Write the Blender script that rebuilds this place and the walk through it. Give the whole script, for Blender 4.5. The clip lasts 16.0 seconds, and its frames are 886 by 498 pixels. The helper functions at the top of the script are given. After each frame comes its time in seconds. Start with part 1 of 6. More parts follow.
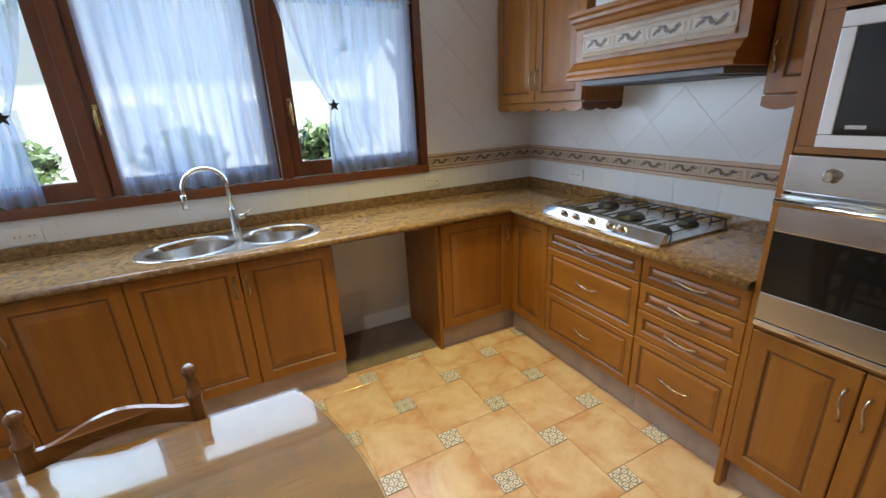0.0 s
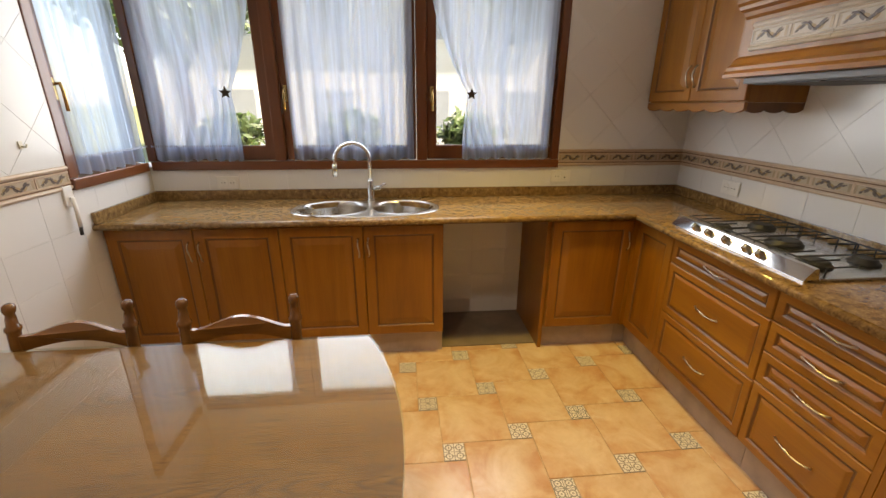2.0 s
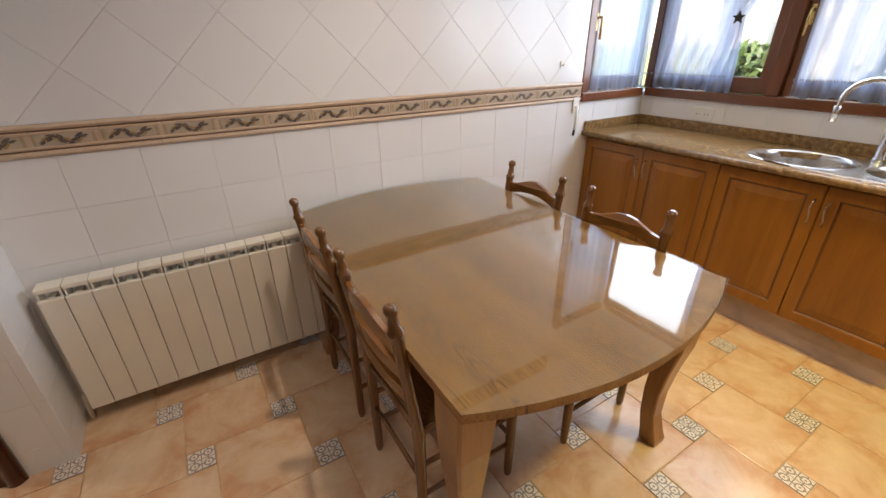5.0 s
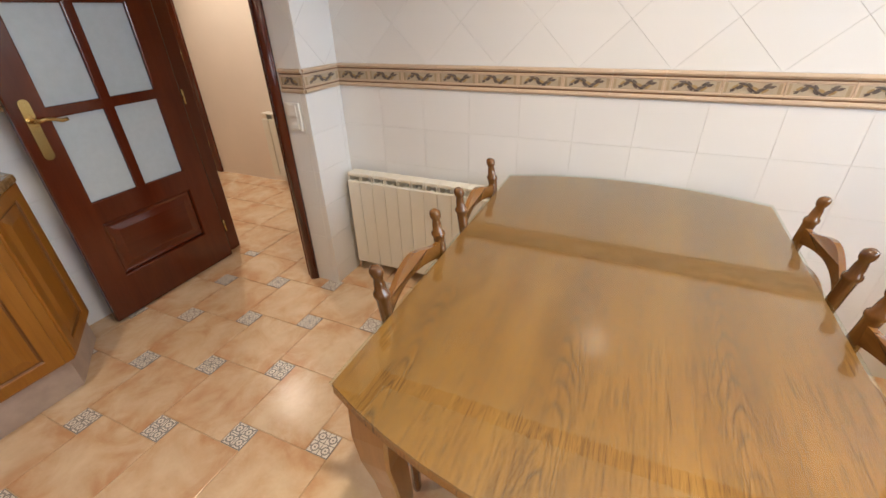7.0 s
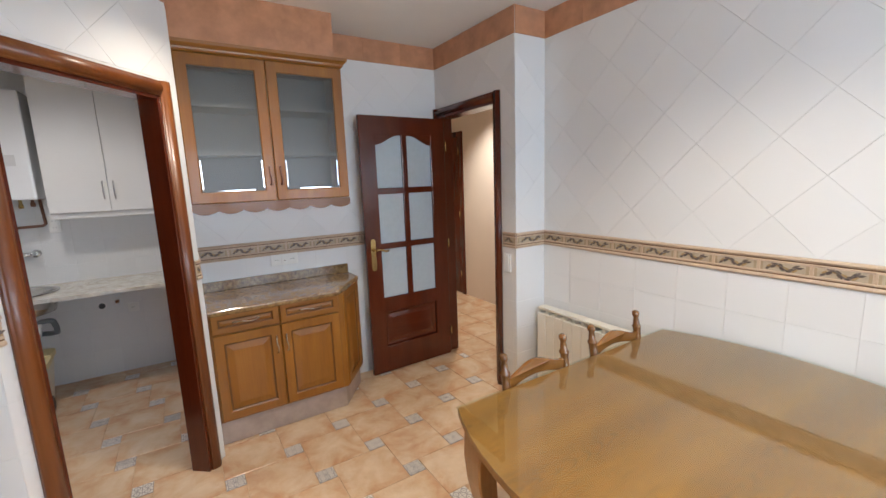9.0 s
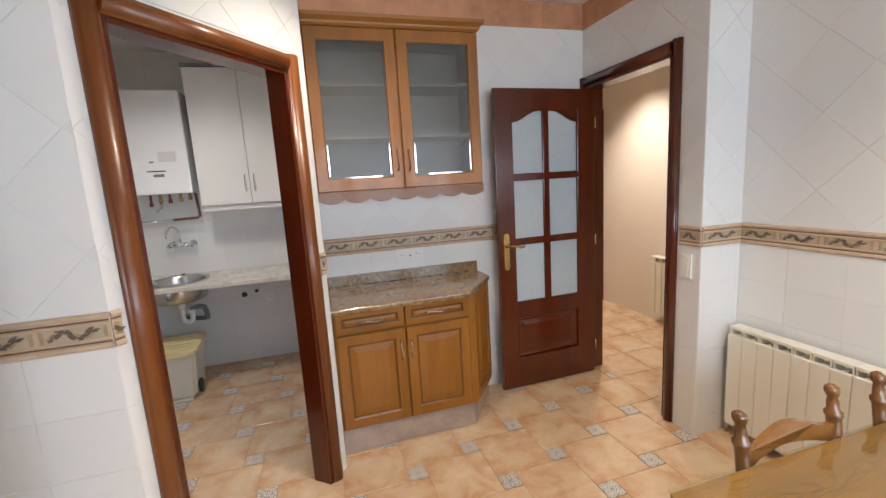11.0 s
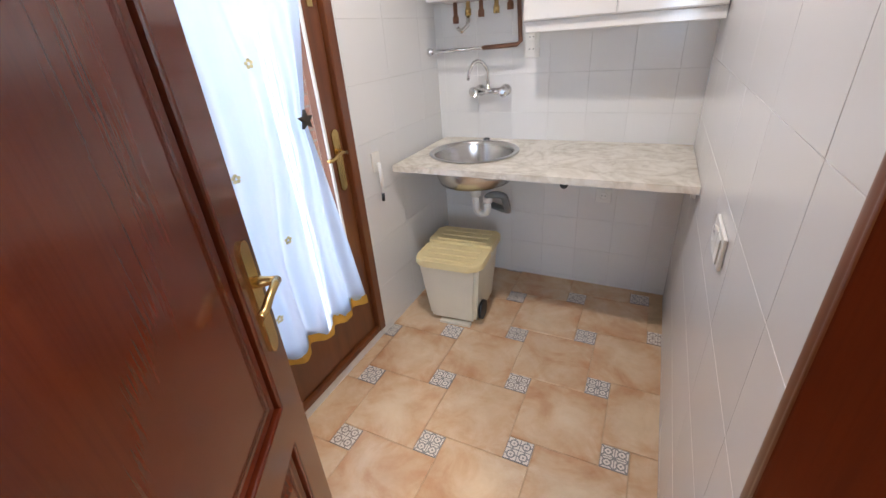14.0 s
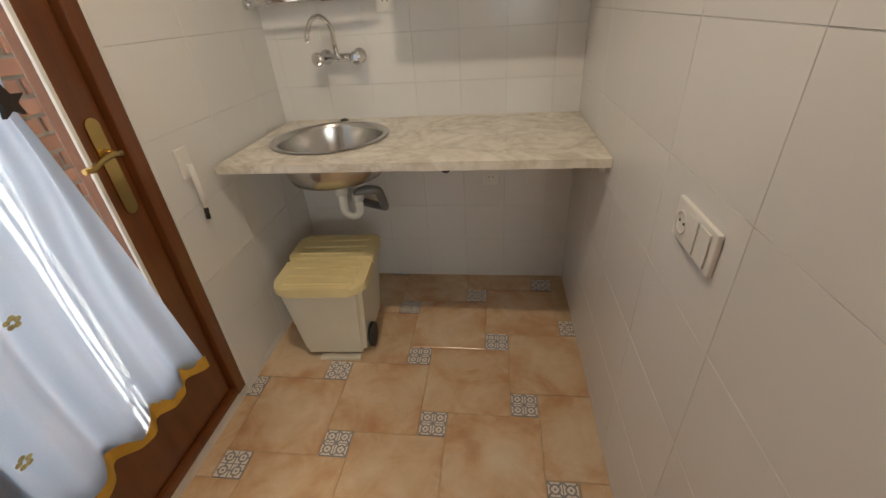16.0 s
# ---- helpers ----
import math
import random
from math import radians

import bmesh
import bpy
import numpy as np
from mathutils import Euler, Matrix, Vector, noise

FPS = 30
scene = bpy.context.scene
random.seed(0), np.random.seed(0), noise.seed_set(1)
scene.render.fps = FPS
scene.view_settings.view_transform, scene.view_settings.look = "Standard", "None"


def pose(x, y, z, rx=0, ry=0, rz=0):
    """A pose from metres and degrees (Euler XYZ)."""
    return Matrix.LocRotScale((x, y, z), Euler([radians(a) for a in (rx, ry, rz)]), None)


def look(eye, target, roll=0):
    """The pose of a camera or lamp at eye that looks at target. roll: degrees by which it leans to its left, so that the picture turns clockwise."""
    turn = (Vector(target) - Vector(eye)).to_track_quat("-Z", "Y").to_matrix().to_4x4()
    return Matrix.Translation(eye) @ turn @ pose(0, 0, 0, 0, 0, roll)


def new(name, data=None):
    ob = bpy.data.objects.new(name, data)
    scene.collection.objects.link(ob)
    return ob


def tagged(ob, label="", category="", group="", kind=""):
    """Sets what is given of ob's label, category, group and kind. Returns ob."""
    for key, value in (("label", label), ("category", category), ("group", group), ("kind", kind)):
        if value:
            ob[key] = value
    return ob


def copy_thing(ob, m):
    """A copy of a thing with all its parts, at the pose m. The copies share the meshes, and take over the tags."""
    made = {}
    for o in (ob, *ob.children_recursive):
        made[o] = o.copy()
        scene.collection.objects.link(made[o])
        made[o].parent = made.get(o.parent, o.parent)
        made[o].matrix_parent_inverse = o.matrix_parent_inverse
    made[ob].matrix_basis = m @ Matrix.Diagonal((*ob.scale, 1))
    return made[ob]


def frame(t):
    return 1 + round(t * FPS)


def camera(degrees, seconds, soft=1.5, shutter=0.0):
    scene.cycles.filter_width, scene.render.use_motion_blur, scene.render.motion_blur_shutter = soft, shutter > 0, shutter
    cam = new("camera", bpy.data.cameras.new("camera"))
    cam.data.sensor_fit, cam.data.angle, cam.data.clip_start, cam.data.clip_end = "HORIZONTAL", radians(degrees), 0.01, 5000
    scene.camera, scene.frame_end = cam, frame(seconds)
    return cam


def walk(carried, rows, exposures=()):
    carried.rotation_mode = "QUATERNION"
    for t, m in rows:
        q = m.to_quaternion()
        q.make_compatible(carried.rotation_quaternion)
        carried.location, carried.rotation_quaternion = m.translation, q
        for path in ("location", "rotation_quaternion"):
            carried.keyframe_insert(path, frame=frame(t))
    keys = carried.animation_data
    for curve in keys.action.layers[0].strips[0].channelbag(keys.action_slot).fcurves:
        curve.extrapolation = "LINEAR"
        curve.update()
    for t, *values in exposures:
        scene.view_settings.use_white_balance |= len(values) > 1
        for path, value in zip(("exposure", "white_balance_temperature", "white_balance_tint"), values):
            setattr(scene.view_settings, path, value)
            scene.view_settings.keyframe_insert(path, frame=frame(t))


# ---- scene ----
cam = camera(93.9, 16.0)
PATH = [
    (0, (0.002, -0.009, 1.531), (0.835, 1.691, 0.886), -2.7),
    (0.5, (0.002, -0.003, 1.53), (0.767, 1.729, 0.886), -2.1),
    (1, (-0.037, 0.0, 1.527), (0.548, 1.808, 0.902), -1.6),
    (1.5, (0.024, -0.074, 1.528), (0.383, 1.797, 0.919), -0.6),
    (2, (0.177, -0.138, 1.509), (0.354, 1.742, 0.853), 0.3),
    (2.5, (0.318, -0.086, 1.479), (0.169, 1.769, 0.746), 0.2),
    (3, (0.488, -0.228, 1.451), (-0.202, 1.467, 0.644), -0.6),
    (3.5, (0.581, -0.36, 1.459), (-0.497, 1.102, 0.62), -1.9),
    (4, (0.587, -0.415, 1.464), (-0.699, 0.872, 0.634), -2.1),
    (4.2, (0.577, -0.425, 1.464), (-0.767, 0.798, 0.629), -1.9),
    (6.3, (0.484, 0.273, 1.418), (-1.243, 0.374, 0.414), -0.2),
    (6.5, (0.463, 0.343, 1.426), (-1.253, 0.24, 0.404), -0.5),
    (7, (0.507, 0.564, 1.445), (-1.069, -0.164, 0.45), -1.7),
    (7.5, (0.673, 0.745, 1.476), (-0.711, -0.43, 0.638), -1.8),
    (8, (0.822, 0.943, 1.55), (-0.445, -0.471, 0.92), -1.4),
    (8.5, (0.835, 1.198, 1.589), (-0.31, -0.385, 1.161), -1.9),
    (8.7, (0.837, 1.286, 1.618), (-0.264, -0.342, 1.25), -2.1),
    (10.8, (0.805, 0.932, 1.56), (0.133, -0.93, 1.275), -3.5),
    (11, (0.789, 0.793, 1.545), (0.235, -1.102, 1.228), -3.5),
    (11.5, (0.729, 0.436, 1.543), (0.64, -1.512, 1.1), -2.8),
    (12, (0.776, 0.076, 1.503), (0.958, -1.831, 0.93), -1.9),
    (12.5, (0.785, -0.262, 1.488), (1.243, -2.092, 0.823), -2.5),
    (13, (0.846, -0.532, 1.479), (1.63, -2.205, 0.714), -1.8),
    (13.5, (1.044, -0.728, 1.393), (1.836, -2.386, 0.603), -2.2),
    (14, (1.116, -0.975, 1.448), (1.943, -2.547, 0.528), -4.6),
    (14.5, (1.189, -1.167, 1.44), (1.922, -2.747, 0.457), -4.9),
    (15, (1.261, -1.319, 1.434), (1.64, -3.019, 0.451), -3.2),
    (15.5, (1.291, -1.378, 1.357), (1.519, -3.08, 0.332), -2.7),
    (16, (1.284, -1.389, 1.328), (1.534, -3.089, 0.305), -3.9),
]
EXPOSURES = [
    (0.0, 2.15, 5900, 12), (1.0, 2.15, 6700, 14), (2.0, 2.05, 8000, 18), (3.0, 2.05, 8000, 20), (4.0, 2.08, 6800, 20),
    (6.5, 2.82, 7000, 16), (8.5, 2.93, 6250, 12), (11.0, 3.1, 6500, 12), (12.0, 3.22, 6800, 13), (12.7, 3.22, 6200, 12), (14.0, 3.65, 6400, 15), (14.5, 3.45, 6800, 13),
    (15.0, 3.05, 7700, 12), (16.0, 2.9, 8300, 12),
]
walk(cam, [(t, look(eye, target, roll)) for t, eye, target, roll in PATH], EXPOSURES)

# ---- light ----
world = bpy.data.worlds.new("sky")
scene.world = world
world.use_nodes = True
wn = world.node_tree.nodes
sky = wn.new("ShaderNodeTexSky")
sky.sky_type, sky.sun_disc = "NISHITA", False
sky.sun_elevation, sky.sun_rotation = radians(48), radians(75)
wn["Background"].inputs["Strength"].default_value = 0.15
world.node_tree.links.new(sky.outputs["Color"], wn["Background"].inputs["Color"])


def lamp(name, kind, m, energy, colour, **settings):
    data = bpy.data.lights.new(name, kind)
    data.energy, data.color = energy, colour
    if "size" in settings:
        data.size = settings["size"]
    if "size_y" in settings:
        data.shape, data.size_y = "RECTANGLE", settings["size_y"]
    if "angle" in settings:
        data.angle = settings["angle"]
    if "radius" in settings:
        data.shadow_soft_size = settings["radius"]
    if "spot" in settings:
        data.spot_size, data.spot_blend = settings["spot"], 0.9
    ob = new(name, data)
    ob.matrix_world = m
    return ob


SUN_WAY = Vector((-0.62, 0.17, -0.74))
lamp("sun", "SUN", look((8, -2, 9), Vector((8, -2, 9)) + SUN_WAY), 4.0, (1.0, 0.94, 0.84), angle=radians(0.53))
WARM = (1.0, 0.80, 0.20)
CEIL = 2.74


def downlight(x, y, power, colour, spread=164, radius=0.05, z=CEIL - 0.03):
    lamp("downlight_beam", "SPOT", look((x, y, z), (x, y, 0)), power, colour, radius=radius, spot=radians(spread))


downlight(0.88, 1.60, 37, WARM, 88, 0.09)
downlight(-0.62, 1.92, 3.5, WARM, 100)
downlight(-0.32, 0.61, 17, (1.0, 0.88, 0.70), 126)
# added fill lamp, no known fixture: brightens the sideboard end
downlight(0.55, -0.95, 8, (1.0, 0.88, 0.70), 120)
downlight(1.62, -2.0, 6.0, (1.0, 0.93, 0.86), 156, 0.05, 2.57)
downlight(-1.95, -2.65, 19, (1.0, 0.92, 0.80), 104)
# sky light in the openings of the three window sashes
for wx0, wx1 in ((-1.36, -0.72), (-0.50, 0.21), (0.40, 1.14)):
    lamp("window_sky", "AREA", look(((wx0 + wx1) / 2, 2.64, 1.67), ((wx0 + wx1) / 2, -1.9, 1.45)), 2.6, (0.70, 0.85, 1.0), size=wx1 - wx0, size_y=0.92)
# sky light in the opening of the garden door
lamp("door_sky", "AREA", look((2.52, -2.0, 1.25), (1.0, -2.0, 1.1)), 0.55, (0.70, 0.85, 1.0), size=0.6, size_y=1.9)


# ---- materials ----


def ramp(nt, fac, stops):
    n = nt.nodes.new("ShaderNodeValToRGB")
    while len(n.color_ramp.elements) < len(stops):
        n.color_ramp.elements.new(0.5)
    for e, (p, c) in zip(n.color_ramp.elements, stops):
        e.position, e.color = p, (*c, 1)
    nt.links.new(fac, n.inputs[0])
    return n.outputs["Color"]


def start(name, rough=0.5, metal=0.0, coat=0.0):
    mat = bpy.data.materials.new(name)
    mat.use_nodes = True
    nt = mat.node_tree
    b = nt.nodes["Principled BSDF"]
    b.inputs["Roughness"].default_value, b.inputs["Metallic"].default_value = rough, metal
    b.inputs["Coat Weight"].default_value, b.inputs["Coat Roughness"].default_value = coat, 0.08
    return mat, nt, b


def coords(nt, scale=(1, 1, 1), shift=True, kind="Object"):
    tc, mp = nt.nodes.new("ShaderNodeTexCoord"), nt.nodes.new("ShaderNodeMapping")
    mp.inputs["Scale"].default_value = scale
    nt.links.new(tc.outputs[kind], mp.inputs["Vector"])
    if shift:
        info, mul = nt.nodes.new("ShaderNodeObjectInfo"), nt.nodes.new("ShaderNodeMath")
        mul.operation, mul.inputs[1].default_value = "MULTIPLY", 37.0
        nt.links.new(info.outputs["Random"], mul.inputs[0])
        nt.links.new(mul.outputs[0], mp.inputs["Location"])
    return mp.outputs["Vector"]


def noise_tex(nt, vec, scale, detail=4, rough=0.55, warp=0.0):
    n = nt.nodes.new("ShaderNodeTexNoise")
    n.inputs["Scale"].default_value, n.inputs["Detail"].default_value = scale, detail
    n.inputs["Roughness"].default_value, n.inputs["Distortion"].default_value = rough, warp
    nt.links.new(vec, n.inputs["Vector"])
    return n.outputs["Fac"]


def mix(nt, fac, a, b, mode="MIX"):
    n = nt.nodes.new("ShaderNodeMix")
    n.data_type, n.blend_type = "RGBA", mode
    for sock, v in ((n.inputs[0], fac), (n.inputs[6], a), (n.inputs[7], b)):
        if isinstance(v, (int, float)):
            sock.default_value = v
        elif isinstance(v, tuple):
            sock.default_value = (*v, 1)
        else:
            nt.links.new(v, sock)
    return n.outputs[2]


def bump(nt, b, height, strength=0.2, dist=0.002):
    n = nt.nodes.new("ShaderNodeBump")
    n.inputs["Strength"].default_value, n.inputs["Distance"].default_value = strength, dist
    nt.links.new(height, n.inputs["Height"])
    nt.links.new(n.outputs["Normal"], b.inputs["Normal"])


def math_node(nt, op, a, b=0.0):
    n = nt.nodes.new("ShaderNodeMath")
    n.operation = op
    for sock, v in ((n.inputs[0], a), (n.inputs[1], b)):
        if isinstance(v, (int, float)):
            sock.default_value = v
        else:
            nt.links.new(v, sock)
    return n.outputs[0]


def wood(name, dark, mid, light, grain="Z", rough=0.35, coat=0.3, size=1.0, cathedral=0.0):
    mat, nt, b = start(name, rough, 0, coat)
    long = {"X": (0.09, 1, 1), "Y": (1, 0.09, 1), "Z": (1, 1, 0.09)}[grain]
    v = coords(nt, tuple(9 * s * size for s in long))
    fine = coords(nt, tuple(140 * (s if s == 1 else 0.03) * size for s in long))
    broad = noise_tex(nt, v, 1.0, 6, 0.6, 0.6 + cathedral)
    pores = noise_tex(nt, fine, 1.0, 3, 0.7)
    col = ramp(nt, broad, [(0.25, dark), (0.5, mid), (0.78, light)])
    streak = ramp(nt, pores, [(0.36, (0.70, 0.66, 0.60)), (0.52, (1, 1, 1))])
    col = mix(nt, 0.32, col, streak, "MULTIPLY")
    wear = noise_tex(nt, coords(nt, (2.2, 2.2, 2.2)), 1.0, 3)
    col = mix(nt, 0.35, col, ramp(nt, wear, [(0.3, (0.75, 0.72, 0.7)), (0.7, (1.1, 1.08, 1.05))]), "MULTIPLY")
    nt.links.new(col, b.inputs["Base Color"])
    bump(nt, b, pores, 0.25, 0.0006)
    return mat


def plain(name, colour, rough=0.5, metal=0.0, spread=0.08, scale=6.0, bumpy=0.05, coat=0.0):
    mat, nt, b = start(name, rough, metal, coat)
    n = noise_tex(nt, coords(nt), scale, 5)
    lo, hi = tuple(c * (1 - spread) for c in colour), tuple(min(1, c * (1 + spread)) for c in colour)
    nt.links.new(ramp(nt, n, [(0.3, lo), (0.7, hi)]), b.inputs["Base Color"])
    fine = noise_tex(nt, coords(nt), scale * 22, 3)
    bump(nt, b, fine, bumpy, 0.001)
    r = math_node(nt, "MULTIPLY_ADD", n, 0.12)
    r.node.inputs[2].default_value = max(0.02, rough - 0.06)
    nt.links.new(r, b.inputs["Roughness"])
    return mat


def glazed(name, colour, rough):
    """Even ceramic glaze, slightly different from tile to tile."""
    mat, nt, b = start(name, rough)
    info = nt.nodes.new("ShaderNodeObjectInfo")
    nt.links.new(ramp(nt, info.outputs["Random"], [(0, tuple(c * 0.98 for c in colour)), (1, tuple(c * 1.015 for c in colour))]), b.inputs["Base Color"])
    slow = noise_tex(nt, coords(nt), 5.0, 1)
    bump(nt, b, slow, 0.05, 0.01)
    return mat


OAK = wood("honey_oak_upright", (0.215, 0.076, 0.006), (0.295, 0.113, 0.010), (0.365, 0.150, 0.016), "Z", 0.40, 0.18)
OAK_X = wood("honey_oak_level", (0.215, 0.076, 0.006), (0.295, 0.113, 0.010), (0.365, 0.150, 0.016), "X", 0.40, 0.18)
# cabinet oak with the shade on the recessed pelmet put into its colour
SHADED_OAK = wood("brown_pelmet_oak", (0.12, 0.042, 0.007), (0.175, 0.066, 0.011), (0.225, 0.09, 0.016), "X", 0.4, 0.15)
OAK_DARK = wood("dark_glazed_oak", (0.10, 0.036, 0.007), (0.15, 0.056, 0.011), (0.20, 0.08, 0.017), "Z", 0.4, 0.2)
LEAF_OAK = wood("table_leaf_oak", (0.17, 0.075, 0.018), (0.25, 0.115, 0.028), (0.31, 0.15, 0.04), "Y", 0.32, 0.2, 0.9)
LEG_OAK = wood("table_leg_oak", (0.18, 0.08, 0.02), (0.30, 0.14, 0.04), (0.40, 0.20, 0.06), "Z", 0.3, 0.3)
CHAIR_WOOD = wood("chair_wood", (0.09, 0.034, 0.009), (0.155, 0.063, 0.015), (0.22, 0.095, 0.025), "Z", 0.25, 0.5)
CHAIR_RAIL = wood("chair_slat_wood", (0.12, 0.046, 0.011), (0.21, 0.088, 0.020), (0.30, 0.13, 0.032), "X", 0.25, 0.5)
RUSH = wood("woven_rush", (0.20, 0.12, 0.045), (0.33, 0.21, 0.09), (0.45, 0.31, 0.15), "X", 0.7, 0.0, 3.0)
MAHOGANY = wood("mahogany_upright", (0.070, 0.0105, 0.0026), (0.092, 0.0145, 0.0037), (0.115, 0.0195, 0.005), "Z", 0.20, 0.25)
MAHOGANY_X = wood("mahogany_level", (0.070, 0.0105, 0.0026), (0.092, 0.0145, 0.0037), (0.115, 0.0195, 0.005), "X", 0.20, 0.25)
SAPELE = wood("reddish_brown_trim", (0.115, 0.029, 0.005), (0.17, 0.047, 0.008), (0.22, 0.068, 0.012), "Z", 0.36, 0.2)
WINDOW_WOOD = wood("window_wood", (0.10, 0.028, 0.008), (0.16, 0.048, 0.014), (0.22, 0.075, 0.022), "Z", 0.3, 0.4)
WINDOW_WOOD_X = wood("window_wood_level", (0.10, 0.028, 0.008), (0.16, 0.048, 0.014), (0.22, 0.075, 0.022), "X", 0.3, 0.4)
WHITE_TILE = glazed("white_glazed_tile", (0.76, 0.755, 0.74), 0.2)
GROUT = plain("grout", (0.72, 0.705, 0.68), 0.8, 0, 0.06, 20)
FLOOR_GROUT = plain("floor_grout", (0.54, 0.38, 0.23), 0.9, 0, 0.15, 18)
PLASTER = plain("ceiling_paint", (0.80, 0.79, 0.76), 0.8, 0, 0.02, 2)
HALL_PAINT = plain("hall_wall_paint", (0.78, 0.68, 0.58), 0.8, 0, 0.03, 2)
STEEL = plain("brushed_steel", (0.60, 0.59, 0.57), 0.24, 1.0, 0.02, 30, 0.0)
CHROME = plain("chrome", (0.72, 0.72, 0.72), 0.08, 1.0, 0.02, 4, 0.0)
BRASS = plain("brass", (0.60, 0.43, 0.18), 0.24, 1.0, 0.1, 14, 0.03)
PEWTER = plain("pewter_pull", (0.52, 0.46, 0.38), 0.28, 1.0, 0.08, 20, 0.03)
IRON = plain("black_iron", (0.025, 0.025, 0.027), 0.5, 0.2, 0.2, 30)
BLACK = plain("black_rubber", (0.016, 0.016, 0.017), 0.5, 0, 0.2, 30)
WHITE_ENAMEL = plain("white_enamel", (0.80, 0.80, 0.79), 0.25, 0, 0.02, 4, 0.01, 0.3)
CREAM_ENAMEL = plain("cream_radiator_paint", (0.76, 0.72, 0.62), 0.32, 0, 0.03, 5, 0.02)
WHITE_PLASTIC = plain("white_plastic", (0.78, 0.77, 0.73), 0.35, 0, 0.02, 5, 0.01)
CREAM_PLASTIC = plain("cream_plastic", (0.70, 0.66, 0.54), 0.4, 0, 0.04, 6, 0.03)
YELLOW_PLASTIC = plain("faded_yellow_plastic", (0.74, 0.62, 0.33), 0.42, 0, 0.07, 8, 0.03)
GREY_PLASTIC = plain("grey_plastic", (0.16, 0.17, 0.18), 0.4, 0, 0.05, 6)
WHITE_LACQUER = plain("white_lacquer", (0.78, 0.765, 0.73), 0.16, 0, 0.015, 3, 0.0, 0.4)
SALMON = plain("salmon_marbled_band", (0.52, 0.26, 0.145), 0.22, 0, 0.18, 9, 0.03)
COPPER = plain("aged_copper", (0.22, 0.11, 0.07), 0.45, 0.7, 0.2, 16)
KICK = plain("stone_plinth", (0.44, 0.35, 0.29), 0.5, 0, 0.2, 7, 0.1)
BORDER_BEIGE = plain("border_beige", (0.56, 0.42, 0.30), 0.3, 0, 0.08, 14, 0.04)
BORDER_LINE = plain("border_brown", (0.19, 0.10, 0.05), 0.35, 0, 0.1, 12)
BORDER_CREAM = plain("border_cream", (0.47, 0.385, 0.28), 0.3, 0, 0.1, 30, 0.05)
BORDER_VINE = plain("border_vine", (0.13, 0.10, 0.085), 0.4, 0, 0.3, 60, 0.05)
BORDER_TAN = plain("border_tan", (0.40, 0.30, 0.19), 0.35, 0, 0.15, 30)
BORDER_GREY = plain("border_ochre_leaf", (0.36, 0.24, 0.11), 0.35, 0, 0.2, 40)
STAR = plain("dark_felt", (0.035, 0.028, 0.024), 0.9, 0, 0.2, 30)
HEM = plain("mustard_hem", (0.62, 0.36, 0.06), 0.85, 0, 0.1, 20)


def granite():
    mat, nt, b = start("brown_granite", 0.12)
    v = coords(nt, (1, 1.3, 1), False)
    a = noise_tex(nt, v, 38, 9, 0.72, 0.35)
    c = noise_tex(nt, coords(nt, (1, 1, 1), False), 170, 4, 0.7)
    d = noise_tex(nt, v, 3.0, 3, 0.5, 0.6)
    col = ramp(nt, a, [(0.28, (0.08, 0.040, 0.017)), (0.42, (0.18, 0.105, 0.047)), (0.55, (0.29, 0.18, 0.075)), (0.70, (0.44, 0.30, 0.145))])
    col = mix(nt, 0.4, col, ramp(nt, c, [(0.38, (0.42, 0.36, 0.32)), (0.5, (1, 1, 1))]), "MULTIPLY")
    col = mix(nt, 0.5, col, ramp(nt, d, [(0.35, (0.75, 0.68, 0.6)), (0.65, (1.1, 1.08, 1.0))]), "MULTIPLY")
    nt.links.new(col, b.inputs["Base Color"])
    return mat


def marble():
    mat, nt, b = start("white_marble", 0.14)
    v = coords(nt, (1, 1, 1), False)
    a = noise_tex(nt, v, 2.6, 7, 0.58, 1.6)
    c = noise_tex(nt, v, 13, 6, 0.6, 1.0)
    veins = ramp(nt, a, [(0.40, (0.77, 0.73, 0.64)), (0.470, (0.73, 0.69, 0.60)), (0.50, (0.63, 0.585, 0.50)), (0.530, (0.72, 0.68, 0.59)), (0.62, (0.79, 0.75, 0.66))])
    col = mix(nt, 0.8, veins, ramp(nt, c, [(0.3, (0.72, 0.68, 0.62)), (0.58, (1, 1, 1))]), "MULTIPLY")
    nt.links.new(col, b.inputs["Base Color"])
    return mat


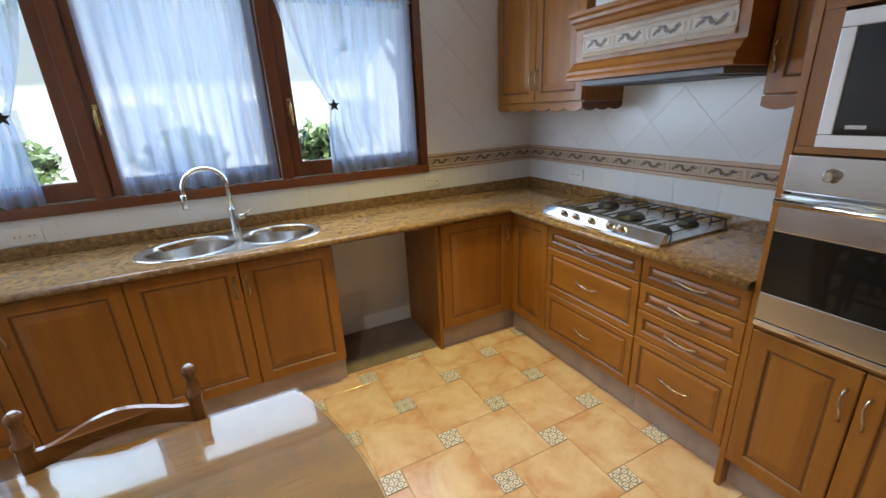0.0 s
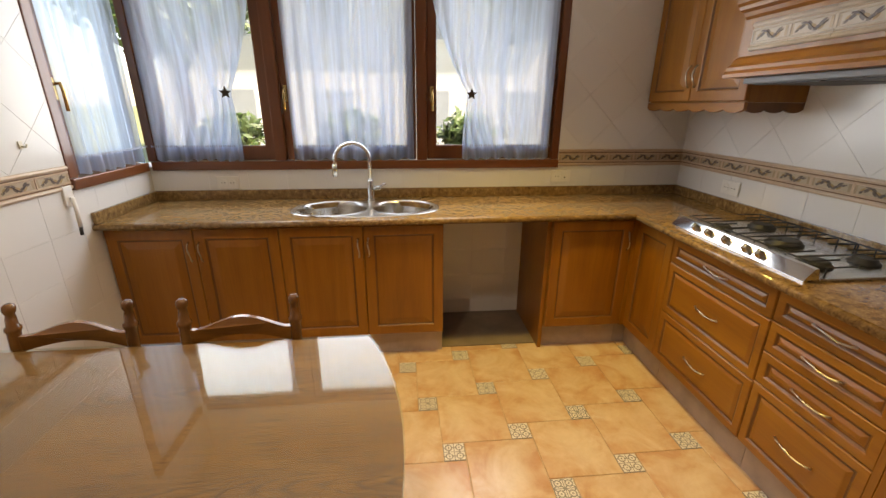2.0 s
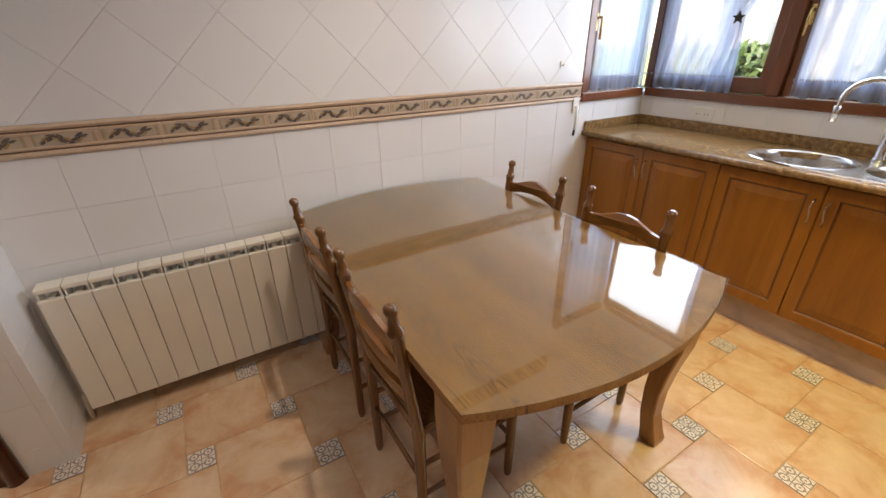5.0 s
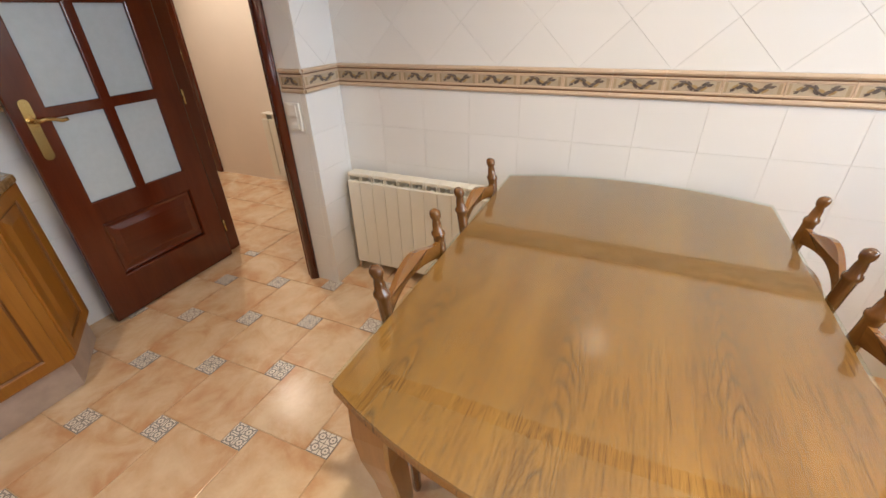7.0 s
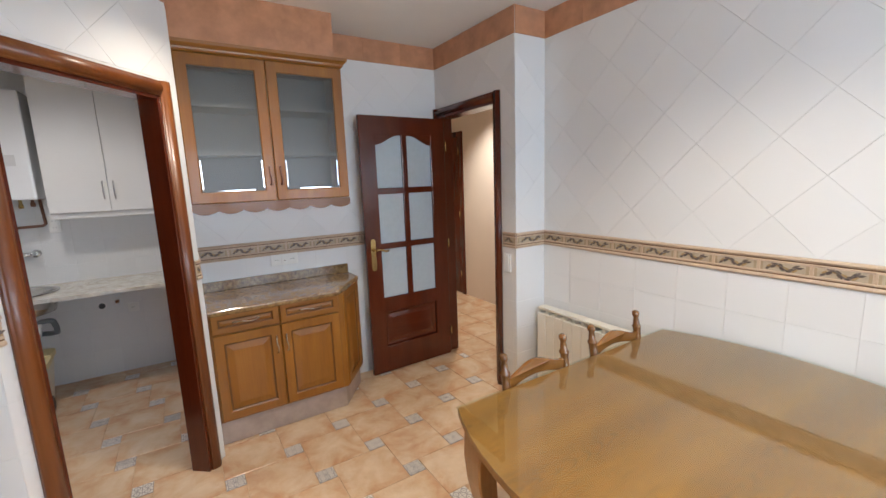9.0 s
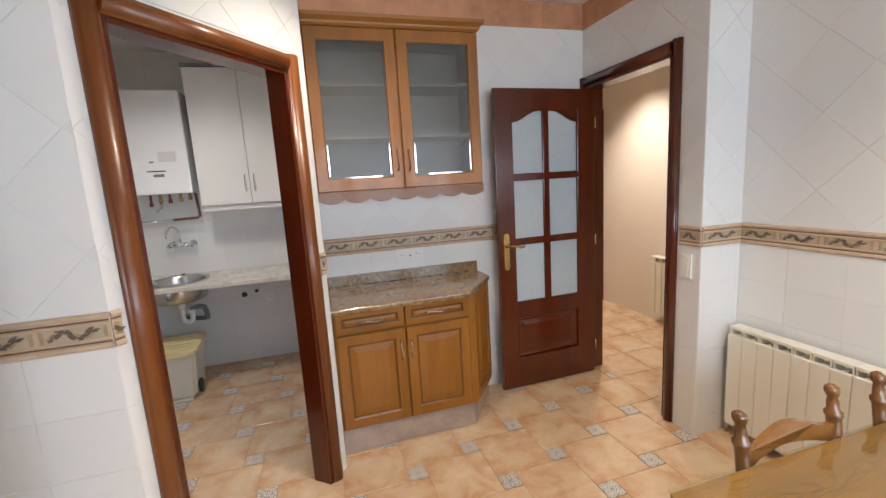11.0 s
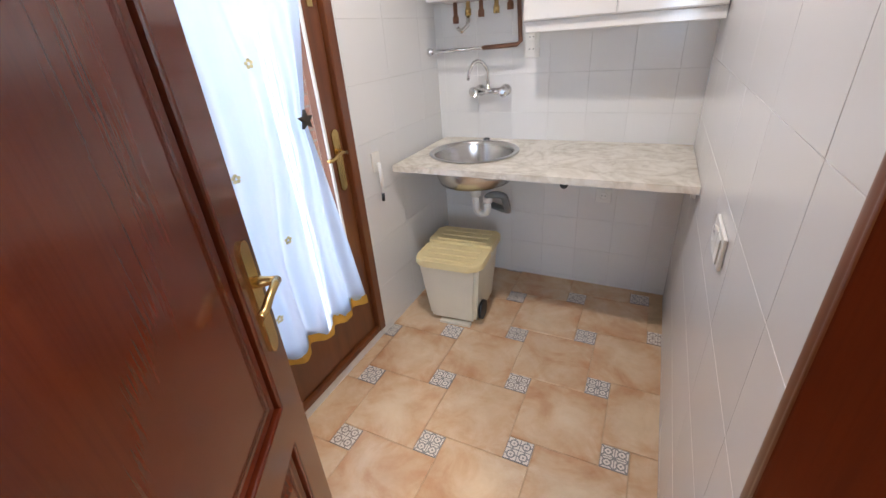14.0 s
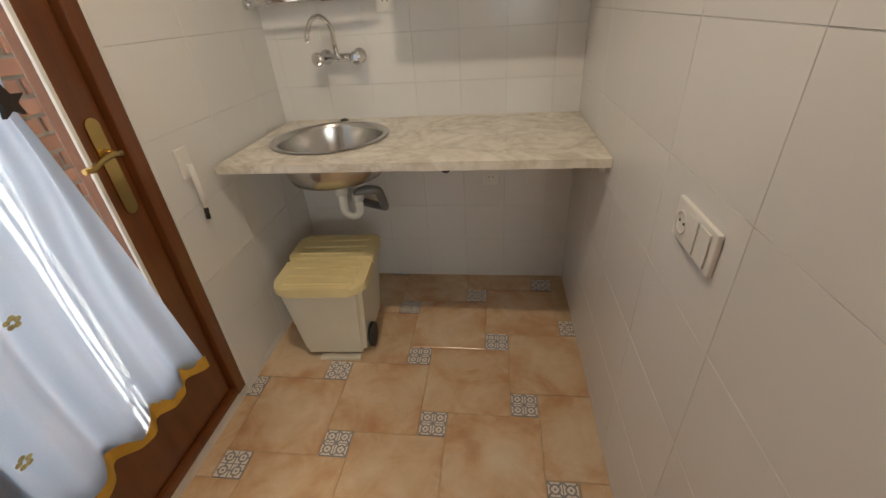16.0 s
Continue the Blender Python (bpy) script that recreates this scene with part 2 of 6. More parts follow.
def floor_tile():
    mat, nt, b = start("terracotta_beige_tile", 0.27)
    v = coords(nt, (1, 1, 1))
    a = noise_tex(nt, v, 4.5, 5, 0.6, 0.8)
    c = noise_tex(nt, v, 14, 5, 0.65, 0.3)
    col = ramp(nt, a, [(0.27, (0.54, 0.31, 0.175)), (0.42, (0.64, 0.445, 0.28)), (0.58, (0.69, 0.525, 0.355)), (0.8, (0.73, 0.59, 0.43))])
    # rusty clouding that gathers near the rims of each tile
    tc = nt.nodes.new("ShaderNodeTexCoord")
    sep = nt.nodes.new("ShaderNodeSeparateXYZ")
    nt.links.new(tc.outputs["Object"], sep.inputs[0])
    rim = math_node(nt, "MAXIMUM", math_node(nt, "ABSOLUTE", sep.outputs[0]), math_node(nt, "ABSOLUTE", sep.outputs[1]))
    edge = math_node(nt, "MULTIPLY", math_node(nt, "SUBTRACT", rim, 0.06), 9.0)
    cloud = math_node(nt, "MULTIPLY", math_node(nt, "SUBTRACT", noise_tex(nt, v, 6.5, 5, 0.65, 0.6), 0.40), 4.5)
    fac = math_node(nt, "MULTIPLY", edge, cloud)
    fac.node.use_clamp = True
    col = mix(nt, math_node(nt, "MULTIPLY", fac, 0.62), col, (0.51, 0.235, 0.10))
    col = mix(nt, 0.35, col, ramp(nt, c, [(0.3, (0.8, 0.75, 0.7)), (0.65, (1.04, 1.04, 1.04))]), "MULTIPLY")
    nt.links.new(col, b.inputs["Base Color"])
    r = math_node(nt, "MULTIPLY_ADD", c, 0.22)
    r.node.inputs[2].default_value = 0.11
    nt.links.new(r, b.inputs["Roughness"])
    bump(nt, b, c, 0.12, 0.002)
    return mat


def insert_tile():
    mat, nt, b = start("patterned_insert_tile", 0.3)
    tc = nt.nodes.new("ShaderNodeTexCoord")
    sep = nt.nodes.new("ShaderNodeSeparateXYZ")
    nt.links.new(tc.outputs["Object"], sep.inputs[0])
    info = nt.nodes.new("ShaderNodeObjectInfo")
    # four motifs a tile: ring, dot and diagonal petals in each quarter
    q = []
    for k in (0, 1):
        m = math_node(nt, "ABSOLUTE", sep.outputs[k])
        q.append(math_node(nt, "MULTIPLY", math_node(nt, "SUBTRACT", m, 0.0245), 41.0))
    x, y = q
    rad = math_node(nt, "SQRT", math_node(nt, "ADD", math_node(nt, "MULTIPLY", x, x), math_node(nt, "MULTIPLY", y, y)))
    ring = math_node(nt, "LESS_THAN", math_node(nt, "ABSOLUTE", math_node(nt, "SUBTRACT", rad, 0.62)), 0.11)
    dot = math_node(nt, "LESS_THAN", rad, 0.18)
    diag = math_node(nt, "LESS_THAN", math_node(nt, "ABSOLUTE", math_node(nt, "SUBTRACT", math_node(nt, "ABSOLUTE", x), math_node(nt, "ABSOLUTE", y))), 0.17)
    cross = math_node(nt, "LESS_THAN", math_node(nt, "MINIMUM", math_node(nt, "ABSOLUTE", x), math_node(nt, "ABSOLUTE", y)), 0.11)
    pick = math_node(nt, "GREATER_THAN", info.outputs["Random"], 0.45)
    arm = mix(nt, pick, diag, cross)
    mark = math_node(nt, "MAXIMUM", math_node(nt, "MAXIMUM", ring, dot), math_node(nt, "MULTIPLY", arm, math_node(nt, "GREATER_THAN", rad, 0.45)))
    frame_line = math_node(nt, "GREATER_THAN", math_node(nt, "MAXIMUM", math_node(nt, "ABSOLUTE", x), math_node(nt, "ABSOLUTE", y)), 0.93)
    mark = math_node(nt, "MAXIMUM", mark, frame_line)
    ink = ramp(nt, info.outputs["Random"], [(0.0, (0.08, 0.085, 0.10)), (0.35, (0.09, 0.095, 0.11)), (0.55, (0.14, 0.085, 0.06)), (0.9, (0.07, 0.08, 0.105))])
    wear = noise_tex(nt, coords(nt), 60, 3)
    ground = ramp(nt, wear, [(0.3, (0.66, 0.60, 0.53)), (0.7, (0.73, 0.67, 0.60))])
    col = mix(nt, math_node(nt, "MULTIPLY", mark, 0.74), ground, ink)
    nt.links.new(col, b.inputs["Base Color"])
    return mat


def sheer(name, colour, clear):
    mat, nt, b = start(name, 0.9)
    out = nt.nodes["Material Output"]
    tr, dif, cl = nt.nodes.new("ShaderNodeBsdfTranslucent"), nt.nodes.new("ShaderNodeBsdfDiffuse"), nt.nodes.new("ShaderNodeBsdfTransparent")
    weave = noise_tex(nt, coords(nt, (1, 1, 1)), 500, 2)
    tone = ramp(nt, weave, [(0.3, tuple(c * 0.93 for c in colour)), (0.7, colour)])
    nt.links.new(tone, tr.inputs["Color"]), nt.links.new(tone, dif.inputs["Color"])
    a, c = nt.nodes.new("ShaderNodeMixShader"), nt.nodes.new("ShaderNodeMixShader")
    a.inputs[0].default_value = 0.2
    nt.links.new(tr.outputs[0], a.inputs[1]), nt.links.new(dif.outputs[0], a.inputs[2])
    # gathers: denser and thinner stripes of cloth
    gather = noise_tex(nt, coords(nt, (26, 1, 0.7)), 1.0, 4, 0.6)
    thin = math_node(nt, "MULTIPLY", math_node(nt, "SUBTRACT", gather, 0.30), clear * 3.2)
    thin.node.use_clamp = True
    nt.links.new(thin, c.inputs[0])
    nt.links.new(a.outputs[0], c.inputs[1]), nt.links.new(cl.outputs[0], c.inputs[2])
    nt.links.new(c.outputs[0], out.inputs["Surface"])
    return mat


def glass(name, tint=(1, 1, 1), rough=0.0, see=0.95):
    """Thin pane: mostly clear, with a mirror part that grows at grazing angles."""
    mat, nt, b = start(name)
    out = nt.nodes["Material Output"]
    cl, gl, lw, mx = (nt.nodes.new(k) for k in ("ShaderNodeBsdfTransparent", "ShaderNodeBsdfGlossy", "ShaderNodeLayerWeight", "ShaderNodeMixShader"))
    cl.inputs["Color"].default_value = (*[c * see for c in tint], 1)
    gl.inputs["Roughness"].default_value = rough
    lw.inputs["Blend"].default_value = 0.5
    grow = math_node(nt, "MULTIPLY_ADD", math_node(nt, "POWER", lw.outputs["Facing"], 4.0), 0.9)
    grow.node.inputs[2].default_value = 0.03
    nt.links.new(grow, mx.inputs[0]), nt.links.new(cl.outputs[0], mx.inputs[1]), nt.links.new(gl.outputs[0], mx.inputs[2])
    nt.links.new(mx.outputs[0], out.inputs["Surface"])
    return mat


def cathedral_oak(name):
    """Flat-sawn oak, grain along x: fine pores all over and a few nested arches."""
    mat, nt, b = start(name, 0.45)
    v = coords(nt, (1, 1, 1), False)
    sep = nt.nodes.new("ShaderNodeSeparateXYZ")
    nt.links.new(v, sep.inputs[0])
    wob = noise_tex(nt, coords(nt, (2.2, 7.0, 1.0), False), 1.0, 4, 0.6)
    yy = math_node(nt, "ADD", sep.outputs[1], math_node(nt, "MULTIPLY", wob, 0.09))
    near = math_node(nt, "PINGPONG", yy, 0.165)
    arch = math_node(nt, "SUBTRACT", math_node(nt, "MULTIPLY", sep.outputs[0], 14.0), math_node(nt, "MULTIPLY", math_node(nt, "MULTIPLY", near, near), 2300.0))
    arch = math_node(nt, "ADD", arch, math_node(nt, "MULTIPLY", noise_tex(nt, coords(nt, (5, 26, 1), False), 1.0, 4, 0.65), 1.3))
    line = ramp(nt, math_node(nt, "FRACT", arch), [(0.0, (0.0, 0.0, 0.0)), (0.62, (0.1, 0.1, 0.1)), (0.86, (1, 1, 1)), (1.0, (0.0, 0.0, 0.0))])
    inside = math_node(nt, "SUBTRACT", 1.5, math_node(nt, "MULTIPLY", near, 17.0))
    inside.node.use_clamp = True
    some = math_node(nt, "MULTIPLY", math_node(nt, "SUBTRACT", noise_tex(nt, coords(nt, (1.6, 3.0, 1.0), False), 1.5, 3), 0.30), 7.0)
    some.node.use_clamp = True
    pores = noise_tex(nt, coords(nt, (7.0, 210.0, 60.0), False), 1.0, 3, 0.7)
    dash = noise_tex(nt, coords(nt, (26.0, 330.0, 60.0), False), 1.0, 2, 0.6)
    broad = noise_tex(nt, coords(nt, (0.8, 7.0, 1.0), False), 1.2, 5, 0.6)
    col = ramp(nt, broad, [(0.25, (0.21, 0.092, 0.016)), (0.5, (0.285, 0.130, 0.025)), (0.75, (0.35, 0.172, 0.04))])
    fac = math_node(nt, "MULTIPLY", math_node(nt, "MULTIPLY", inside, some), 0.82)
    dark = math_node(nt, "MULTIPLY", fac, line)
    col = mix(nt, dark, col, (0.085, 0.036, 0.010))
    col = mix(nt, 0.8, col, ramp(nt, pores, [(0.34, (0.40, 0.34, 0.26)), (0.52, (1, 1, 1))]), "MULTIPLY")
    col = mix(nt, 0.7, col, ramp(nt, dash, [(0.36, (0.55, 0.50, 0.42)), (0.44, (1, 1, 1))]), "MULTIPLY")
    nt.links.new(col, b.inputs["Base Color"])
    bump(nt, b, pores, 0.15, 0.0004)
    return mat


TABLE_OAK = cathedral_oak("table_oak")
GRANITE, MARBLE, FLOOR_TILE, INSERT = granite(), marble(), floor_tile(), insert_tile()
# white cloth; the blue cast of the sky light is put into both colours
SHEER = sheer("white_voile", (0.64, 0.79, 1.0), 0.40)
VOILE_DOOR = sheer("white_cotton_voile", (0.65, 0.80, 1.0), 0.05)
PANE = glass("clear_pane")
TABLE_GLASS = glass("table_glass", (0.96, 1.0, 0.97), 0.02, 0.97)


def frosted(name, colour, clear):
    mat, nt, b = start(name, 0.3)
    b.inputs["Base Color"].default_value = (*colour, 1)
    cl, mx = nt.nodes.new("ShaderNodeBsdfTransparent"), nt.nodes.new("ShaderNodeMixShader")
    streak = noise_tex(nt, coords(nt), 30, 3)
    f = math_node(nt, "MULTIPLY_ADD", streak, 0.1)
    f.node.inputs[2].default_value = clear - 0.05
    nt.links.new(f, mx.inputs[0])
    nt.links.new(b.outputs[0], mx.inputs[1]), nt.links.new(cl.outputs[0], mx.inputs[2])
    nt.links.new(mx.outputs[0], nt.nodes["Material Output"].inputs["Surface"])
    return mat


FROSTED = frosted("frosted_bluish_glass", (0.60, 0.68, 0.72), 0.35)
SMOKE, _nt, _b = start("dark_glass", 0.05)
_b.inputs["Base Color"].default_value = (0.012, 0.011, 0.010, 1)
CAB_GLASS = frosted("stippled_grey_glass", (0.10, 0.10, 0.092), 0.5)
CAB_INSIDE = plain("cabinet_lining", (0.46, 0.44, 0.40), 0.6, 0, 0.05, 5)

# ---- building helpers ----


def part(name, bm, material, parent=None, label=""):
    me = bpy.data.meshes.new(name)
    bm.to_mesh(me)
    bm.free()
    for m in material if isinstance(material, (list, tuple)) else (material,):
        me.materials.append(m)
    ob = new(name, me)
    ob.parent = parent
    if label:
        ob["label"] = label
    return ob


def thing(name, m, label, category, group="", kind=""):
    ob = tagged(new(name), label, category, group, kind)
    ob.matrix_world = m if isinstance(m, Matrix) else Matrix.Translation(m)
    ob.empty_display_size = 0.1
    return ob


def add_box(bm, x0, x1, y0, y1, z0, z1, bevel=0.0, mat=0):
    vs = [bm.verts.new((x, y, z)) for x in (x0, x1) for y in (y0, y1) for z in (z0, z1)]
    fs = [bm.faces.new([vs[i] for i in f]) for f in ((0, 1, 3, 2), (4, 6, 7, 5), (0, 4, 5, 1), (2, 3, 7, 6), (0, 2, 6, 4), (1, 5, 7, 3))]
    for f in fs:
        f.material_index = mat
    if bevel:
        edges = list({e for f in fs for e in f.edges})
        r = bmesh.ops.bevel(bm, geom=edges, offset=bevel, segments=2, profile=0.6, affect="EDGES")
        for f in r["faces"]:
            f.material_index = mat
    return bm


def box(x0, x1, y0, y1, z0, z1, bevel=0.0):
    return add_box(bmesh.new(), x0, x1, y0, y1, z0, z1, bevel)


def smooth(bm):
    for f in bm.faces:
        f.smooth = True
    return bm


def lathe(bm, profile, segs=16, centre=(0, 0, 0), axis="Z", mat=0):
    """Profile of (radius, height) turned about an axis."""
    c = Vector(centre)
    rings = []
    for r, h in profile:
        ring = []
        for k in range(segs):
            a = 2 * math.pi * k / segs
            p = (r * math.cos(a), r * math.sin(a), h)
            p = {"Z": p, "X": (p[2], p[0], p[1]), "Y": (p[1], p[2], p[0])}[axis]
            ring.append(bm.verts.new(c + Vector(p)))
        rings.append(ring)
    faces = []
    for a, b in zip(rings, rings[1:]):
        for k in range(segs):
            faces.append(bm.faces.new((a[k], a[(k + 1) % segs], b[(k + 1) % segs], b[k])))
    faces.append(bm.faces.new(rings[0][::-1]))
    faces.append(bm.faces.new(rings[-1]))
    for f in faces:
        f.smooth, f.material_index = len(f.verts) == 4, mat
    return bm


def tube(bm, points, r, segs=8, mat=0, taper=None):
    """Round bar along a line of points."""
    pts = [Vector(p) for p in points]
    rings = []
    side = None
    for i, p in enumerate(pts):
        d = (pts[min(i + 1, len(pts) - 1)] - pts[max(i - 1, 0)]).normalized()
        ref = side if side is not None else (Vector((0, 0, 1)) if abs(d.z) < 0.9 else Vector((1, 0, 0)))
        u = (ref - d * ref.dot(d)).normalized()
        side = u
        w = d.cross(u)
        rr = r * (taper[i] if taper else 1)
        rings.append([bm.verts.new(p + rr * (math.cos(t) * u + math.sin(t) * w)) for t in (2 * math.pi * k / segs for k in range(segs))])
    fs = []
    for a, b in zip(rings, rings[1:]):
        for k in range(segs):
            fs.append(bm.faces.new((a[k], a[(k + 1) % segs], b[(k + 1) % segs], b[k])))
    fs += [bm.faces.new(rings[0][::-1]), bm.faces.new(rings[-1])]
    for f in fs:
        f.smooth, f.material_index = len(f.verts) == 4, mat
    return bm


def slab(bm, outline, z0, z1, bevel=0.0, mat=0):
    """Prism over an outline in the xy plane."""
    lo = [bm.verts.new((x, y, z0)) for x, y in outline]
    hi = [bm.verts.new((x, y, z1)) for x, y in outline]
    n = len(outline)
    fs = [bm.faces.new(lo[::-1]), bm.faces.new(hi)] + [bm.faces.new((lo[k], lo[(k + 1) % n], hi[(k + 1) % n], hi[k])) for k in range(n)]
    for f in fs:
        f.material_index = mat
    if bevel:
        edges = [e for e in fs[1].edges] + [e for e in fs[0].edges]
        bmesh.ops.bevel(bm, geom=edges, offset=bevel, segments=3, profile=0.5, affect="EDGES")
    bmesh.ops.recalc_face_normals(bm, faces=bm.faces[:])
    return bm


def upright_slab(bm, outline, y0, y1, mat=0):
    """Prism over an outline in the xz plane, from y0 to y1."""
    a = [bm.verts.new((x, y0, z)) for x, z in outline]
    b = [bm.verts.new((x, y1, z)) for x, z in outline]
    n = len(outline)
    fs = [bm.faces.new(a), bm.faces.new(b[::-1])] + [bm.faces.new((a[(k + 1) % n], a[k], b[k], b[(k + 1) % n])) for k in range(n)]
    for f in fs:
        f.material_index = mat
    bmesh.ops.recalc_face_normals(bm, faces=fs)
    return bm


def panel(w, h, profile, marks=(), x0=0.0, z0=0.0, y0=0.0):
    """A door or drawer front: rectangles stepping inwards by (inset, depth behind the face). marks: steps in the second material."""
    bm = bmesh.new()
    loops = []
    for inset, d in profile:
        loops.append([bm.verts.new((x0 + x, y0 + d, z0 + z)) for x, z in ((inset, inset), (w - inset, inset), (w - inset, h - inset), (inset, h - inset))])
    for i, (a, b) in enumerate(zip(loops, loops[1:])):
        for k in range(4):
            f = bm.faces.new((a[k], a[(k + 1) % 4], b[(k + 1) % 4], b[k]))
            f.material_index = 1 if i in marks else 0
    bm.faces.new(loops[-1])
    bm.faces.new(loops[0][::-1])
    bmesh.ops.recalc_face_normals(bm, faces=bm.faces[:])
    return bm


DOOR = [(0, 0.02), (0, 0.004), (0.004, 0), (0.052, 0), (0.057, 0.002), (0.062, 0.008), (0.068, 0.008), (0.104, 0.0015), (0.108, 0.001)]
DRAWER = [(0, 0.02), (0, 0.004), (0.004, 0), (0.032, 0), (0.036, 0.002), (0.042, 0.007), (0.047, 0.007), (0.060, 0.0015), (0.063, 0.001)]


def bow_pull(parent, x, z, length=0.115, upright=True, material=None):
    bm = bmesh.new()
    pts = []
    for k in range(11):
        s = k / 10
        bulge = -0.022 * math.sin(math.pi * s) ** 0.6 - 0.001
        wave = 0.004 * math.sin(2 * math.pi * s)
        a = (s - 0.5) * length
        pts.append((x + wave, bulge, z + a) if upright else (x + a, bulge, z + wave))
    tube(bm, pts, 0.0042, 8, 0, [1.3, 1.0, 0.85, 0.85, 0.9, 1.0, 0.9, 0.85, 0.85, 1.0, 1.3])
    return part("handle", bm, material or PEWTER, parent, "slim bow handle")


def cabinet_door(unit, x, z, w, h, handle_side, name="door", pull_z=None):
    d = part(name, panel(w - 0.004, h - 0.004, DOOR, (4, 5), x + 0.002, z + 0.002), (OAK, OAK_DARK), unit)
    if handle_side:
        hx = x + 0.028 if handle_side == "l" else x + w - 0.028
        bow_pull(d, hx, pull_z if pull_z is not None else z + h - 0.13)
    return d


def drawer_front(unit, x, z, w, h):
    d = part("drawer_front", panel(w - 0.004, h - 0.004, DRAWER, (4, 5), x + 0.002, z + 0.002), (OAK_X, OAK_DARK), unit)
    bow_pull(d, x + w / 2, z + h / 2, 0.15, False)
    return d


def base_unit(m, w, depth, label, fronts, kick=0.16, body_top=0.872, group="kitchen base cabinets"):
    u = thing("base_cabinet", m, label, "cabinet", group)
    part("body", box(0.001, w - 0.001, 0.021, depth, kick, body_top, 0.001), OAK, u)
    part("plinth", box(0.001, w - 0.001, 0.062, 0.09, 0, kick - 0.001), KICK, u, "mottled stone-look plinth")
    fronts(u)
    return u

# ---- structure ----
WEST, EAST, NORTH, SOUTH = -1.445, 2.15, 2.695, -1.96
DOOR_WALL, PIER = -1.165, -0.925
U_WEST, U_EAST, U_SOUTH = 0.92, 2.29, -3.32
DIAG_A, DIAG_B = Vector((1.42, -0.64)), Vector((0.787, -1.402))
DIAG = (DIAG_B - DIAG_A)
DIAG_LEN = DIAG.length
DIAG_RZ = math.degrees(math.atan2(DIAG.y, DIAG.x))
BORDER_LO, BORDER_HI = 1.114, 1.226
SIDE_Y = 2.045


def wall(name, boxes, material=GROUT, label="white tiled wall"):
    bm = bmesh.new()
    for b in boxes:
        add_box(bm, *b)
    return tagged(part(name, bm, material), label, "wall", kind="structure")


# the side window and the long window break the north-west corner
SILL, HEAD = 1.125, 2.32
wall_west = wall("wall_west", [(WEST - 0.22, WEST, PIER, SIDE_Y, 0, CEIL), (WEST - 0.22, WEST, SIDE_Y, NORTH, 0, SILL), (WEST - 0.22, WEST, SIDE_Y, NORTH, HEAD, CEIL)], label="white tiled kitchen wall with a decorated border")
wall_north = wall("wall_north", [(WEST - 0.22, 1.23, NORTH, NORTH + 0.24, 0, SILL), (WEST - 0.22, 1.23, NORTH, NORTH + 0.24, HEAD, CEIL), (1.23, EAST + 0.24, NORTH, NORTH + 0.24, 0, CEIL)], label="white tiled wall below and beside the window")
wall_east = wall("wall_east", [(EAST, EAST + 0.24, -0.76, NORTH, 0, CEIL)], label="white tiled wall behind the hob")
wall_pier = wall("wall_pier", [(WEST - 0.22, DOOR_WALL - 0.001, PIER - 0.11, PIER, 0, CEIL), (DOOR_WALL - 0.12, DOOR_WALL, -1.13, PIER, 0, CEIL), (DOOR_WALL - 0.12, DOOR_WALL, -1.93, -1.13, 2.18, CEIL), (DOOR_WALL - 0.12, DOOR_WALL, SOUTH - 0.1, -1.93, 0, CEIL)], label="white tiled pier beside the hall door")
wall_south = wall("wall_south", [(DOOR_WALL, 0.79, SOUTH - 0.1, SOUTH, 0, CEIL)], label="white tiled wall behind the sideboard")
wall_niche = wall("wall_niche", [(0.79, U_WEST, SOUTH - 0.1, -1.45, 0, CEIL), (0.79, U_WEST, U_SOUTH, SOUTH - 0.1, 0, CEIL)], label="white tiled partition beside the utility room")
wall_return = wall("wall_return", [(1.42, EAST, -0.76, -0.64, 0, CEIL)], label="white tiled return wall with a decorated border")
wall_utility_south = wall("wall_utility_south", [(U_WEST - 0.13, U_EAST + 0.24, U_SOUTH - 0.15, U_SOUTH, 0, CEIL)], label="white tiled wall behind the utility sink")
UD0, UD1, UDH = -2.44, -1.62, 2.13
wall_utility_east = wall("wall_utility_east", [(U_EAST, U_EAST + 0.2, U_SOUTH, UD0, 0, CEIL), (U_EAST, U_EAST + 0.2, UD1, -0.64, 0, CEIL), (U_EAST, U_EAST + 0.2, UD0, UD1, UDH, CEIL), (U_EAST, U_EAST + 0.2, UD0, UD1, 0, 0.05)], label="white tiled wall with the garden door")

# slanting wall with the utility doorway; local x runs along it from the return wall, the kitchen is on local -y
DW = pose(DIAG_A.x, DIAG_A.y, 0, 0, 0, DIAG_RZ)
J0, J1, JH = 0.105, 0.878, 2.10
bm = bmesh.new()
for b in ((0, J0, 0.0, 0.10, 0, CEIL), (J1, DIAG_LEN, 0.0, 0.10, 0, CEIL), (J0, J1, 0.0, 0.10, JH, CEIL)):
    add_box(bm, *b)
bm.transform(DW)
wall_slant = tagged(part("wall_slant", bm, GROUT), "white tiled slanting wall with the utility doorway", "wall", kind="structure")

ceiling = tagged(part("ceiling", box(-2.7, U_EAST + 0.2, -4.5, NORTH + 0.24, CEIL, CEIL + 0.12), PLASTER), "smooth white painted ceiling", "ceiling", kind="structure")
floor = tagged(part("floor", box(-2.7, U_EAST + 0.2, -4.5, NORTH + 0.24, -0.15, -0.004), FLOOR_GROUT), "beige terracotta tile floor with small patterned insert tiles", "floor", kind="structure")

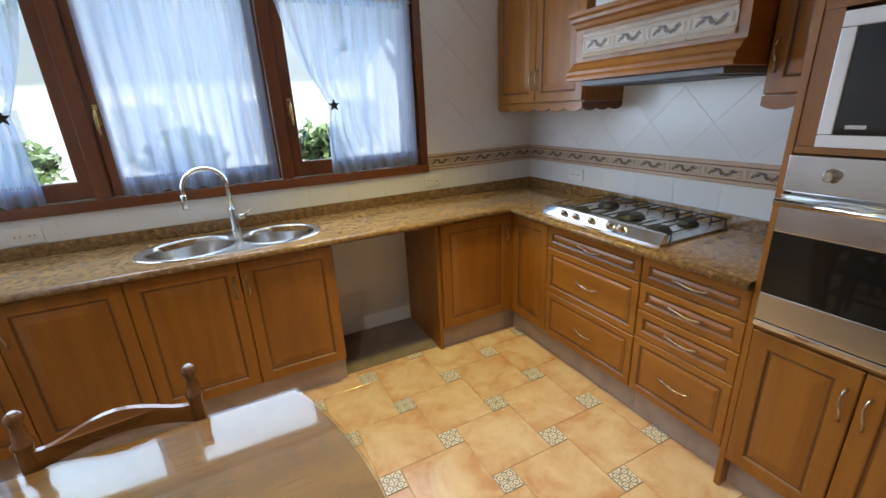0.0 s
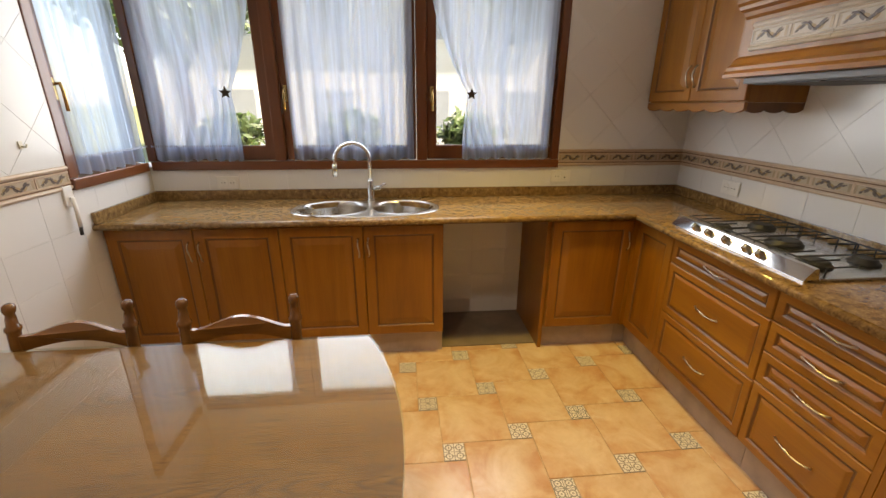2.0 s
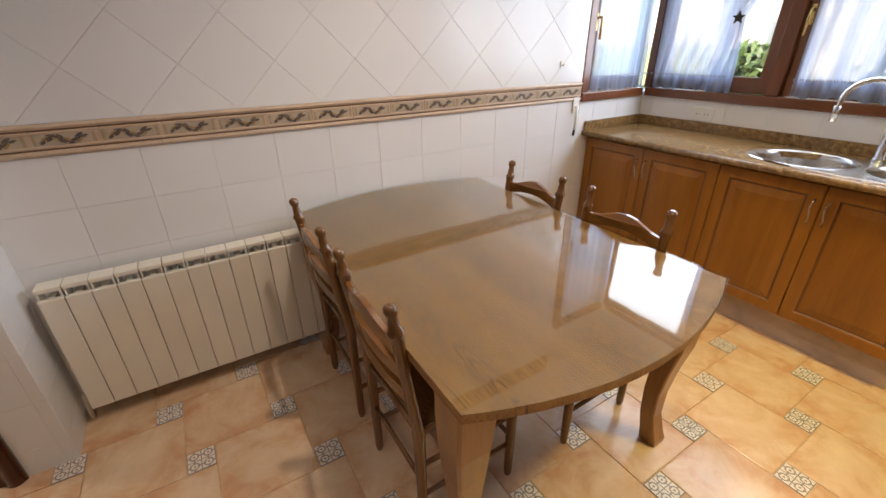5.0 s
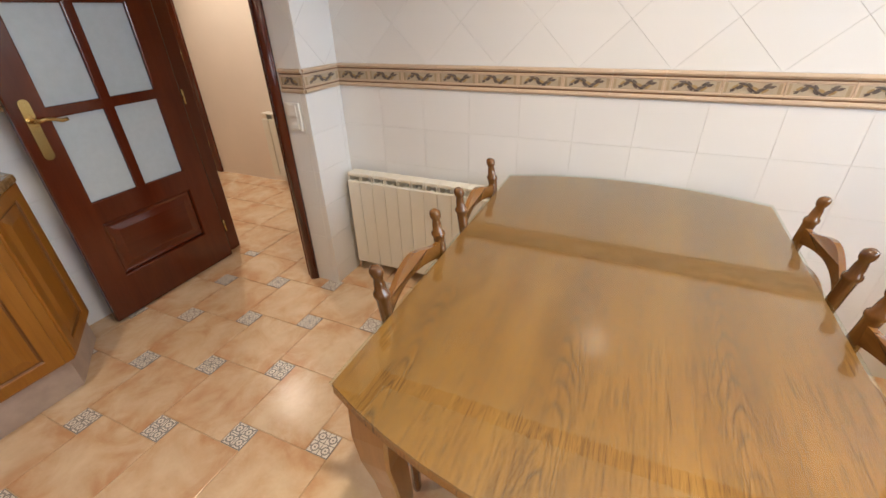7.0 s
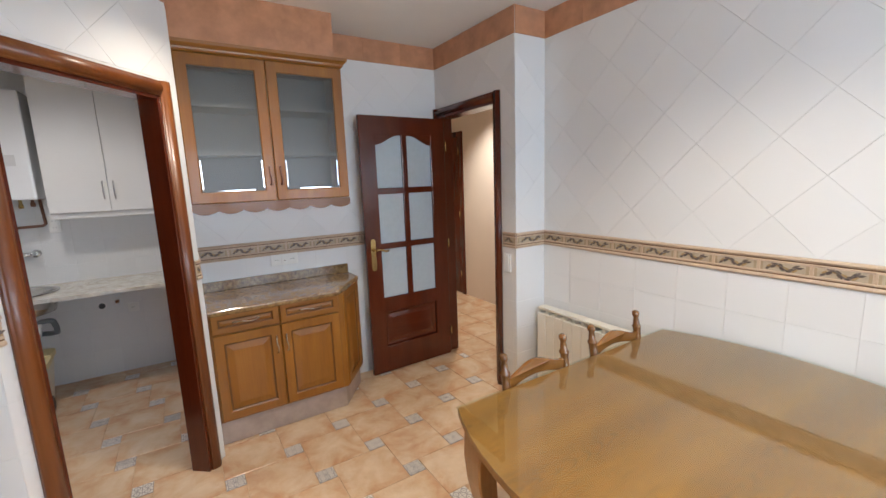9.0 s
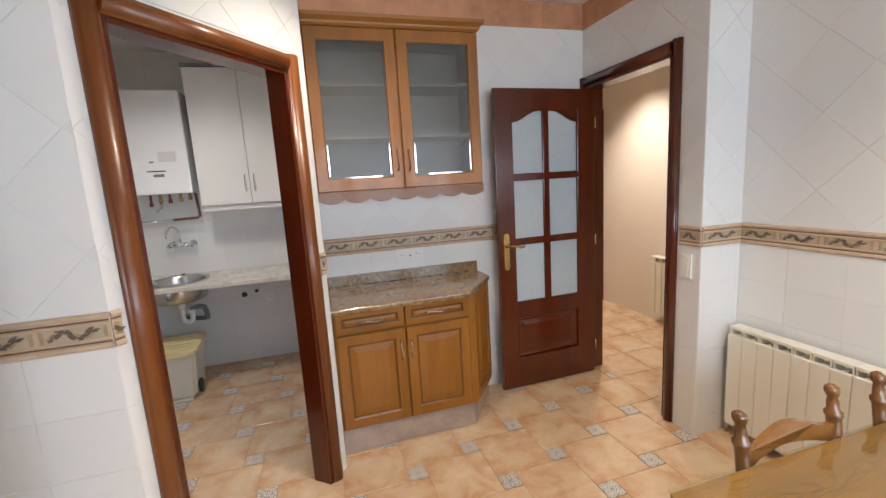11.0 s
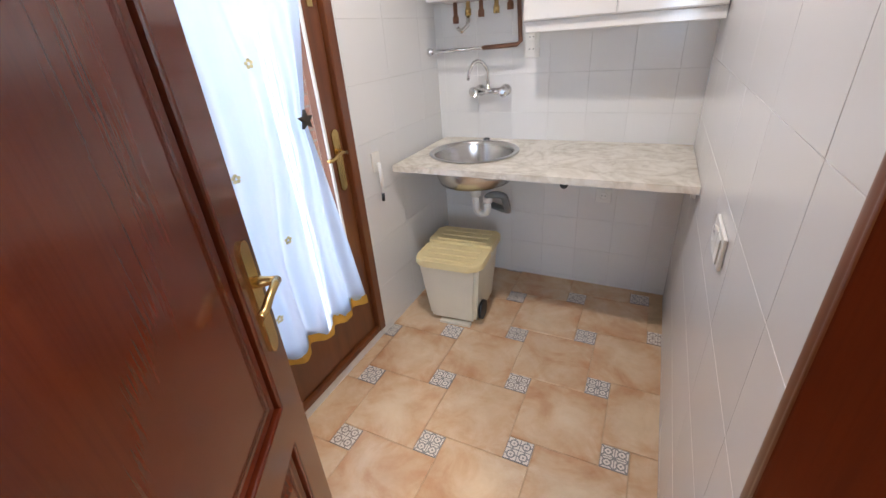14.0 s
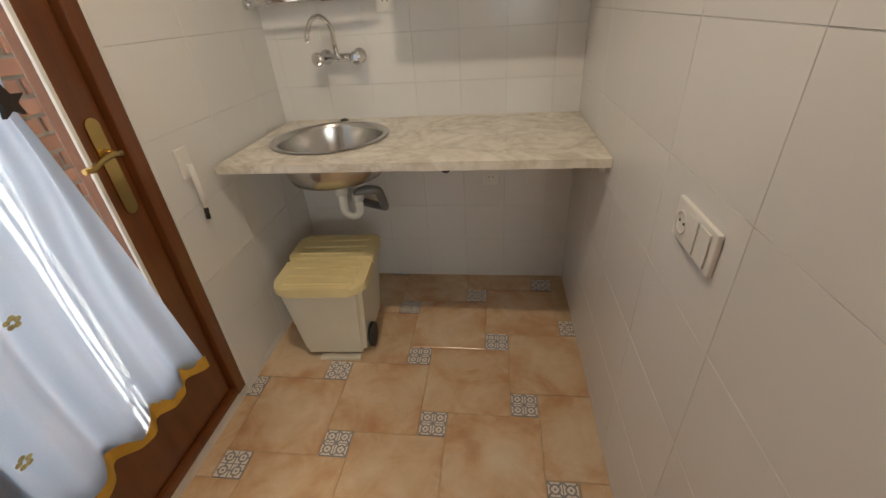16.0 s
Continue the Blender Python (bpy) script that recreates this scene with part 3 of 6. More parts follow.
# hall beyond the kitchen door
HALL_W, HALL_S = -2.46, -4.32
wall_hall_north = wall("wall_hall_north", [(HALL_W, WEST - 0.22, -1.06, -0.946, 0, CEIL)], HALL_PAINT, "warm cream painted hall wall")
wall_hall_west = wall("wall_hall_west", [(HALL_W - 0.1, HALL_W, HALL_S - 0.1, -0.94, 0, CEIL)], HALL_PAINT, "warm cream painted hall wall")
wall_hall_south = wall("wall_hall_south", [(HALL_W, DOOR_WALL, HALL_S - 0.1, HALL_S, 0, CEIL)], HALL_PAINT, "warm cream painted hall wall")
wall_hall_east = wall("wall_hall_east", [(DOOR_WALL - 0.12, DOOR_WALL, HALL_S, SOUTH - 0.1, 0, CEIL)], HALL_PAINT, "warm cream painted hall wall")

# ---- doors and windows ----


def casing(parent, w, h, depth, face=0.07, proud=0.022, material=SAPELE, both=True):
    """Lining and moulded casing of a doorway; local x across, y through the wall from 0 to depth, front at y=0."""
    for name, b in (("jamb", (-0.001, 0.03, -0.006, depth + 0.006, 0, h)), ("jamb", (w - 0.03, w + 0.001, -0.006, depth + 0.006, 0, h)), ("head", (0.03, w - 0.03, -0.006, depth + 0.006, h - 0.03, h))):
        part(name, box(*b, 0.003), MAHOGANY, parent, "dark red-brown lining")
    for side in ((-1, 1) if both else (-1,)):
        y = -0.002 if side < 0 else depth + 0.002
        for name, x0, x1, z0, z1 in (("casing", -face + 0.012, 0.012, 0, h + face - 0.012), ("casing", w - 0.012, w + face - 0.012, 0, h + face - 0.012), ("casing_head", 0.012, w - 0.012, h - 0.012, h + face - 0.012)):
            # rounded profile: (across, out) with a small bead along both edges
            prof = [(0.0, 0.0), (0.0, 0.35), (0.03, 0.45), (0.10, 0.47), (0.12, 0.56)]
            prof += [(0.12 + 0.76 * k / 10, 0.56 + 0.44 * math.sin(math.pi * k / 10) ** 0.7) for k in range(1, 10)]
            prof += [(0.88, 0.56), (0.90, 0.47), (0.97, 0.45), (1.0, 0.35), (1.0, 0.0)]
            if name == "casing":
                bm = slab(bmesh.new(), [(x0 + (x1 - x0) * u, y + side * proud * v) for u, v in prof], z0, z1)
            else:
                bm = slab(bmesh.new(), [(z0 + (z1 - z0) * u, y + side * proud * v) for u, v in prof], x0, x1)
                bm.transform(Matrix(((0, 0, 1, 0), (0, 1, 0, 0), (1, 0, 0, 0), (0, 0, 0, 1))))
                bmesh.ops.recalc_face_normals(bm, faces=bm.faces[:])
            for f in bm.faces:
                f.smooth = len(f.verts) == 4
            part(name, bm, material, parent)


def lever(parent, x, z, y, side, material=BRASS, flip=1):
    """Long brass plate with a curved lever, on the face at y looking towards side."""
    bm = bmesh.new()
    out = [(x + 0.021 * math.cos(a) , z + 0.10 + 0.021 * math.sin(a)) for a in (math.pi * k / 8 for k in range(9))]
    out += [(x + 0.021 * math.cos(a), z - 0.12 + 0.021 * math.sin(a)) for a in (math.pi + math.pi * k / 8 for k in range(9))]
    lo, hi = sorted((y, y + side * 0.006))
    upright_slab(bm, out, lo, hi)
    part("handle_plate", bm, material, parent, "long polished brass plate")
    bm = bmesh.new()
    lathe(bm, [(0.013, 0), (0.012, side * 0.012), (0.009, side * 0.03), (0.009, side * 0.045)], 12, (x, y + side * 0.005, z + 0.03), "Y")
    pts = [(x, y + side * 0.048, z + 0.03), (x + flip * 0.03, y + side * 0.052, z + 0.036), (x + flip * 0.06, y + side * 0.05, z + 0.03), (x + flip * 0.09, y + side * 0.047, z + 0.018), (x + flip * 0.115, y + side * 0.046, z + 0.02)]
    tube(bm, pts, 0.0085, 10, 0, [1.1, 1.0, 0.95, 1.05, 0.9])
    bmesh.ops.recalc_face_normals(bm, faces=bm.faces[:])
    part("door_handle", bm, material, parent, "curved polished brass lever")


def panelled_leaf(w, h, openings, t=0.035):
    """Stiles and rails round openings (x0, x1, z0, z1), one mesh, local x along, y through."""
    xs = sorted({0.0, w, *[o[0] for o in openings], *[o[1] for o in openings]})
    zs = sorted({0.0, h, *[o[2] for o in openings], *[o[3] for o in openings]})
    bm = bmesh.new()
    for x0, x1 in zip(xs, xs[1:]):
        for z0, z1 in zip(zs, zs[1:]):
            c = ((x0 + x1) / 2, (z0 + z1) / 2)
            if not any(o[0] < c[0] < o[1] and o[2] < c[1] < o[3] for o in openings):
                add_box(bm, x0, x1, 0, t, z0, z1)
    bmesh.ops.remove_doubles(bm, verts=bm.verts[:], dist=1e-5)
    seen, kill = {}, []
    for f in bm.faces:
        key = tuple(round(v, 4) for v in f.calc_center_median())
        if key in seen:
            kill += [f, seen[key]]
        seen[key] = f
    bmesh.ops.delete(bm, geom=list(set(kill)), context="FACES_ONLY")
    bmesh.ops.recalc_face_normals(bm, faces=bm.faces[:])
    sharp = [e for e in bm.edges if len(e.link_faces) == 2 and e.calc_face_angle(0) > 0.5]
    bmesh.ops.bevel(bm, geom=sharp, offset=0.006, segments=2, profile=0.5, affect="EDGES")
    return bm


RAISED = [(0, 0.010), (0.004, 0.008), (0.012, 0.0035), (0.022, 0.008), (0.030, 0.008), (0.062, -0.001), (0.066, -0.001)]

# hall door: casing in the pier wall, leaf swung flat along the south wall
door_1 = thing("door_1", pose(DOOR_WALL, -1.93, 0, 0, 0, 90), "dark mahogany door casing round the hall doorway", "door frame", kind="structure")
casing(door_1, 0.80, 2.18, 0.12, 0.065, 0.03, MAHOGANY)
LW, LH = 0.79, 2.13
hall_door = thing("hall_door", pose(-1.168, -1.872, 0.008, 0, 0, 1.2), "open dark mahogany door with six frosted panes", "door")
PANES = [(0.145, 0.375, 0.655, 1.065), (0.425, 0.655, 0.655, 1.065), (0.145, 0.375, 1.115, 1.515), (0.425, 0.655, 1.115, 1.515), (0.145, 0.375, 1.565, 1.985), (0.425, 0.655, 1.565, 1.985)]
part("leaf", panelled_leaf(LW, LH, PANES + [(0.145, 0.655, 0.23, 0.535)]), MAHOGANY, hall_door)
bm = panel(0.51, 0.305, RAISED, (), 0.145, 0.23, 0)
bm.transform(Matrix.Translation((0, 0.028, 0)) @ Matrix.Diagonal((1, -1, 1, 1)))
bmesh.ops.recalc_face_normals(bm, faces=bm.faces[:])
part("lower_panel", bm, MAHOGANY_X, hall_door)
for k, (a, b, c, d) in enumerate(PANES):
    part("pane", box(a - 0.004, b + 0.004, 0.014, 0.020, c - 0.004, d + 0.004), FROSTED, hall_door, "frosted glass pane" if k == 0 else "")
for x0, x1, s in ((0.145, 0.375, 1), (0.425, 0.655, -1)):
    # cusped head over the top pair of panes
    n = 12
    cur = []
    for k in range(n + 1):
        u = k / n
        v = u if s > 0 else 1 - u
        cur.append((x0 - 0.004 + (x1 - x0 + 0.008) * u, 1.99 - 0.085 + 0.075 * (0.5 - 0.5 * math.cos(math.pi * min(1, v * 1.15)))))
    bm = bmesh.new()
    upright_slab(bm, [(x1 + 0.004, 1.995), (x0 - 0.004, 1.995)] + cur, 0.002, 0.033)
    part("arched_head", bm, MAHOGANY_X, hall_door)
lever(hall_door, LW - 0.06, 1.04, 0.035, 1, BRASS, -1)
for z in (0.22, 1.05, 1.9):
    part("hinge", lathe(bmesh.new(), [(0.006, -0.04), (0.006, 0.04)], 8, (-0.006, 0.036, z)), BRASS, hall_door)

# utility doorway and its leaf, swung into the utility room
door_2 = thing("door_2", DW @ pose(J0, 0, 0), "reddish brown moulded casing round the utility doorway", "door frame", kind="structure")
casing(door_2, J1 - J0, JH, 0.10, 0.072, 0.030, SAPELE)
hinge = DW @ Vector((J0 + 0.03, 0.105, 0))
tip = Vector((1.815, -1.475, 0))
way = tip - hinge
utility_door = thing("utility_door", pose(hinge.x, hinge.y, 0.008, 0, 0, math.degrees(math.atan2(way.y, way.x))), "open dark mahogany panelled door with a brass lever", "door")
UW = way.length
HOLES = [(0.11, UW - 0.11, 0.16, 0.62), (0.11, UW - 0.11, 0.74, 1.97)]
part("leaf", panelled_leaf(UW, 2.08, HOLES), MAHOGANY, utility_door)
for a, b, c, d in HOLES:
    for y, flip in ((0.007, False), (0.028, True)):
        bm = panel(b - a, d - c, RAISED, (), a, c, 0)
        bm.transform(Matrix.Translation((0, y, 0)) @ Matrix.Diagonal((1, -1 if flip else 1, 1, 1)))
        bmesh.ops.recalc_face_normals(bm, faces=bm.faces[:])
        part("raised_panel", bm, MAHOGANY, utility_door)
for y, s in ((0.0, -1), (0.035, 1)):
    lever(utility_door, UW - 0.055, 1.0, y, s, BRASS, -1)

# garden door in the utility room
garden_door = thing("door_3", pose(U_EAST, UD1, 0.05, 0, 0, -90), "brown wooden glazed garden door with a brass handle", "door", kind="structure")
GW, GH = UD1 - UD0, UDH - 0.05
for name, b in (("door_frame", (0, 0.05, -0.012, 0.09, 0, GH)), ("door_frame", (GW - 0.05, GW, -0.012, 0.09, 0, GH)), ("door_frame", (0.05, GW - 0.05, -0.012, 0.09, GH - 0.05, GH)), ("door_sill", (0.05, GW - 0.05, -0.008, 0.09, 0, 0.03))):
    part(name, box(*b, 0.005), WINDOW_WOOD, garden_door)
part("leaf", panelled_leaf(GW - 0.106, GH - 0.09, [(0.10, GW - 0.206, 0.30, GH - 0.20)], 0.05), WINDOW_WOOD, garden_door).location = (0.053, 0.012, 0.034)
part("pane", box(0.14, GW - 0.14, 0.034, 0.040, 0.32, GH - 0.15), PANE, garden_door).visible_shadow = False
bm = bmesh.new()
for b in ((0.150, 0.162, 0.004, 0.014, 0.33, GH - 0.16), (GW - 0.162, GW - 0.150, 0.004, 0.014, 0.33, GH - 0.16)):
    add_box(bm, *b, 0.002)
part("glazing_bead", bm, WHITE_PLASTIC, garden_door, "white glazing strip")
lever(garden_door, GW - 0.10, 0.96, 0.011, -1, BRASS, -1)
bm = lathe(bmesh.new(), [(0.012, 0), (0.010, -0.012), (0.014, -0.022), (0.006, -0.03)], 10, (GW - 0.10, 0.011, 1.56), "Y")
add_box(bm, GW - 0.115, GW - 0.085, 0.006, 0.012, 1.52, 1.60, 0.002)
part("bolt_knob", bm, BRASS, garden_door)

# long kitchen window, three sashes, and the side window round the corner


def sash(parent, x0, x1, z0, z1, handle_x=None, stile=0.062):
    w, h = x1 - x0, z1 - z0
    s = part("sash", panelled_leaf(w, h, [(stile, w - stile, stile + 0.03, h - stile)], 0.045), WINDOW_WOOD, parent)
    s.location = (x0, 0.012, z0)
    p = part("pane", box(x0 + stile - 0.004, x1 - stile + 0.004, 0.034, 0.039, z0 + stile + 0.026, z1 - stile + 0.004), PANE, parent)
    p.visible_shadow = False
    if handle_x is not None:
        bm = bmesh.new()
        add_box(bm, handle_x - 0.012, handle_x + 0.012, 0.002, 0.012, z0 + 0.36, z0 + 0.46, 0.003)
        tube(bm, [(handle_x, 0.006, z0 + 0.43), (handle_x, -0.03, z0 + 0.435), (handle_x, -0.036, z0 + 0.40), (handle_x, -0.034, z0 + 0.31)], 0.008, 8)
        part("window_handle", bm, BRASS, parent, "bronze window handle")


window_1 = thing("window_1", pose(0, NORTH + 0.015, 0), "brown wooden three-sash kitchen window", "window", kind="structure")
WX0, WX1 = WEST + 0.025, 1.225
for name, b in (("window_sill", (WX0, WX1 + 0.015, -0.035, 0.09, SILL - 0.02, SILL + 0.035)), ("window_head", (WX0, WX1, -0.02, 0.09, HEAD - 0.05, HEAD))):
    part(name, box(*b, 0.006), WINDOW_WOOD_X, window_1)
for x0, x1 in ((WX0 - 0.02, WX0 + 0.03), (-0.655, -0.585), (0.265, 0.335), (WX1 - 0.035, WX1 + 0.015)):
    part("mullion", box(x0, x1, -0.022, 0.09, SILL + 0.036, HEAD - 0.051, 0.006), WINDOW_WOOD, window_1)
sash(window_1, -1.388, -0.657, SILL + 0.038, HEAD - 0.052, None)
sash(window_1, -0.583, 0.263, SILL + 0.038, HEAD - 0.052, -0.555)
sash(window_1, 0.337, 1.188, SILL + 0.038, HEAD - 0.052, 0.368)
window_2 = thing("window_2", pose(WEST - 0.015, SIDE_Y, 0, 0, 0, 90), "narrow brown wooden side window with a bronze handle", "window", kind="structure")
for name, b in (("window_sill", (-0.015, 0.62, -0.035, 0.09, SILL - 0.02, SILL + 0.035)), ("window_head", (0, 0.625, -0.02, 0.09, HEAD - 0.05, HEAD))):
    part(name, box(*b, 0.006), WINDOW_WOOD_X, window_2)
part("mullion", box(-0.015, 0.045, -0.022, 0.09, SILL + 0.036, HEAD - 0.051, 0.006), WINDOW_WOOD, window_2)
sash(window_2, 0.047, 0.62, SILL + 0.038, HEAD - 0.052, 0.075)

# ---- base cabinets and worktop ----
CAB_Y, CAB_X, TOP = 2.135, 1.565, 0.912
DEP = NORTH - CAB_Y - 0.004


def pair(w1, w2):
    def build(u):
        cabinet_door(u, 0, 0.165, w1, 0.702, "r")
        cabinet_door(u, w1, 0.165, w2, 0.702, "l")
    return build


base_unit(pose(-1.436, CAB_Y, 0), 0.906, DEP, "honey oak base cabinet with two raised-panel doors", pair(0.453, 0.453))
base_unit(pose(-0.53, CAB_Y, 0), 0.925, DEP, "honey oak sink cabinet with two raised-panel doors", pair(0.465, 0.46), body_top=0.70)
base_unit(pose(1.045, CAB_Y, 0), 0.50, DEP, "honey oak corner cabinet with one raised-panel door", lambda u: cabinet_door(u, 0, 0.165, 0.50, 0.702, "r"))
corner = thing("corner_filler", (1.57, CAB_Y, 0), "honey oak corner filler between the two cabinet runs", "cabinet panel")
part("post", box(-0.0235, 0.024, 0.004, 0.05, 0.16, 0.872, 0.002), OAK, corner)
bm = add_box(bmesh.new(), -0.0245, 0.085, 0.0625, 0.09, 0, 0.159)
add_box(bm, 0.058, 0.085, -0.001, 0.062, 0, 0.159)
part("plinth", bm, KICK, corner)
side = tagged(part("cabinet_side_panel", box(1.02, 1.044, CAB_Y + 0.03, NORTH - 0.004, 0, 0.872, 0.002), OAK), "brown oak side panel beside the empty dishwasher bay", "cabinet panel")
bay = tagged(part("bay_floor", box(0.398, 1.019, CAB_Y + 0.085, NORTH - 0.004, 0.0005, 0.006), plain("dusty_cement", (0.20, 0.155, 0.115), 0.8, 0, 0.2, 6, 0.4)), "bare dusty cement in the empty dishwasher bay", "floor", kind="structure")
EDEP = EAST - CAB_X - 0.004
base_unit(pose(CAB_X, 2.133, 0, 0, 0, -90), 0.345, EDEP, "narrow honey oak cabinet with one raised-panel door", lambda u: cabinet_door(u, 0, 0.165, 0.345, 0.702, None))


def drawers_a(u):
    for z, h in ((0.165, 0.290), (0.455, 0.279), (0.734, 0.133)):
        drawer_front(u, 0, z, 0.635, h)


def drawers_b(u):
    for z, h in ((0.165, 0.30), (0.465, 0.142), (0.607, 0.132), (0.739, 0.128)):
        drawer_front(u, 0, z, 0.455, h)


base_unit(pose(CAB_X, 1.787, 0, 0, 0, -90), 0.635, EDEP, "honey oak cabinet with three panelled drawers", drawers_a)
base_unit(pose(CAB_X, 1.151, 0, 0, 0, -90), 0.455, EDEP, "honey oak cabinet with four panelled drawers", drawers_b)

FY, FX = 2.10, 1.53


worktop = thing("worktop", (0, 0, 0), "polished brown granite worktop with a low upstand", "worktop")
SINKS = [(-0.255, 2.365, 0.205, 0.185), (0.165, 2.375, 0.185, 0.175)]
for b in ((WEST + 0.003, -0.52, FY, NORTH - 0.003), (-0.52, 0.40, FY, 2.165), (-0.52, 0.40, 2.575, NORTH - 0.003), (0.40, EAST - 0.003, FY, NORTH - 0.003), (FX, EAST - 0.003, 0.695, FY)):
    part("slab", box(b[0], b[1], b[2], b[3], TOP - 0.035, TOP), GRANITE, worktop)
bm = bmesh.new()
tube(bm, [(WEST + 0.003, FY, TOP - 0.017), (FX, FY, TOP - 0.017)], 0.0175, 10)
tube(bm, [(FX, FY, TOP - 0.017), (FX, 0.695, TOP - 0.017)], 0.0175, 10)
part("rounded_edge", bm, GRANITE, worktop)
part("upstand", box(WEST + 0.003, EAST - 0.022, NORTH - 0.022, NORTH - 0.002, TOP + 0.0005, TOP + 0.062, 0.002), GRANITE, worktop)
part("upstand", box(EAST - 0.022, EAST - 0.002, 0.695, NORTH - 0.002, TOP + 0.0005, TOP + 0.062, 0.002), GRANITE, worktop)
part("upstand", box(WEST + 0.003, WEST + 0.023, FY, NORTH - 0.023, TOP + 0.0005, TOP + 0.062, 0.002), GRANITE, worktop)


def bowl(bm, cx, cy, rx, ry, top, depth, lip=0.016, n=32):
    rings = []
    prof = [(1 + lip / rx, 0.0015), (1.0 + lip / rx * 0.5, 0.004), (1.0, 0.001), (0.97, -0.02), (0.94, -depth * 0.8), (0.86, -depth * 0.96), (0.6, -depth), (0.12, -depth - 0.002)]
    for s, z in prof:
        rings.append([bm.verts.new((cx + rx * s * math.cos(2 * math.pi * k / n), cy + (ry + (s - 1) * rx) * math.sin(2 * math.pi * k / n) if s > 1 else cy + ry * s * math.sin(2 * math.pi * k / n), top + z)) for k in range(n)])
    for a, b in zip(rings, rings[1:]):
        for k in range(n):
            bm.faces.new((a[k], b[k], b[(k + 1) % n], a[(k + 1) % n])).smooth = True
    bm.faces.new(rings[-1])
    return bm


def clip_poly(poly, x0, x1, z0, z1):
    for axis, lim, sign in ((0, x0, 1), (0, x1, -1), (1, z0, 1), (1, z1, -1)):
        res = []
        for a, b in zip(poly, poly[1:] + poly[:1]):
            ia, ib = sign * (a[axis] - lim) >= -1e-9, sign * (b[axis] - lim) >= -1e-9
            if ia:
                res.append(a)
            if ia != ib:
                s = (lim - a[axis]) / (b[axis] - a[axis])
                res.append((a[0] + s * (b[0] - a[0]), a[1] + s * (b[1] - a[1])))
        poly = res
        if not poly:
            return []
    return poly


def ring_fill(bm, cx, cy, rx, ry, poly, z):
    """Flat sheet between an elliptic hole and a convex outline round it."""
    angles = sorted({round(2 * math.pi * k / 64, 6) for k in range(64)} | {round(math.atan2(y - cy, x - cx) % (2 * math.pi), 6) for x, y in poly})
    inn, out = [], []
    for a in angles:
        dx, dy = math.cos(a), math.sin(a)
        best = 9.0
        for p, q in zip(poly, poly[1:] + poly[:1]):
            ex, ey = q[0] - p[0], q[1] - p[1]
            det = ex * dy - ey * dx
            if abs(det) < 1e-12:
                continue
            d = (ex * (p[1] - cy) - ey * (p[0] - cx)) / det
            s = (dx * (p[1] - cy) - dy * (p[0] - cx)) / det
            if d > 0 and -1e-6 <= s <= 1 + 1e-6:
                best = min(best, d)
        r = 1 / math.sqrt((dx / rx) ** 2 + (dy / ry) ** 2)
        inn.append(bm.verts.new((cx + r * dx, cy + r * dy, z)))
        out.append(bm.verts.new((cx + max(best, r + 1e-4) * dx, cy + max(best, r + 1e-4) * dy, z)))
    n = len(angles)
    for k in range(n):
        bm.faces.new((inn[k], out[k], out[(k + 1) % n], inn[(k + 1) % n]))
    return inn, out


bm = bmesh.new()
hole = [(-0.52, 2.165), (0.40, 2.165), (0.40, 2.575), (-0.52, 2.575)]
upper, _o = ring_fill(bm, -0.06, 2.37, 0.42, 0.198, hole, TOP)
for f in bm.faces:
    f.normal_update()
    if f.normal.z < 0:
        f.normal_flip()
lower = [bm.verts.new((v.co.x, v.co.y, TOP - 0.03)) for v in upper]
for k in range(len(upper)):
    bm.faces.new((upper[k], upper[(k + 1) % len(upper)], lower[(k + 1) % len(upper)], lower[k]))
part("slab", bm, GRANITE, worktop)
sink = thing("kitchen_sink", (-0.05, 2.37, TOP), "stainless steel double-bowl sink set in the worktop", "sink")
SB = Matrix.Translation((0.05, -2.37, -TOP))
for s in SINKS:
    bm = bowl(bmesh.new(), *s, TOP + 0.003, 0.16)
    bm.transform(SB)
    part("bowl", bm, STEEL, sink)
n = 24
outer = [(-0.06 + 0.44 * (abs(math.cos(a)) ** 0.75) * (1 if math.cos(a) >= 0 else -1), 2.37 + 0.212 * (abs(math.sin(a)) ** 0.8) * (1 if math.sin(a) >= 0 else -1)) for a in (2 * math.pi * k / 48 for k in range(48))]
bm = bmesh.new()
# rim plate bridging bowls and worktop: ring strips from each bowl to the outer outline
lv = [((x + 0.06) * 1.015 - 0.06, (y - 2.37) * 1.02 + 2.37) for x, y in outer]
for k in range(48):
    q = [bm.verts.new((*p, z)) for p, z in ((lv[k], TOP + 0.0005), (lv[(k + 1) % 48], TOP + 0.0005), (outer[(k + 1) % 48], TOP + 0.0035), (outer[k], TOP + 0.0035))]
    bm.faces.new(q)
MID = -0.038
for (cx, cy, rx, ry), keep in zip(SINKS, (-1, 1)):
    half = [p for p in clip_poly(outer, -9 if keep < 0 else MID, MID if keep < 0 else 9, -9, 9)]
    ring_fill(bm, cx, cy, rx + 0.003, ry + 0.003, half, TOP + 0.0035)
bmesh.ops.recalc_face_normals(bm, faces=bm.faces[:])
bm.transform(SB)
part("rim", bm, STEEL, sink)
for cx, cy, rx, ry in SINKS:
    bm = lathe(bmesh.new(), [(0.042, 0), (0.040, 0.004), (0.030, 0.002), (0.012, 0.006)], 16, (cx + 0.05, cy - 2.37, -0.158))
    part("drain", bm, CHROME, sink)

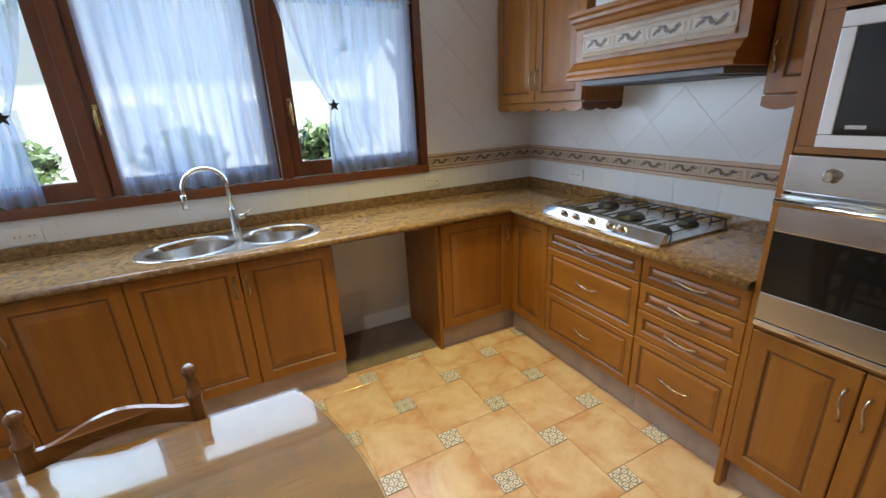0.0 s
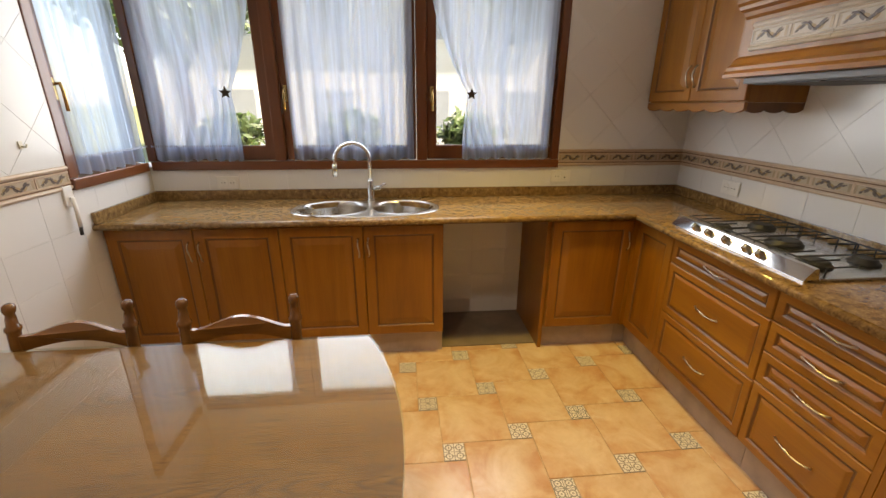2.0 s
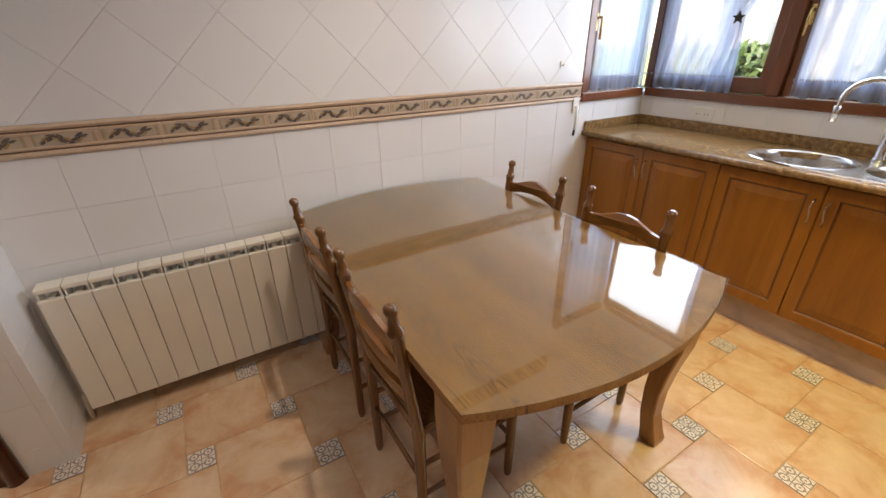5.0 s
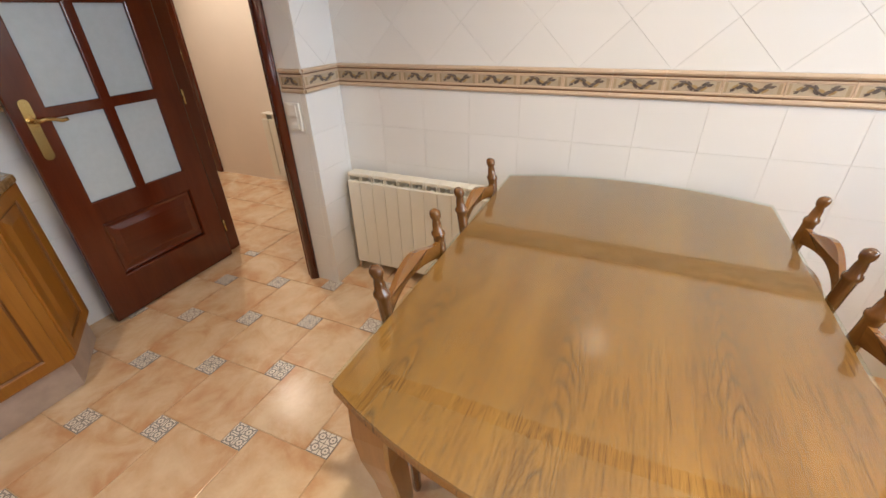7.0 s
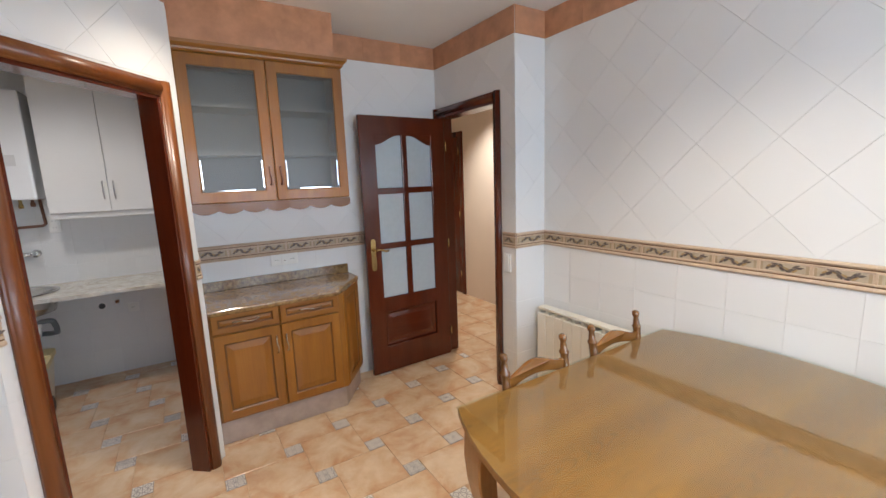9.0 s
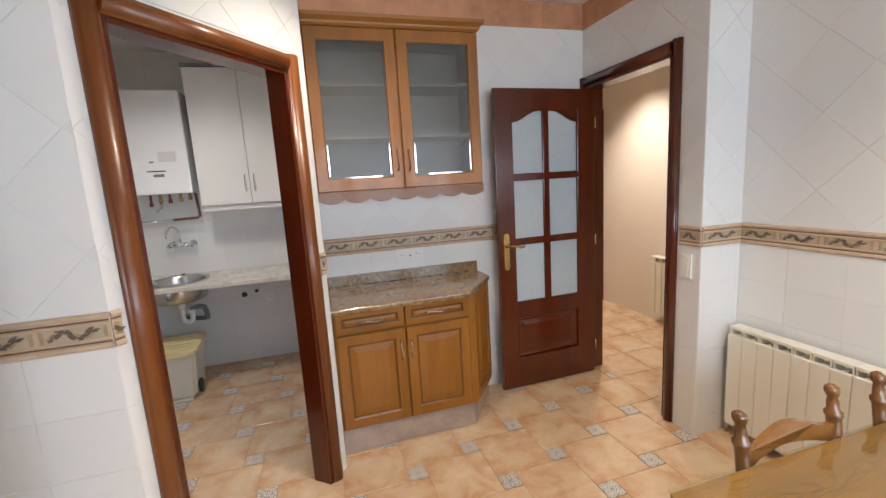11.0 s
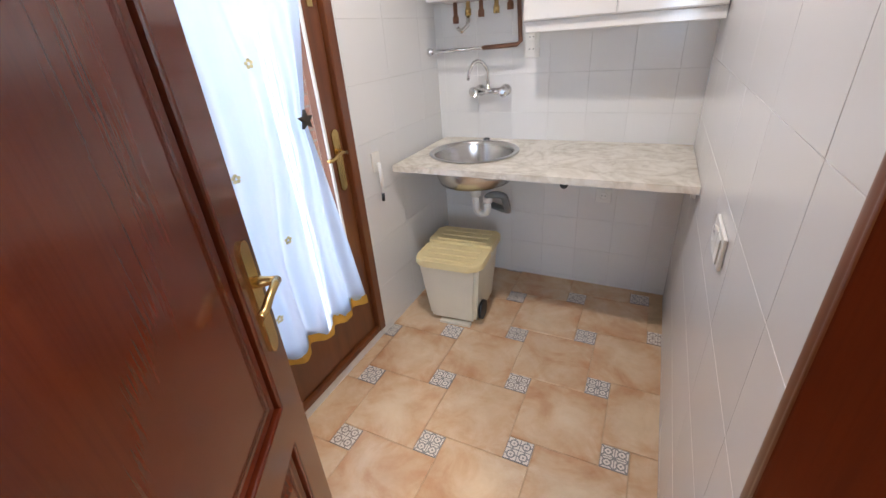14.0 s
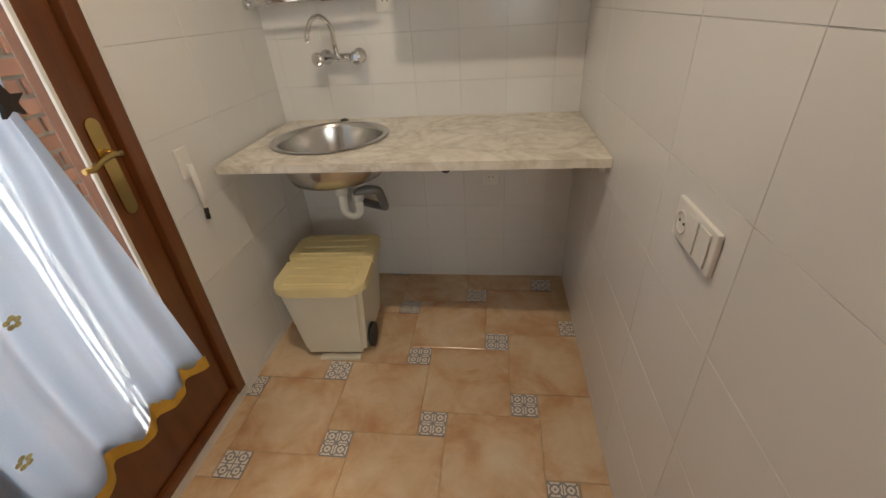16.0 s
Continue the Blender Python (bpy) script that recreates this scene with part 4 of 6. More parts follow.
tap = thing("kitchen_tap", (-0.045, 2.60, TOP + 0.004), "chrome swan-neck mixer tap with a side lever", "tap")
bm = bmesh.new()
lathe(bm, [(0.028, 0), (0.027, 0.012), (0.022, 0.018), (0.022, 0.12), (0.019, 0.13)], 16)
part("base", bm, CHROME, tap)
bm = bmesh.new()
neck = [(0, 0, 0.12), (0, 0, 0.26)] + [(-0.105 + 0.105 * math.cos(a), -0.06 * (1 - math.cos(a)) / 2, 0.26 + 0.105 * math.sin(a)) for a in (math.pi * k / 12 for k in range(1, 13))] + [(-0.213, -0.062, 0.20)]
tube(bm, neck, 0.0115, 12)
part("spout", bm, CHROME, tap)
bm = lathe(bmesh.new(), [(0.0155, 0), (0.0165, 0.07), (0.013, 0.075)], 12, (-0.213, -0.062, 0.165))
part("spray_head", bm, CHROME, tap)
bm = lathe(bmesh.new(), [(0.016, 0), (0.018, 0.03), (0.017, 0.05)], 12, (0.015, 0, 0.075), "X")
tube(bm, [(0.06, 0, 0.075), (0.075, -0.004, 0.10), (0.10, -0.006, 0.105)], 0.006, 8)
part("lever", bm, CHROME, tap)

# ---- oven column, wall cabinets, hood, hob ----
CW = 0.655
column = thing("oven_column", pose(1.545, 0.69, 0, 0, 0, -90), "tall honey oak column holding the oven and microwave", "cabinet")
part("side_panel", box(0, 0.022, 0.004, 0.60, 0, 2.44, 0.002), OAK, column, "lighter oak side panel")
part("side_panel", box(CW - 0.022, CW, 0.004, 0.60, 0, 2.44, 0.002), OAK, column)
part("plinth", box(0.023, CW - 0.023, 0.055, 0.09, 0, 0.145), KICK, column)
for z0, z1 in ((0.15, 0.17), (0.745, 0.765), (1.352, 1.372), (1.74, 1.80)):
    part("shelf", box(0.023, CW - 0.023, 0.006, 0.58, z0, z1), OAK_X, column)
part("back", box(0.023, CW - 0.023, 0.58, 0.60, 0.15, 2.44), OAK_DARK, column)
cabinet_door(column, 0.022, 0.15, 0.306, 0.59, "r")
cabinet_door(column, 0.328, 0.15, 0.305, 0.59, "l")
cabinet_door(column, 0.022, 1.80, 0.306, 0.62, "r", pull_z=1.92)
cabinet_door(column, 0.328, 1.80, 0.305, 0.62, "l", pull_z=1.92)
part("filler", box(0.023, 0.07, 0.008, 0.03, 1.373, 1.739), OAK, column)
part("filler", box(CW - 0.07, CW - 0.023, 0.008, 0.03, 1.373, 1.739), OAK, column)

oven = thing("oven", pose(1.545, 0.69, 0.766, 0, 0, -90) @ pose(0.026, -0.012, 0), "stainless steel built-in oven with a dark glass door", "oven")
OW = CW - 0.052
part("body", box(0.01, OW - 0.01, 0.03, 0.55, 0.006, 0.58), STEEL, oven)
part("lower_trim", box(0, OW, -0.008, 0.028, 0.0, 0.022, 0.004), CHROME, oven)
bm = bmesh.new()
for z0, z1 in ((0.025, 0.125), (0.34, 0.462)):
    add_box(bm, 0, OW, -0.006, 0.028, z0, z1, 0.003)
part("door_frame", bm, STEEL, oven)
part("door_window", box(0, OW, -0.004, 0.024, 0.126, 0.339, 0.002), SMOKE, oven, "dark mirror-like glass")
part("control_panel", box(0, OW, -0.006, 0.028, 0.470, 0.582, 0.004), STEEL, oven)
bm = tube(bmesh.new(), [(0.0, -0.034, 0.440), (OW, -0.034, 0.440)], 0.0125, 12)
for x in (0.04, OW - 0.04):
    tube(bm, [(x, -0.034, 0.440), (x, -0.004, 0.436)], 0.008, 8)
part("handle", bm, CHROME, oven, "chrome bar handle")
for x in (0.115, 0.30, 0.49):
    bm = lathe(bmesh.new(), [(0.021, 0), (0.021, -0.006), (0.016, -0.008), (0.015, -0.026), (0.011, -0.03)], 16, (x, -0.006, 0.53), "Y")
    bmesh.ops.recalc_face_normals(bm, faces=bm.faces[:])
    part("knob", bm, PEWTER, oven)

micro = thing("microwave", pose(1.545, 0.69, 1.373, 0, 0, -90) @ pose(0.075, 0.0, 0.0), "white built-in microwave with a dark glass door", "microwave")
MW = 0.505
part("body", box(0.002, MW - 0.002, 0.02, 0.40, 0.0, 0.355), WHITE_ENAMEL, micro)
bm = bmesh.new()
for b in ((0, MW, -0.006, 0.02, 0.0, 0.035), (0, MW, -0.006, 0.02, 0.315, 0.355), (0, 0.035, -0.006, 0.02, 0.036, 0.314), (MW - 0.12, MW, -0.006, 0.02, 0.036, 0.314)):
    add_box(bm, *b, 0.004)
part("door_frame", bm, WHITE_ENAMEL, micro)
part("door_window", box(0.036, MW - 0.121, 0.0, 0.018, 0.036, 0.314, 0.001), SMOKE, micro, "black glass window")
bm = bmesh.new()
for k in range(18):
    add_box(bm, 0.06, MW - 0.15, -0.0025, -0.0005, 0.07 + k * 0.013, 0.073 + k * 0.013)
part("mesh_lines", bm, SMOKE, micro)
part("badge", box(0.06, 0.105, -0.003, -0.0005, 0.052, 0.062), STEEL, micro)

wall_closet = wall("wall_closet", [(1.56, EAST, -0.28, 0.034, 0, CEIL)], label="plain white tiled wall beside the oven column")


def scallop(w, hump, low, high, n):
    """Outline of a pelmet with a wavy lower edge, in xz."""
    pts = [(w, high), (0, high)]
    for k in range(n * 8 + 1):
        u = k / (n * 8)
        pts.append((w * u, low + hump * abs(math.sin(math.pi * n * u)) ** 0.8))
    return pts


def wall_unit(m, w, depth, z0, z1, label, doors, side_scallop=0):
    u = thing("wall_cabinet", m, label, "cabinet", "kitchen wall cabinets")
    part("body", box(0.001, w - 0.001, 0.021, depth, z0, z1, 0.001), OAK, u)
    x = 0
    for dw, hs in doors:
        cabinet_door(u, x, z0 + 0.004, dw, z1 - z0 - 0.006, hs, pull_z=z0 + 0.14)
        x += dw
    bm = bmesh.new()
    upright_slab(bm, scallop(w, -0.016, z0 - 0.034, z0 - 0.001, max(2, round(w / 0.13))), 0.004, 0.022)
    part("pelmet", bm, OAK_X, u, "wavy carved pelmet")
    if side_scallop:
        bm = bmesh.new()
        upright_slab(bm, scallop(depth - 0.024, -0.016, z0 - 0.034, z0 - 0.001, 3), 0, 0.016)
        bm.transform(pose(w - 0.002 if side_scallop > 0 else 0.018, 0.023, 0, 0, 0, 90))
        part("side_pelmet", bm, OAK_DARK, u)
    return u


wall_unit(pose(1.82, NORTH - 0.02, 0, 0, 0, -90), 0.835, EAST - 1.824, 1.53, 2.44, "honey oak wall cabinet with two raised-panel doors", [(0.418, "r"), (0.417, "l")], 1)
wall_unit(pose(1.82, 0.925, 0, 0, 0, -90), 0.228, EAST - 1.824, 1.52, 2.44, "narrow honey oak wall cabinet beside the hood", [(0.228, "l")])

hood = thing("cooker_hood", (1.885, 1.34, 1.60), "oak cooker hood mantel with a row of decorated tiles", "cooker hood")
HY0, HY1 = -0.408, 0.418
mould = [(-0.265, 0.03), (-0.268, 0.045), (-0.255, 0.058), (-0.258, 0.072), (-0.238, 0.085), (-0.228, 0.105), (-0.205, 0.118), (-0.205, 0.265), (-0.220, 0.275), (-0.228, 0.29), (-0.250, 0.298), (-0.255, 0.312), (-0.268, 0.322), (-0.268, 0.338), (0.258, 0.338), (0.258, 0.03)]
bm = upright_slab(bmesh.new(), mould, HY0, HY1)
part("mantel", bm, OAK_X, hood)
part("extractor", box(-0.21, 0.25, HY0 + 0.06, HY1 - 0.06, 0.004, 0.029, 0.004), GREY_PLASTIC, hood, "dark grey extractor underside")
bm = bmesh.new()
for k in range(2):
    add_box(bm, -0.19, 0.22, HY0 + 0.09 + k * 0.33, HY0 + 0.40 + k * 0.33, -0.001, 0.0035)
part("filter", bm, IRON, hood, "dark grease filter")
part("chimney", box(-0.12, 0.262, HY0 + 0.03, HY1 - 0.03, 0.339, CEIL - 1.601), PLASTER, hood, "plain white plaster chimney")

hob = thing("gas_hob", pose(1.855, 1.485, TOP + 0.001), "stainless steel gas hob with dark wire pan supports", "hob")
bm = bmesh.new()
add_box(bm, -0.25, 0.25, -0.385, 0.385, 0, 0.012, 0.004)
part("plate", bm, STEEL, hob)
bm = upright_slab(bmesh.new(), [(-0.264, 0.0), (-0.264, 0.006), (-0.230, 0.050), (-0.214, 0.052), (-0.204, 0.0125)], -0.385, 0.385)
part("front_strip", bm, CHROME, hob, "sloping polished control strip")
for k, y in enumerate((0.22, 0.13, 0.02, -0.10, -0.17)):
    bm = lathe(bmesh.new(), [(0.019, 0), (0.019, 0.006), (0.016, 0.008), (0.014, 0.024), (0.010, 0.027)], 14)
    add_box(bm, -0.013, 0.013, -0.003, 0.003, 0.022, 0.032, 0.001)
    bm.transform(pose(-0.2465, y, 0.0285, 0, -52, 0))
    part("knob", bm, STEEL, hob)
for x, y, r in ((-0.09, 0.25, 0.04), (0.13, 0.25, 0.05), (0.02, 0.0, 0.062), (-0.09, -0.25, 0.05), (0.13, -0.25, 0.04)):
    bm = lathe(bmesh.new(), [(r + 0.012, 0.012), (r + 0.01, 0.02), (r, 0.024), (r, 0.032), (r * 0.8, 0.036)], 20, (x, y, 0))
    part("burner", bm, IRON, hob)
for y0, y1 in ((-0.375, -0.135), (-0.125, 0.125), (0.135, 0.375)):
    grate = part("pan_support", tube(bmesh.new(), [(-0.175, (y0 + y1) / 2, 0.051), (0.225, (y0 + y1) / 2, 0.051)], 0.0034, 6), IRON, hob)
    for x in (-0.175, 0.225):
        part("bar", tube(bmesh.new(), [(x, y0, 0.05), (x, y1, 0.05)], 0.0038, 6), IRON, grate)
    for y in (y0, (y0 + y1) / 2 - 0.05, (y0 + y1) / 2 + 0.05, y1):
        for xa, xb in ((-0.175, -0.05), (0.225, 0.09)):
            part("finger", tube(bmesh.new(), [(xa, y, 0.012), (xa, y, 0.05), (xb, y, 0.052)], 0.0034, 6), IRON, grate)

# ---- sideboard and glazed cabinet on the south wall ----
side_m = pose(0.783, -1.47, 0, 0, 0, 180)
board = thing("sideboard", side_m, "honey oak sideboard with two drawers, doors and a slanted end", "sideboard")
bm = slab(bmesh.new(), [(0.001, 0.021), (0.83, 0.021), (1.06, 0.33), (1.06, 0.486), (0.001, 0.486)], 0.165, 0.872)
part("body", bm, OAK, board)
bm = slab(bmesh.new(), [(0.001, 0.055), (0.82, 0.055), (1.035, 0.345), (1.035, 0.486), (0.001, 0.486)], 0, 0.164)
part("plinth", bm, KICK, board, "mottled stone-look plinth")
for x in (0, 0.395):
    d = drawer_front(board, x + 0.01, 0.742, 0.39, 0.128)
cabinet_door(board, 0.01, 0.175, 0.39, 0.56, "r")
cabinet_door(board, 0.405, 0.175, 0.39, 0.56, "l")
d = panel(0.33, 0.695, DOOR, (4, 5), 0.02, 0.175)
d.transform(pose(0.83, 0.003, 0, 0, 0, math.degrees(math.atan2(0.309, 0.23))))
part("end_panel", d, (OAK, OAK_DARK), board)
bm = slab(bmesh.new(), [(-0.002, -0.065), (0.783, -0.065), (1.048, 0.275), (1.048, 0.487), (-0.002, 0.487)], 0.873, 0.909, 0.010)
part("granite_top", bm, GRANITE, board, "polished brown granite top")
part("upstand", box(-0.002, 1.040, 0.467, 0.487, 0.910, 0.978, 0.002), GRANITE, board, "low granite upstand")

vit = thing("glazed_cabinet", pose(0.783, -1.615, 0, 0, 0, 180), "honey oak wall cabinet with two glazed doors", "cabinet")
VW, VD, V0, V1 = 0.985, 0.34, 1.525, 2.40
bm = bmesh.new()
for b in ((0, 0.02, 0.022, VD, V0, V1), (VW - 0.02, VW, 0.022, VD, V0, V1), (0.021, VW - 0.021, 0.022, VD, V0, V0 + 0.02), (0.021, VW - 0.021, 0.022, VD, V1 - 0.02, V1)):
    add_box(bm, *b)
part("carcass", bm, OAK, vit)
part("back", box(0.021, VW - 0.021, VD - 0.012, VD, V0 + 0.021, V1 - 0.021), CAB_INSIDE, vit)
for z in (1.82, 2.11):
    part("shelf", box(0.022, VW - 0.022, 0.06, VD - 0.013, z, z + 0.018), CAB_INSIDE, vit, "pale shelf")
for x0, hs in ((0.0, "r"), (VW / 2, "l")):
    w, h = VW / 2, V1 - V0
    d = part("door", panelled_leaf(w - 0.004, h - 0.004, [(0.065, w - 0.069, 0.068, h - 0.072)], 0.021), OAK, vit)
    d.location = (x0 + 0.002, 0, V0 + 0.002)
    part("pane", box(0.062, w - 0.066, 0.010, 0.015, 0.064, h - 0.068), CAB_GLASS, d).visible_shadow = False
    # chrome strips stand in for light glinting low on the pane's rim
    bm = bmesh.new()
    for b in ((0.068, 0.077, 0.006, 0.0098, 0.085, 0.26), (w - 0.081, w - 0.072, 0.006, 0.0098, 0.085, 0.26), (0.15, w - 0.13, 0.006, 0.0098, 0.070, 0.079)):
        add_box(bm, *b, 0.002)
    part("bevel", bm, CHROME, d, "bevelled glass rim with its glints drawn as chrome strips")
    bow_pull(d, w - 0.035 if hs == "r" else 0.031, 0.16, 0.115, True, COPPER)
crown = [(0, 0.0), (-0.012, 0.012), (-0.014, 0.022), (-0.034, 0.040), (-0.036, 0.058), (0.0, 0.058)]
bm = bmesh.new()
prof = [bm.verts.new((0, y, V1 + z)) for y, z in crown]
prof2 = [bm.verts.new((VW + (-y) , y, V1 + z)) for y, z in crown]
prof3 = [bm.verts.new((VW + (-y), VD, V1 + z)) for y, z in crown]
for a, b in ((prof, prof2), (prof2, prof3)):
    for k in range(len(crown) - 1):
        bm.faces.new((a[k], b[k], b[k + 1], a[k + 1]))
bm.faces.new(prof[::-1]), bm.faces.new(prof3)
add_box(bm, 0, VW, 0, VD, V1 + 0.001, V1 + 0.057)
bmesh.ops.recalc_face_normals(bm, faces=bm.faces[:])
part("crown", bm, OAK_X, vit)
bm = upright_slab(bmesh.new(), scallop(VW, -0.020, V0 - 0.046, V0 - 0.001, 7), 0.002, 0.022)
part("pelmet", bm, SHADED_OAK, vit, "wavy carved pelmet")
soffit = tagged(part("soffit", box(-0.155, 0.789, SOUTH, -1.60, V1 + 0.062, CEIL), SALMON), "salmon marbled tile boxing above the glazed cabinet", "soffit", kind="structure")

# ---- table and chairs ----
table = thing("dining_table", (-0.66, 0.57, 0), "oak extending dining table under a glass sheet", "table")


def table_outline(grow, end0=-1.315, end1=0.045, y0=0.082, y1=1.105, bow=0.115):
    pts = []
    for k in range(13):
        u = k / 12
        pts.append((end1 + bow * (1 - (2 * u - 1) ** 2) + grow, y0 - grow + (y1 - y0 + 2 * grow) * u))
    for k in range(13):
        u = 1 - k / 12
        pts.append((end0 - bow * 0.9 * (1 - (2 * u - 1) ** 2) - grow, y0 - grow + (y1 - y0 + 2 * grow) * u))
    return [(x + 0.66, y - 0.57) for x, y in pts]


TZ = 0.768


def clip_x(outline, lo, hi):
    out = outline
    for lim, sign in ((lo, 1), (hi, -1)):
        res = []
        for a, b in zip(out, out[1:] + out[:1]):
            ia, ib = sign * (a[0] - lim) >= 0, sign * (b[0] - lim) >= 0
            if ia:
                res.append(a)
            if ia != ib:
                s = (lim - a[0]) / (b[0] - a[0])
                res.append((lim, a[1] + s * (b[1] - a[1])))
        out = res
    return out


for nm, lo, hi, mt in (("tabletop", -2, -0.8005 + 0.66, TABLE_OAK), ("extension_leaf", -0.7995 + 0.66, -0.6855 + 0.66, LEAF_OAK), ("tabletop", -0.6845 + 0.66, 2, TABLE_OAK)):
    part(nm, slab(bmesh.new(), clip_x(table_outline(0), lo, hi), TZ - 0.028, TZ), mt, table)
part("edge_moulding", slab(bmesh.new(), table_outline(-0.012), TZ - 0.042, TZ - 0.0285, 0.004), LEG_OAK, table)
bm = bmesh.new()
for b in ((-1.26, -0.02, 0.14, 0.16), (-1.26, -0.02, 1.03, 1.05), (-1.26, -1.24, 0.161, 1.029), (-0.04, -0.02, 0.161, 1.029)):
    add_box(bm, b[0] + 0.66, b[1] + 0.66, b[2] - 0.57, b[3] - 0.57, TZ - 0.125, TZ - 0.043)
part("apron", bm, LEG_OAK, table)
for cx, cy, sx, sy in ((-0.03, 0.145, 1, -1), (-0.03, 1.045, 1, 1), (-1.25, 0.145, -1, -1), (-1.25, 1.045, -1, 1)):
    bm = bmesh.new()
    secs = [(TZ - 0.043, 0.056, 0.0), (0.66, 0.056, 0.002), (0.58, 0.050, 0.010), (0.48, 0.043, 0.010), (0.38, 0.036, 0.0), (0.26, 0.031, -0.008), (0.15, 0.029, -0.006), (0.07, 0.032, 0.006), (0.02, 0.036, 0.014), (0.0, 0.034, 0.014)]
    rings = []
    for z, r, off in secs:
        ox, oy = cx + 0.66 + sx * off, cy - 0.57 + sy * off
        rings.append([bm.verts.new((ox + a * r, oy + b * r, z)) for a, b in ((-1, -0.85), (-0.85, -1), (0.85, -1), (1, -0.85), (1, 0.85), (0.85, 1), (-0.85, 1), (-1, 0.85))])
    for a, b in zip(rings, rings[1:]):
        for k in range(8):
            bm.faces.new((a[k], b[k], b[(k + 1) % 8], a[(k + 1) % 8])).smooth = False
    bm.faces.new(rings[0]), bm.faces.new(rings[-1][::-1])
    bmesh.ops.recalc_face_normals(bm, faces=bm.faces[:])
    part("leg", bm, LEG_OAK, table)
glass_top = tagged(part("table_glass_sheet", slab(bmesh.new(), table_outline(0.004), TZ + 0.001, TZ + 0.007, 0.002), TABLE_GLASS), "clear glass sheet lying on the table", "glass sheet")
glass_top.location, glass_top.visible_shadow = (-0.66, 0.57, 0), False

chair = thing("dining_chair", (0, 0, 0), "dark turned wooden ladder-back chair with a rush seat", "chair", "chairs round the table")
CWID, CD = 0.355, 0.36
for sx in (-1, 1):
    x = sx * CWID / 2
    bm = bmesh.new()
    prof = [(0.012, 0), (0.016, 0.02), (0.017, 0.20), (0.019, 0.42), (0.021, 0.45), (0.018, 0.47), (0.017, 0.60), (0.018, 0.795), (0.019, 0.815), (0.0225, 0.821), (0.022, 0.830), (0.016, 0.837), (0.0145, 0.860), (0.012, 0.873), (0.0165, 0.881), (0.0185, 0.891), (0.0165, 0.902), (0.008, 0.908)]
    lathe(bm, prof, 14, (x, -CD / 2, 0))
    for v in bm.verts:
        v.co.y -= max(0, (v.co.z - 0.45)) * 0.13
    part("back_post", bm, CHAIR_WOOD, chair)
    bm = lathe(bmesh.new(), [(0.012, 0), (0.015, 0.02), (0.018, 0.22), (0.020, 0.42), (0.018, 0.462), (0.010, 0.468)], 12, (x * 1.02, CD / 2, 0))
    part("front_leg", bm, CHAIR_WOOD, chair)
    for z in (0.16, 0.30):
        part("side_stretcher", tube(bmesh.new(), [(x, -CD / 2, z), (x, CD / 2, z)], 0.009, 8), CHAIR_WOOD, chair)
for z in (0.20, 0.33):
    part("front_stretcher", tube(bmesh.new(), [(-CWID / 2, CD / 2, z), (CWID / 2, CD / 2, z)], 0.009, 8), CHAIR_WOOD, chair)
part("back_stretcher", tube(bmesh.new(), [(-CWID / 2, -CD / 2, 0.24), (CWID / 2, -CD / 2, 0.24)], 0.009, 8), CHAIR_WOOD, chair)
for z0, hgt, arch in ((0.762, 0.050, 0.046), (0.672, 0.040, 0.020), (0.585, 0.040, 0.020)):
    bm = bmesh.new()
    n = 14
    up, lo = [], []
    for k in range(n + 1):
        u = k / n
        x = (u - 0.5) * (CWID - 0.02)
        crest = arch * (math.sin(math.pi * u) ** 1.6) + (0.012 * (abs(2 * u - 1) ** 5))
        up.append((x, z0 + hgt * 0.55 + crest)), lo.append((x, z0 - hgt * 0.35 + arch * 0.55 * math.sin(math.pi * u)))
    upright_slab(bm, lo + up[::-1], -0.008, 0.008)
    for v in bm.verts:
        v.co.y += -CD / 2 - (z0 - 0.45) * 0.13 - 0.022 * (1 - (2 * v.co.x / CWID) ** 2)
    part("back_slat", bm, CHAIR_RAIL, chair)
bm = bmesh.new()
for k in range(4):
    a, b = ((-1, -1), (1, -1), (1, 1), (-1, 1))[k], ((1, -1), (1, 1), (-1, 1), (-1, -1))[k]
    tube(bm, [(a[0] * CWID / 2, a[1] * CD / 2, 0.445), (b[0] * CWID / 2, b[1] * CD / 2, 0.445)], 0.012, 8)
part("seat_rail", bm, CHAIR_WOOD, chair)
bm = bmesh.new()
N = 48
grid = []
for i in range(N + 1):
    row = []
    for j in range(N + 1):
        x, y = (2 * i / N - 1), (2 * j / N - 1)
        s = max(abs(x), abs(y))
        row.append(bm.verts.new((x * CWID / 2, y * CD / 2, 0.452 - 0.012 * (1 - s) + 0.006 * abs(math.sin(12 * math.pi * s)))))
    grid.append(row)
for i in range(N):
    for j in range(N):
        bm.faces.new((grid[i][j], grid[i + 1][j], grid[i + 1][j + 1], grid[i][j + 1])).smooth = True
bmesh.ops.solidify(bm, geom=bm.faces[:], thickness=0.012)
bmesh.ops.recalc_face_normals(bm, faces=bm.faces[:])
part("seat", bm, RUSH, chair, "woven rush seat")
chair.matrix_world = pose(-0.936, 0.285, 0)
copy_thing(chair, pose(-0.388, 0.285, 0, 0, 0, 0.6))
copy_thing(chair, pose(-0.908, 0.925, 0, 0, 0, 180))
copy_thing(chair, pose(-0.378, 0.922, 0, 0, 0, 181))

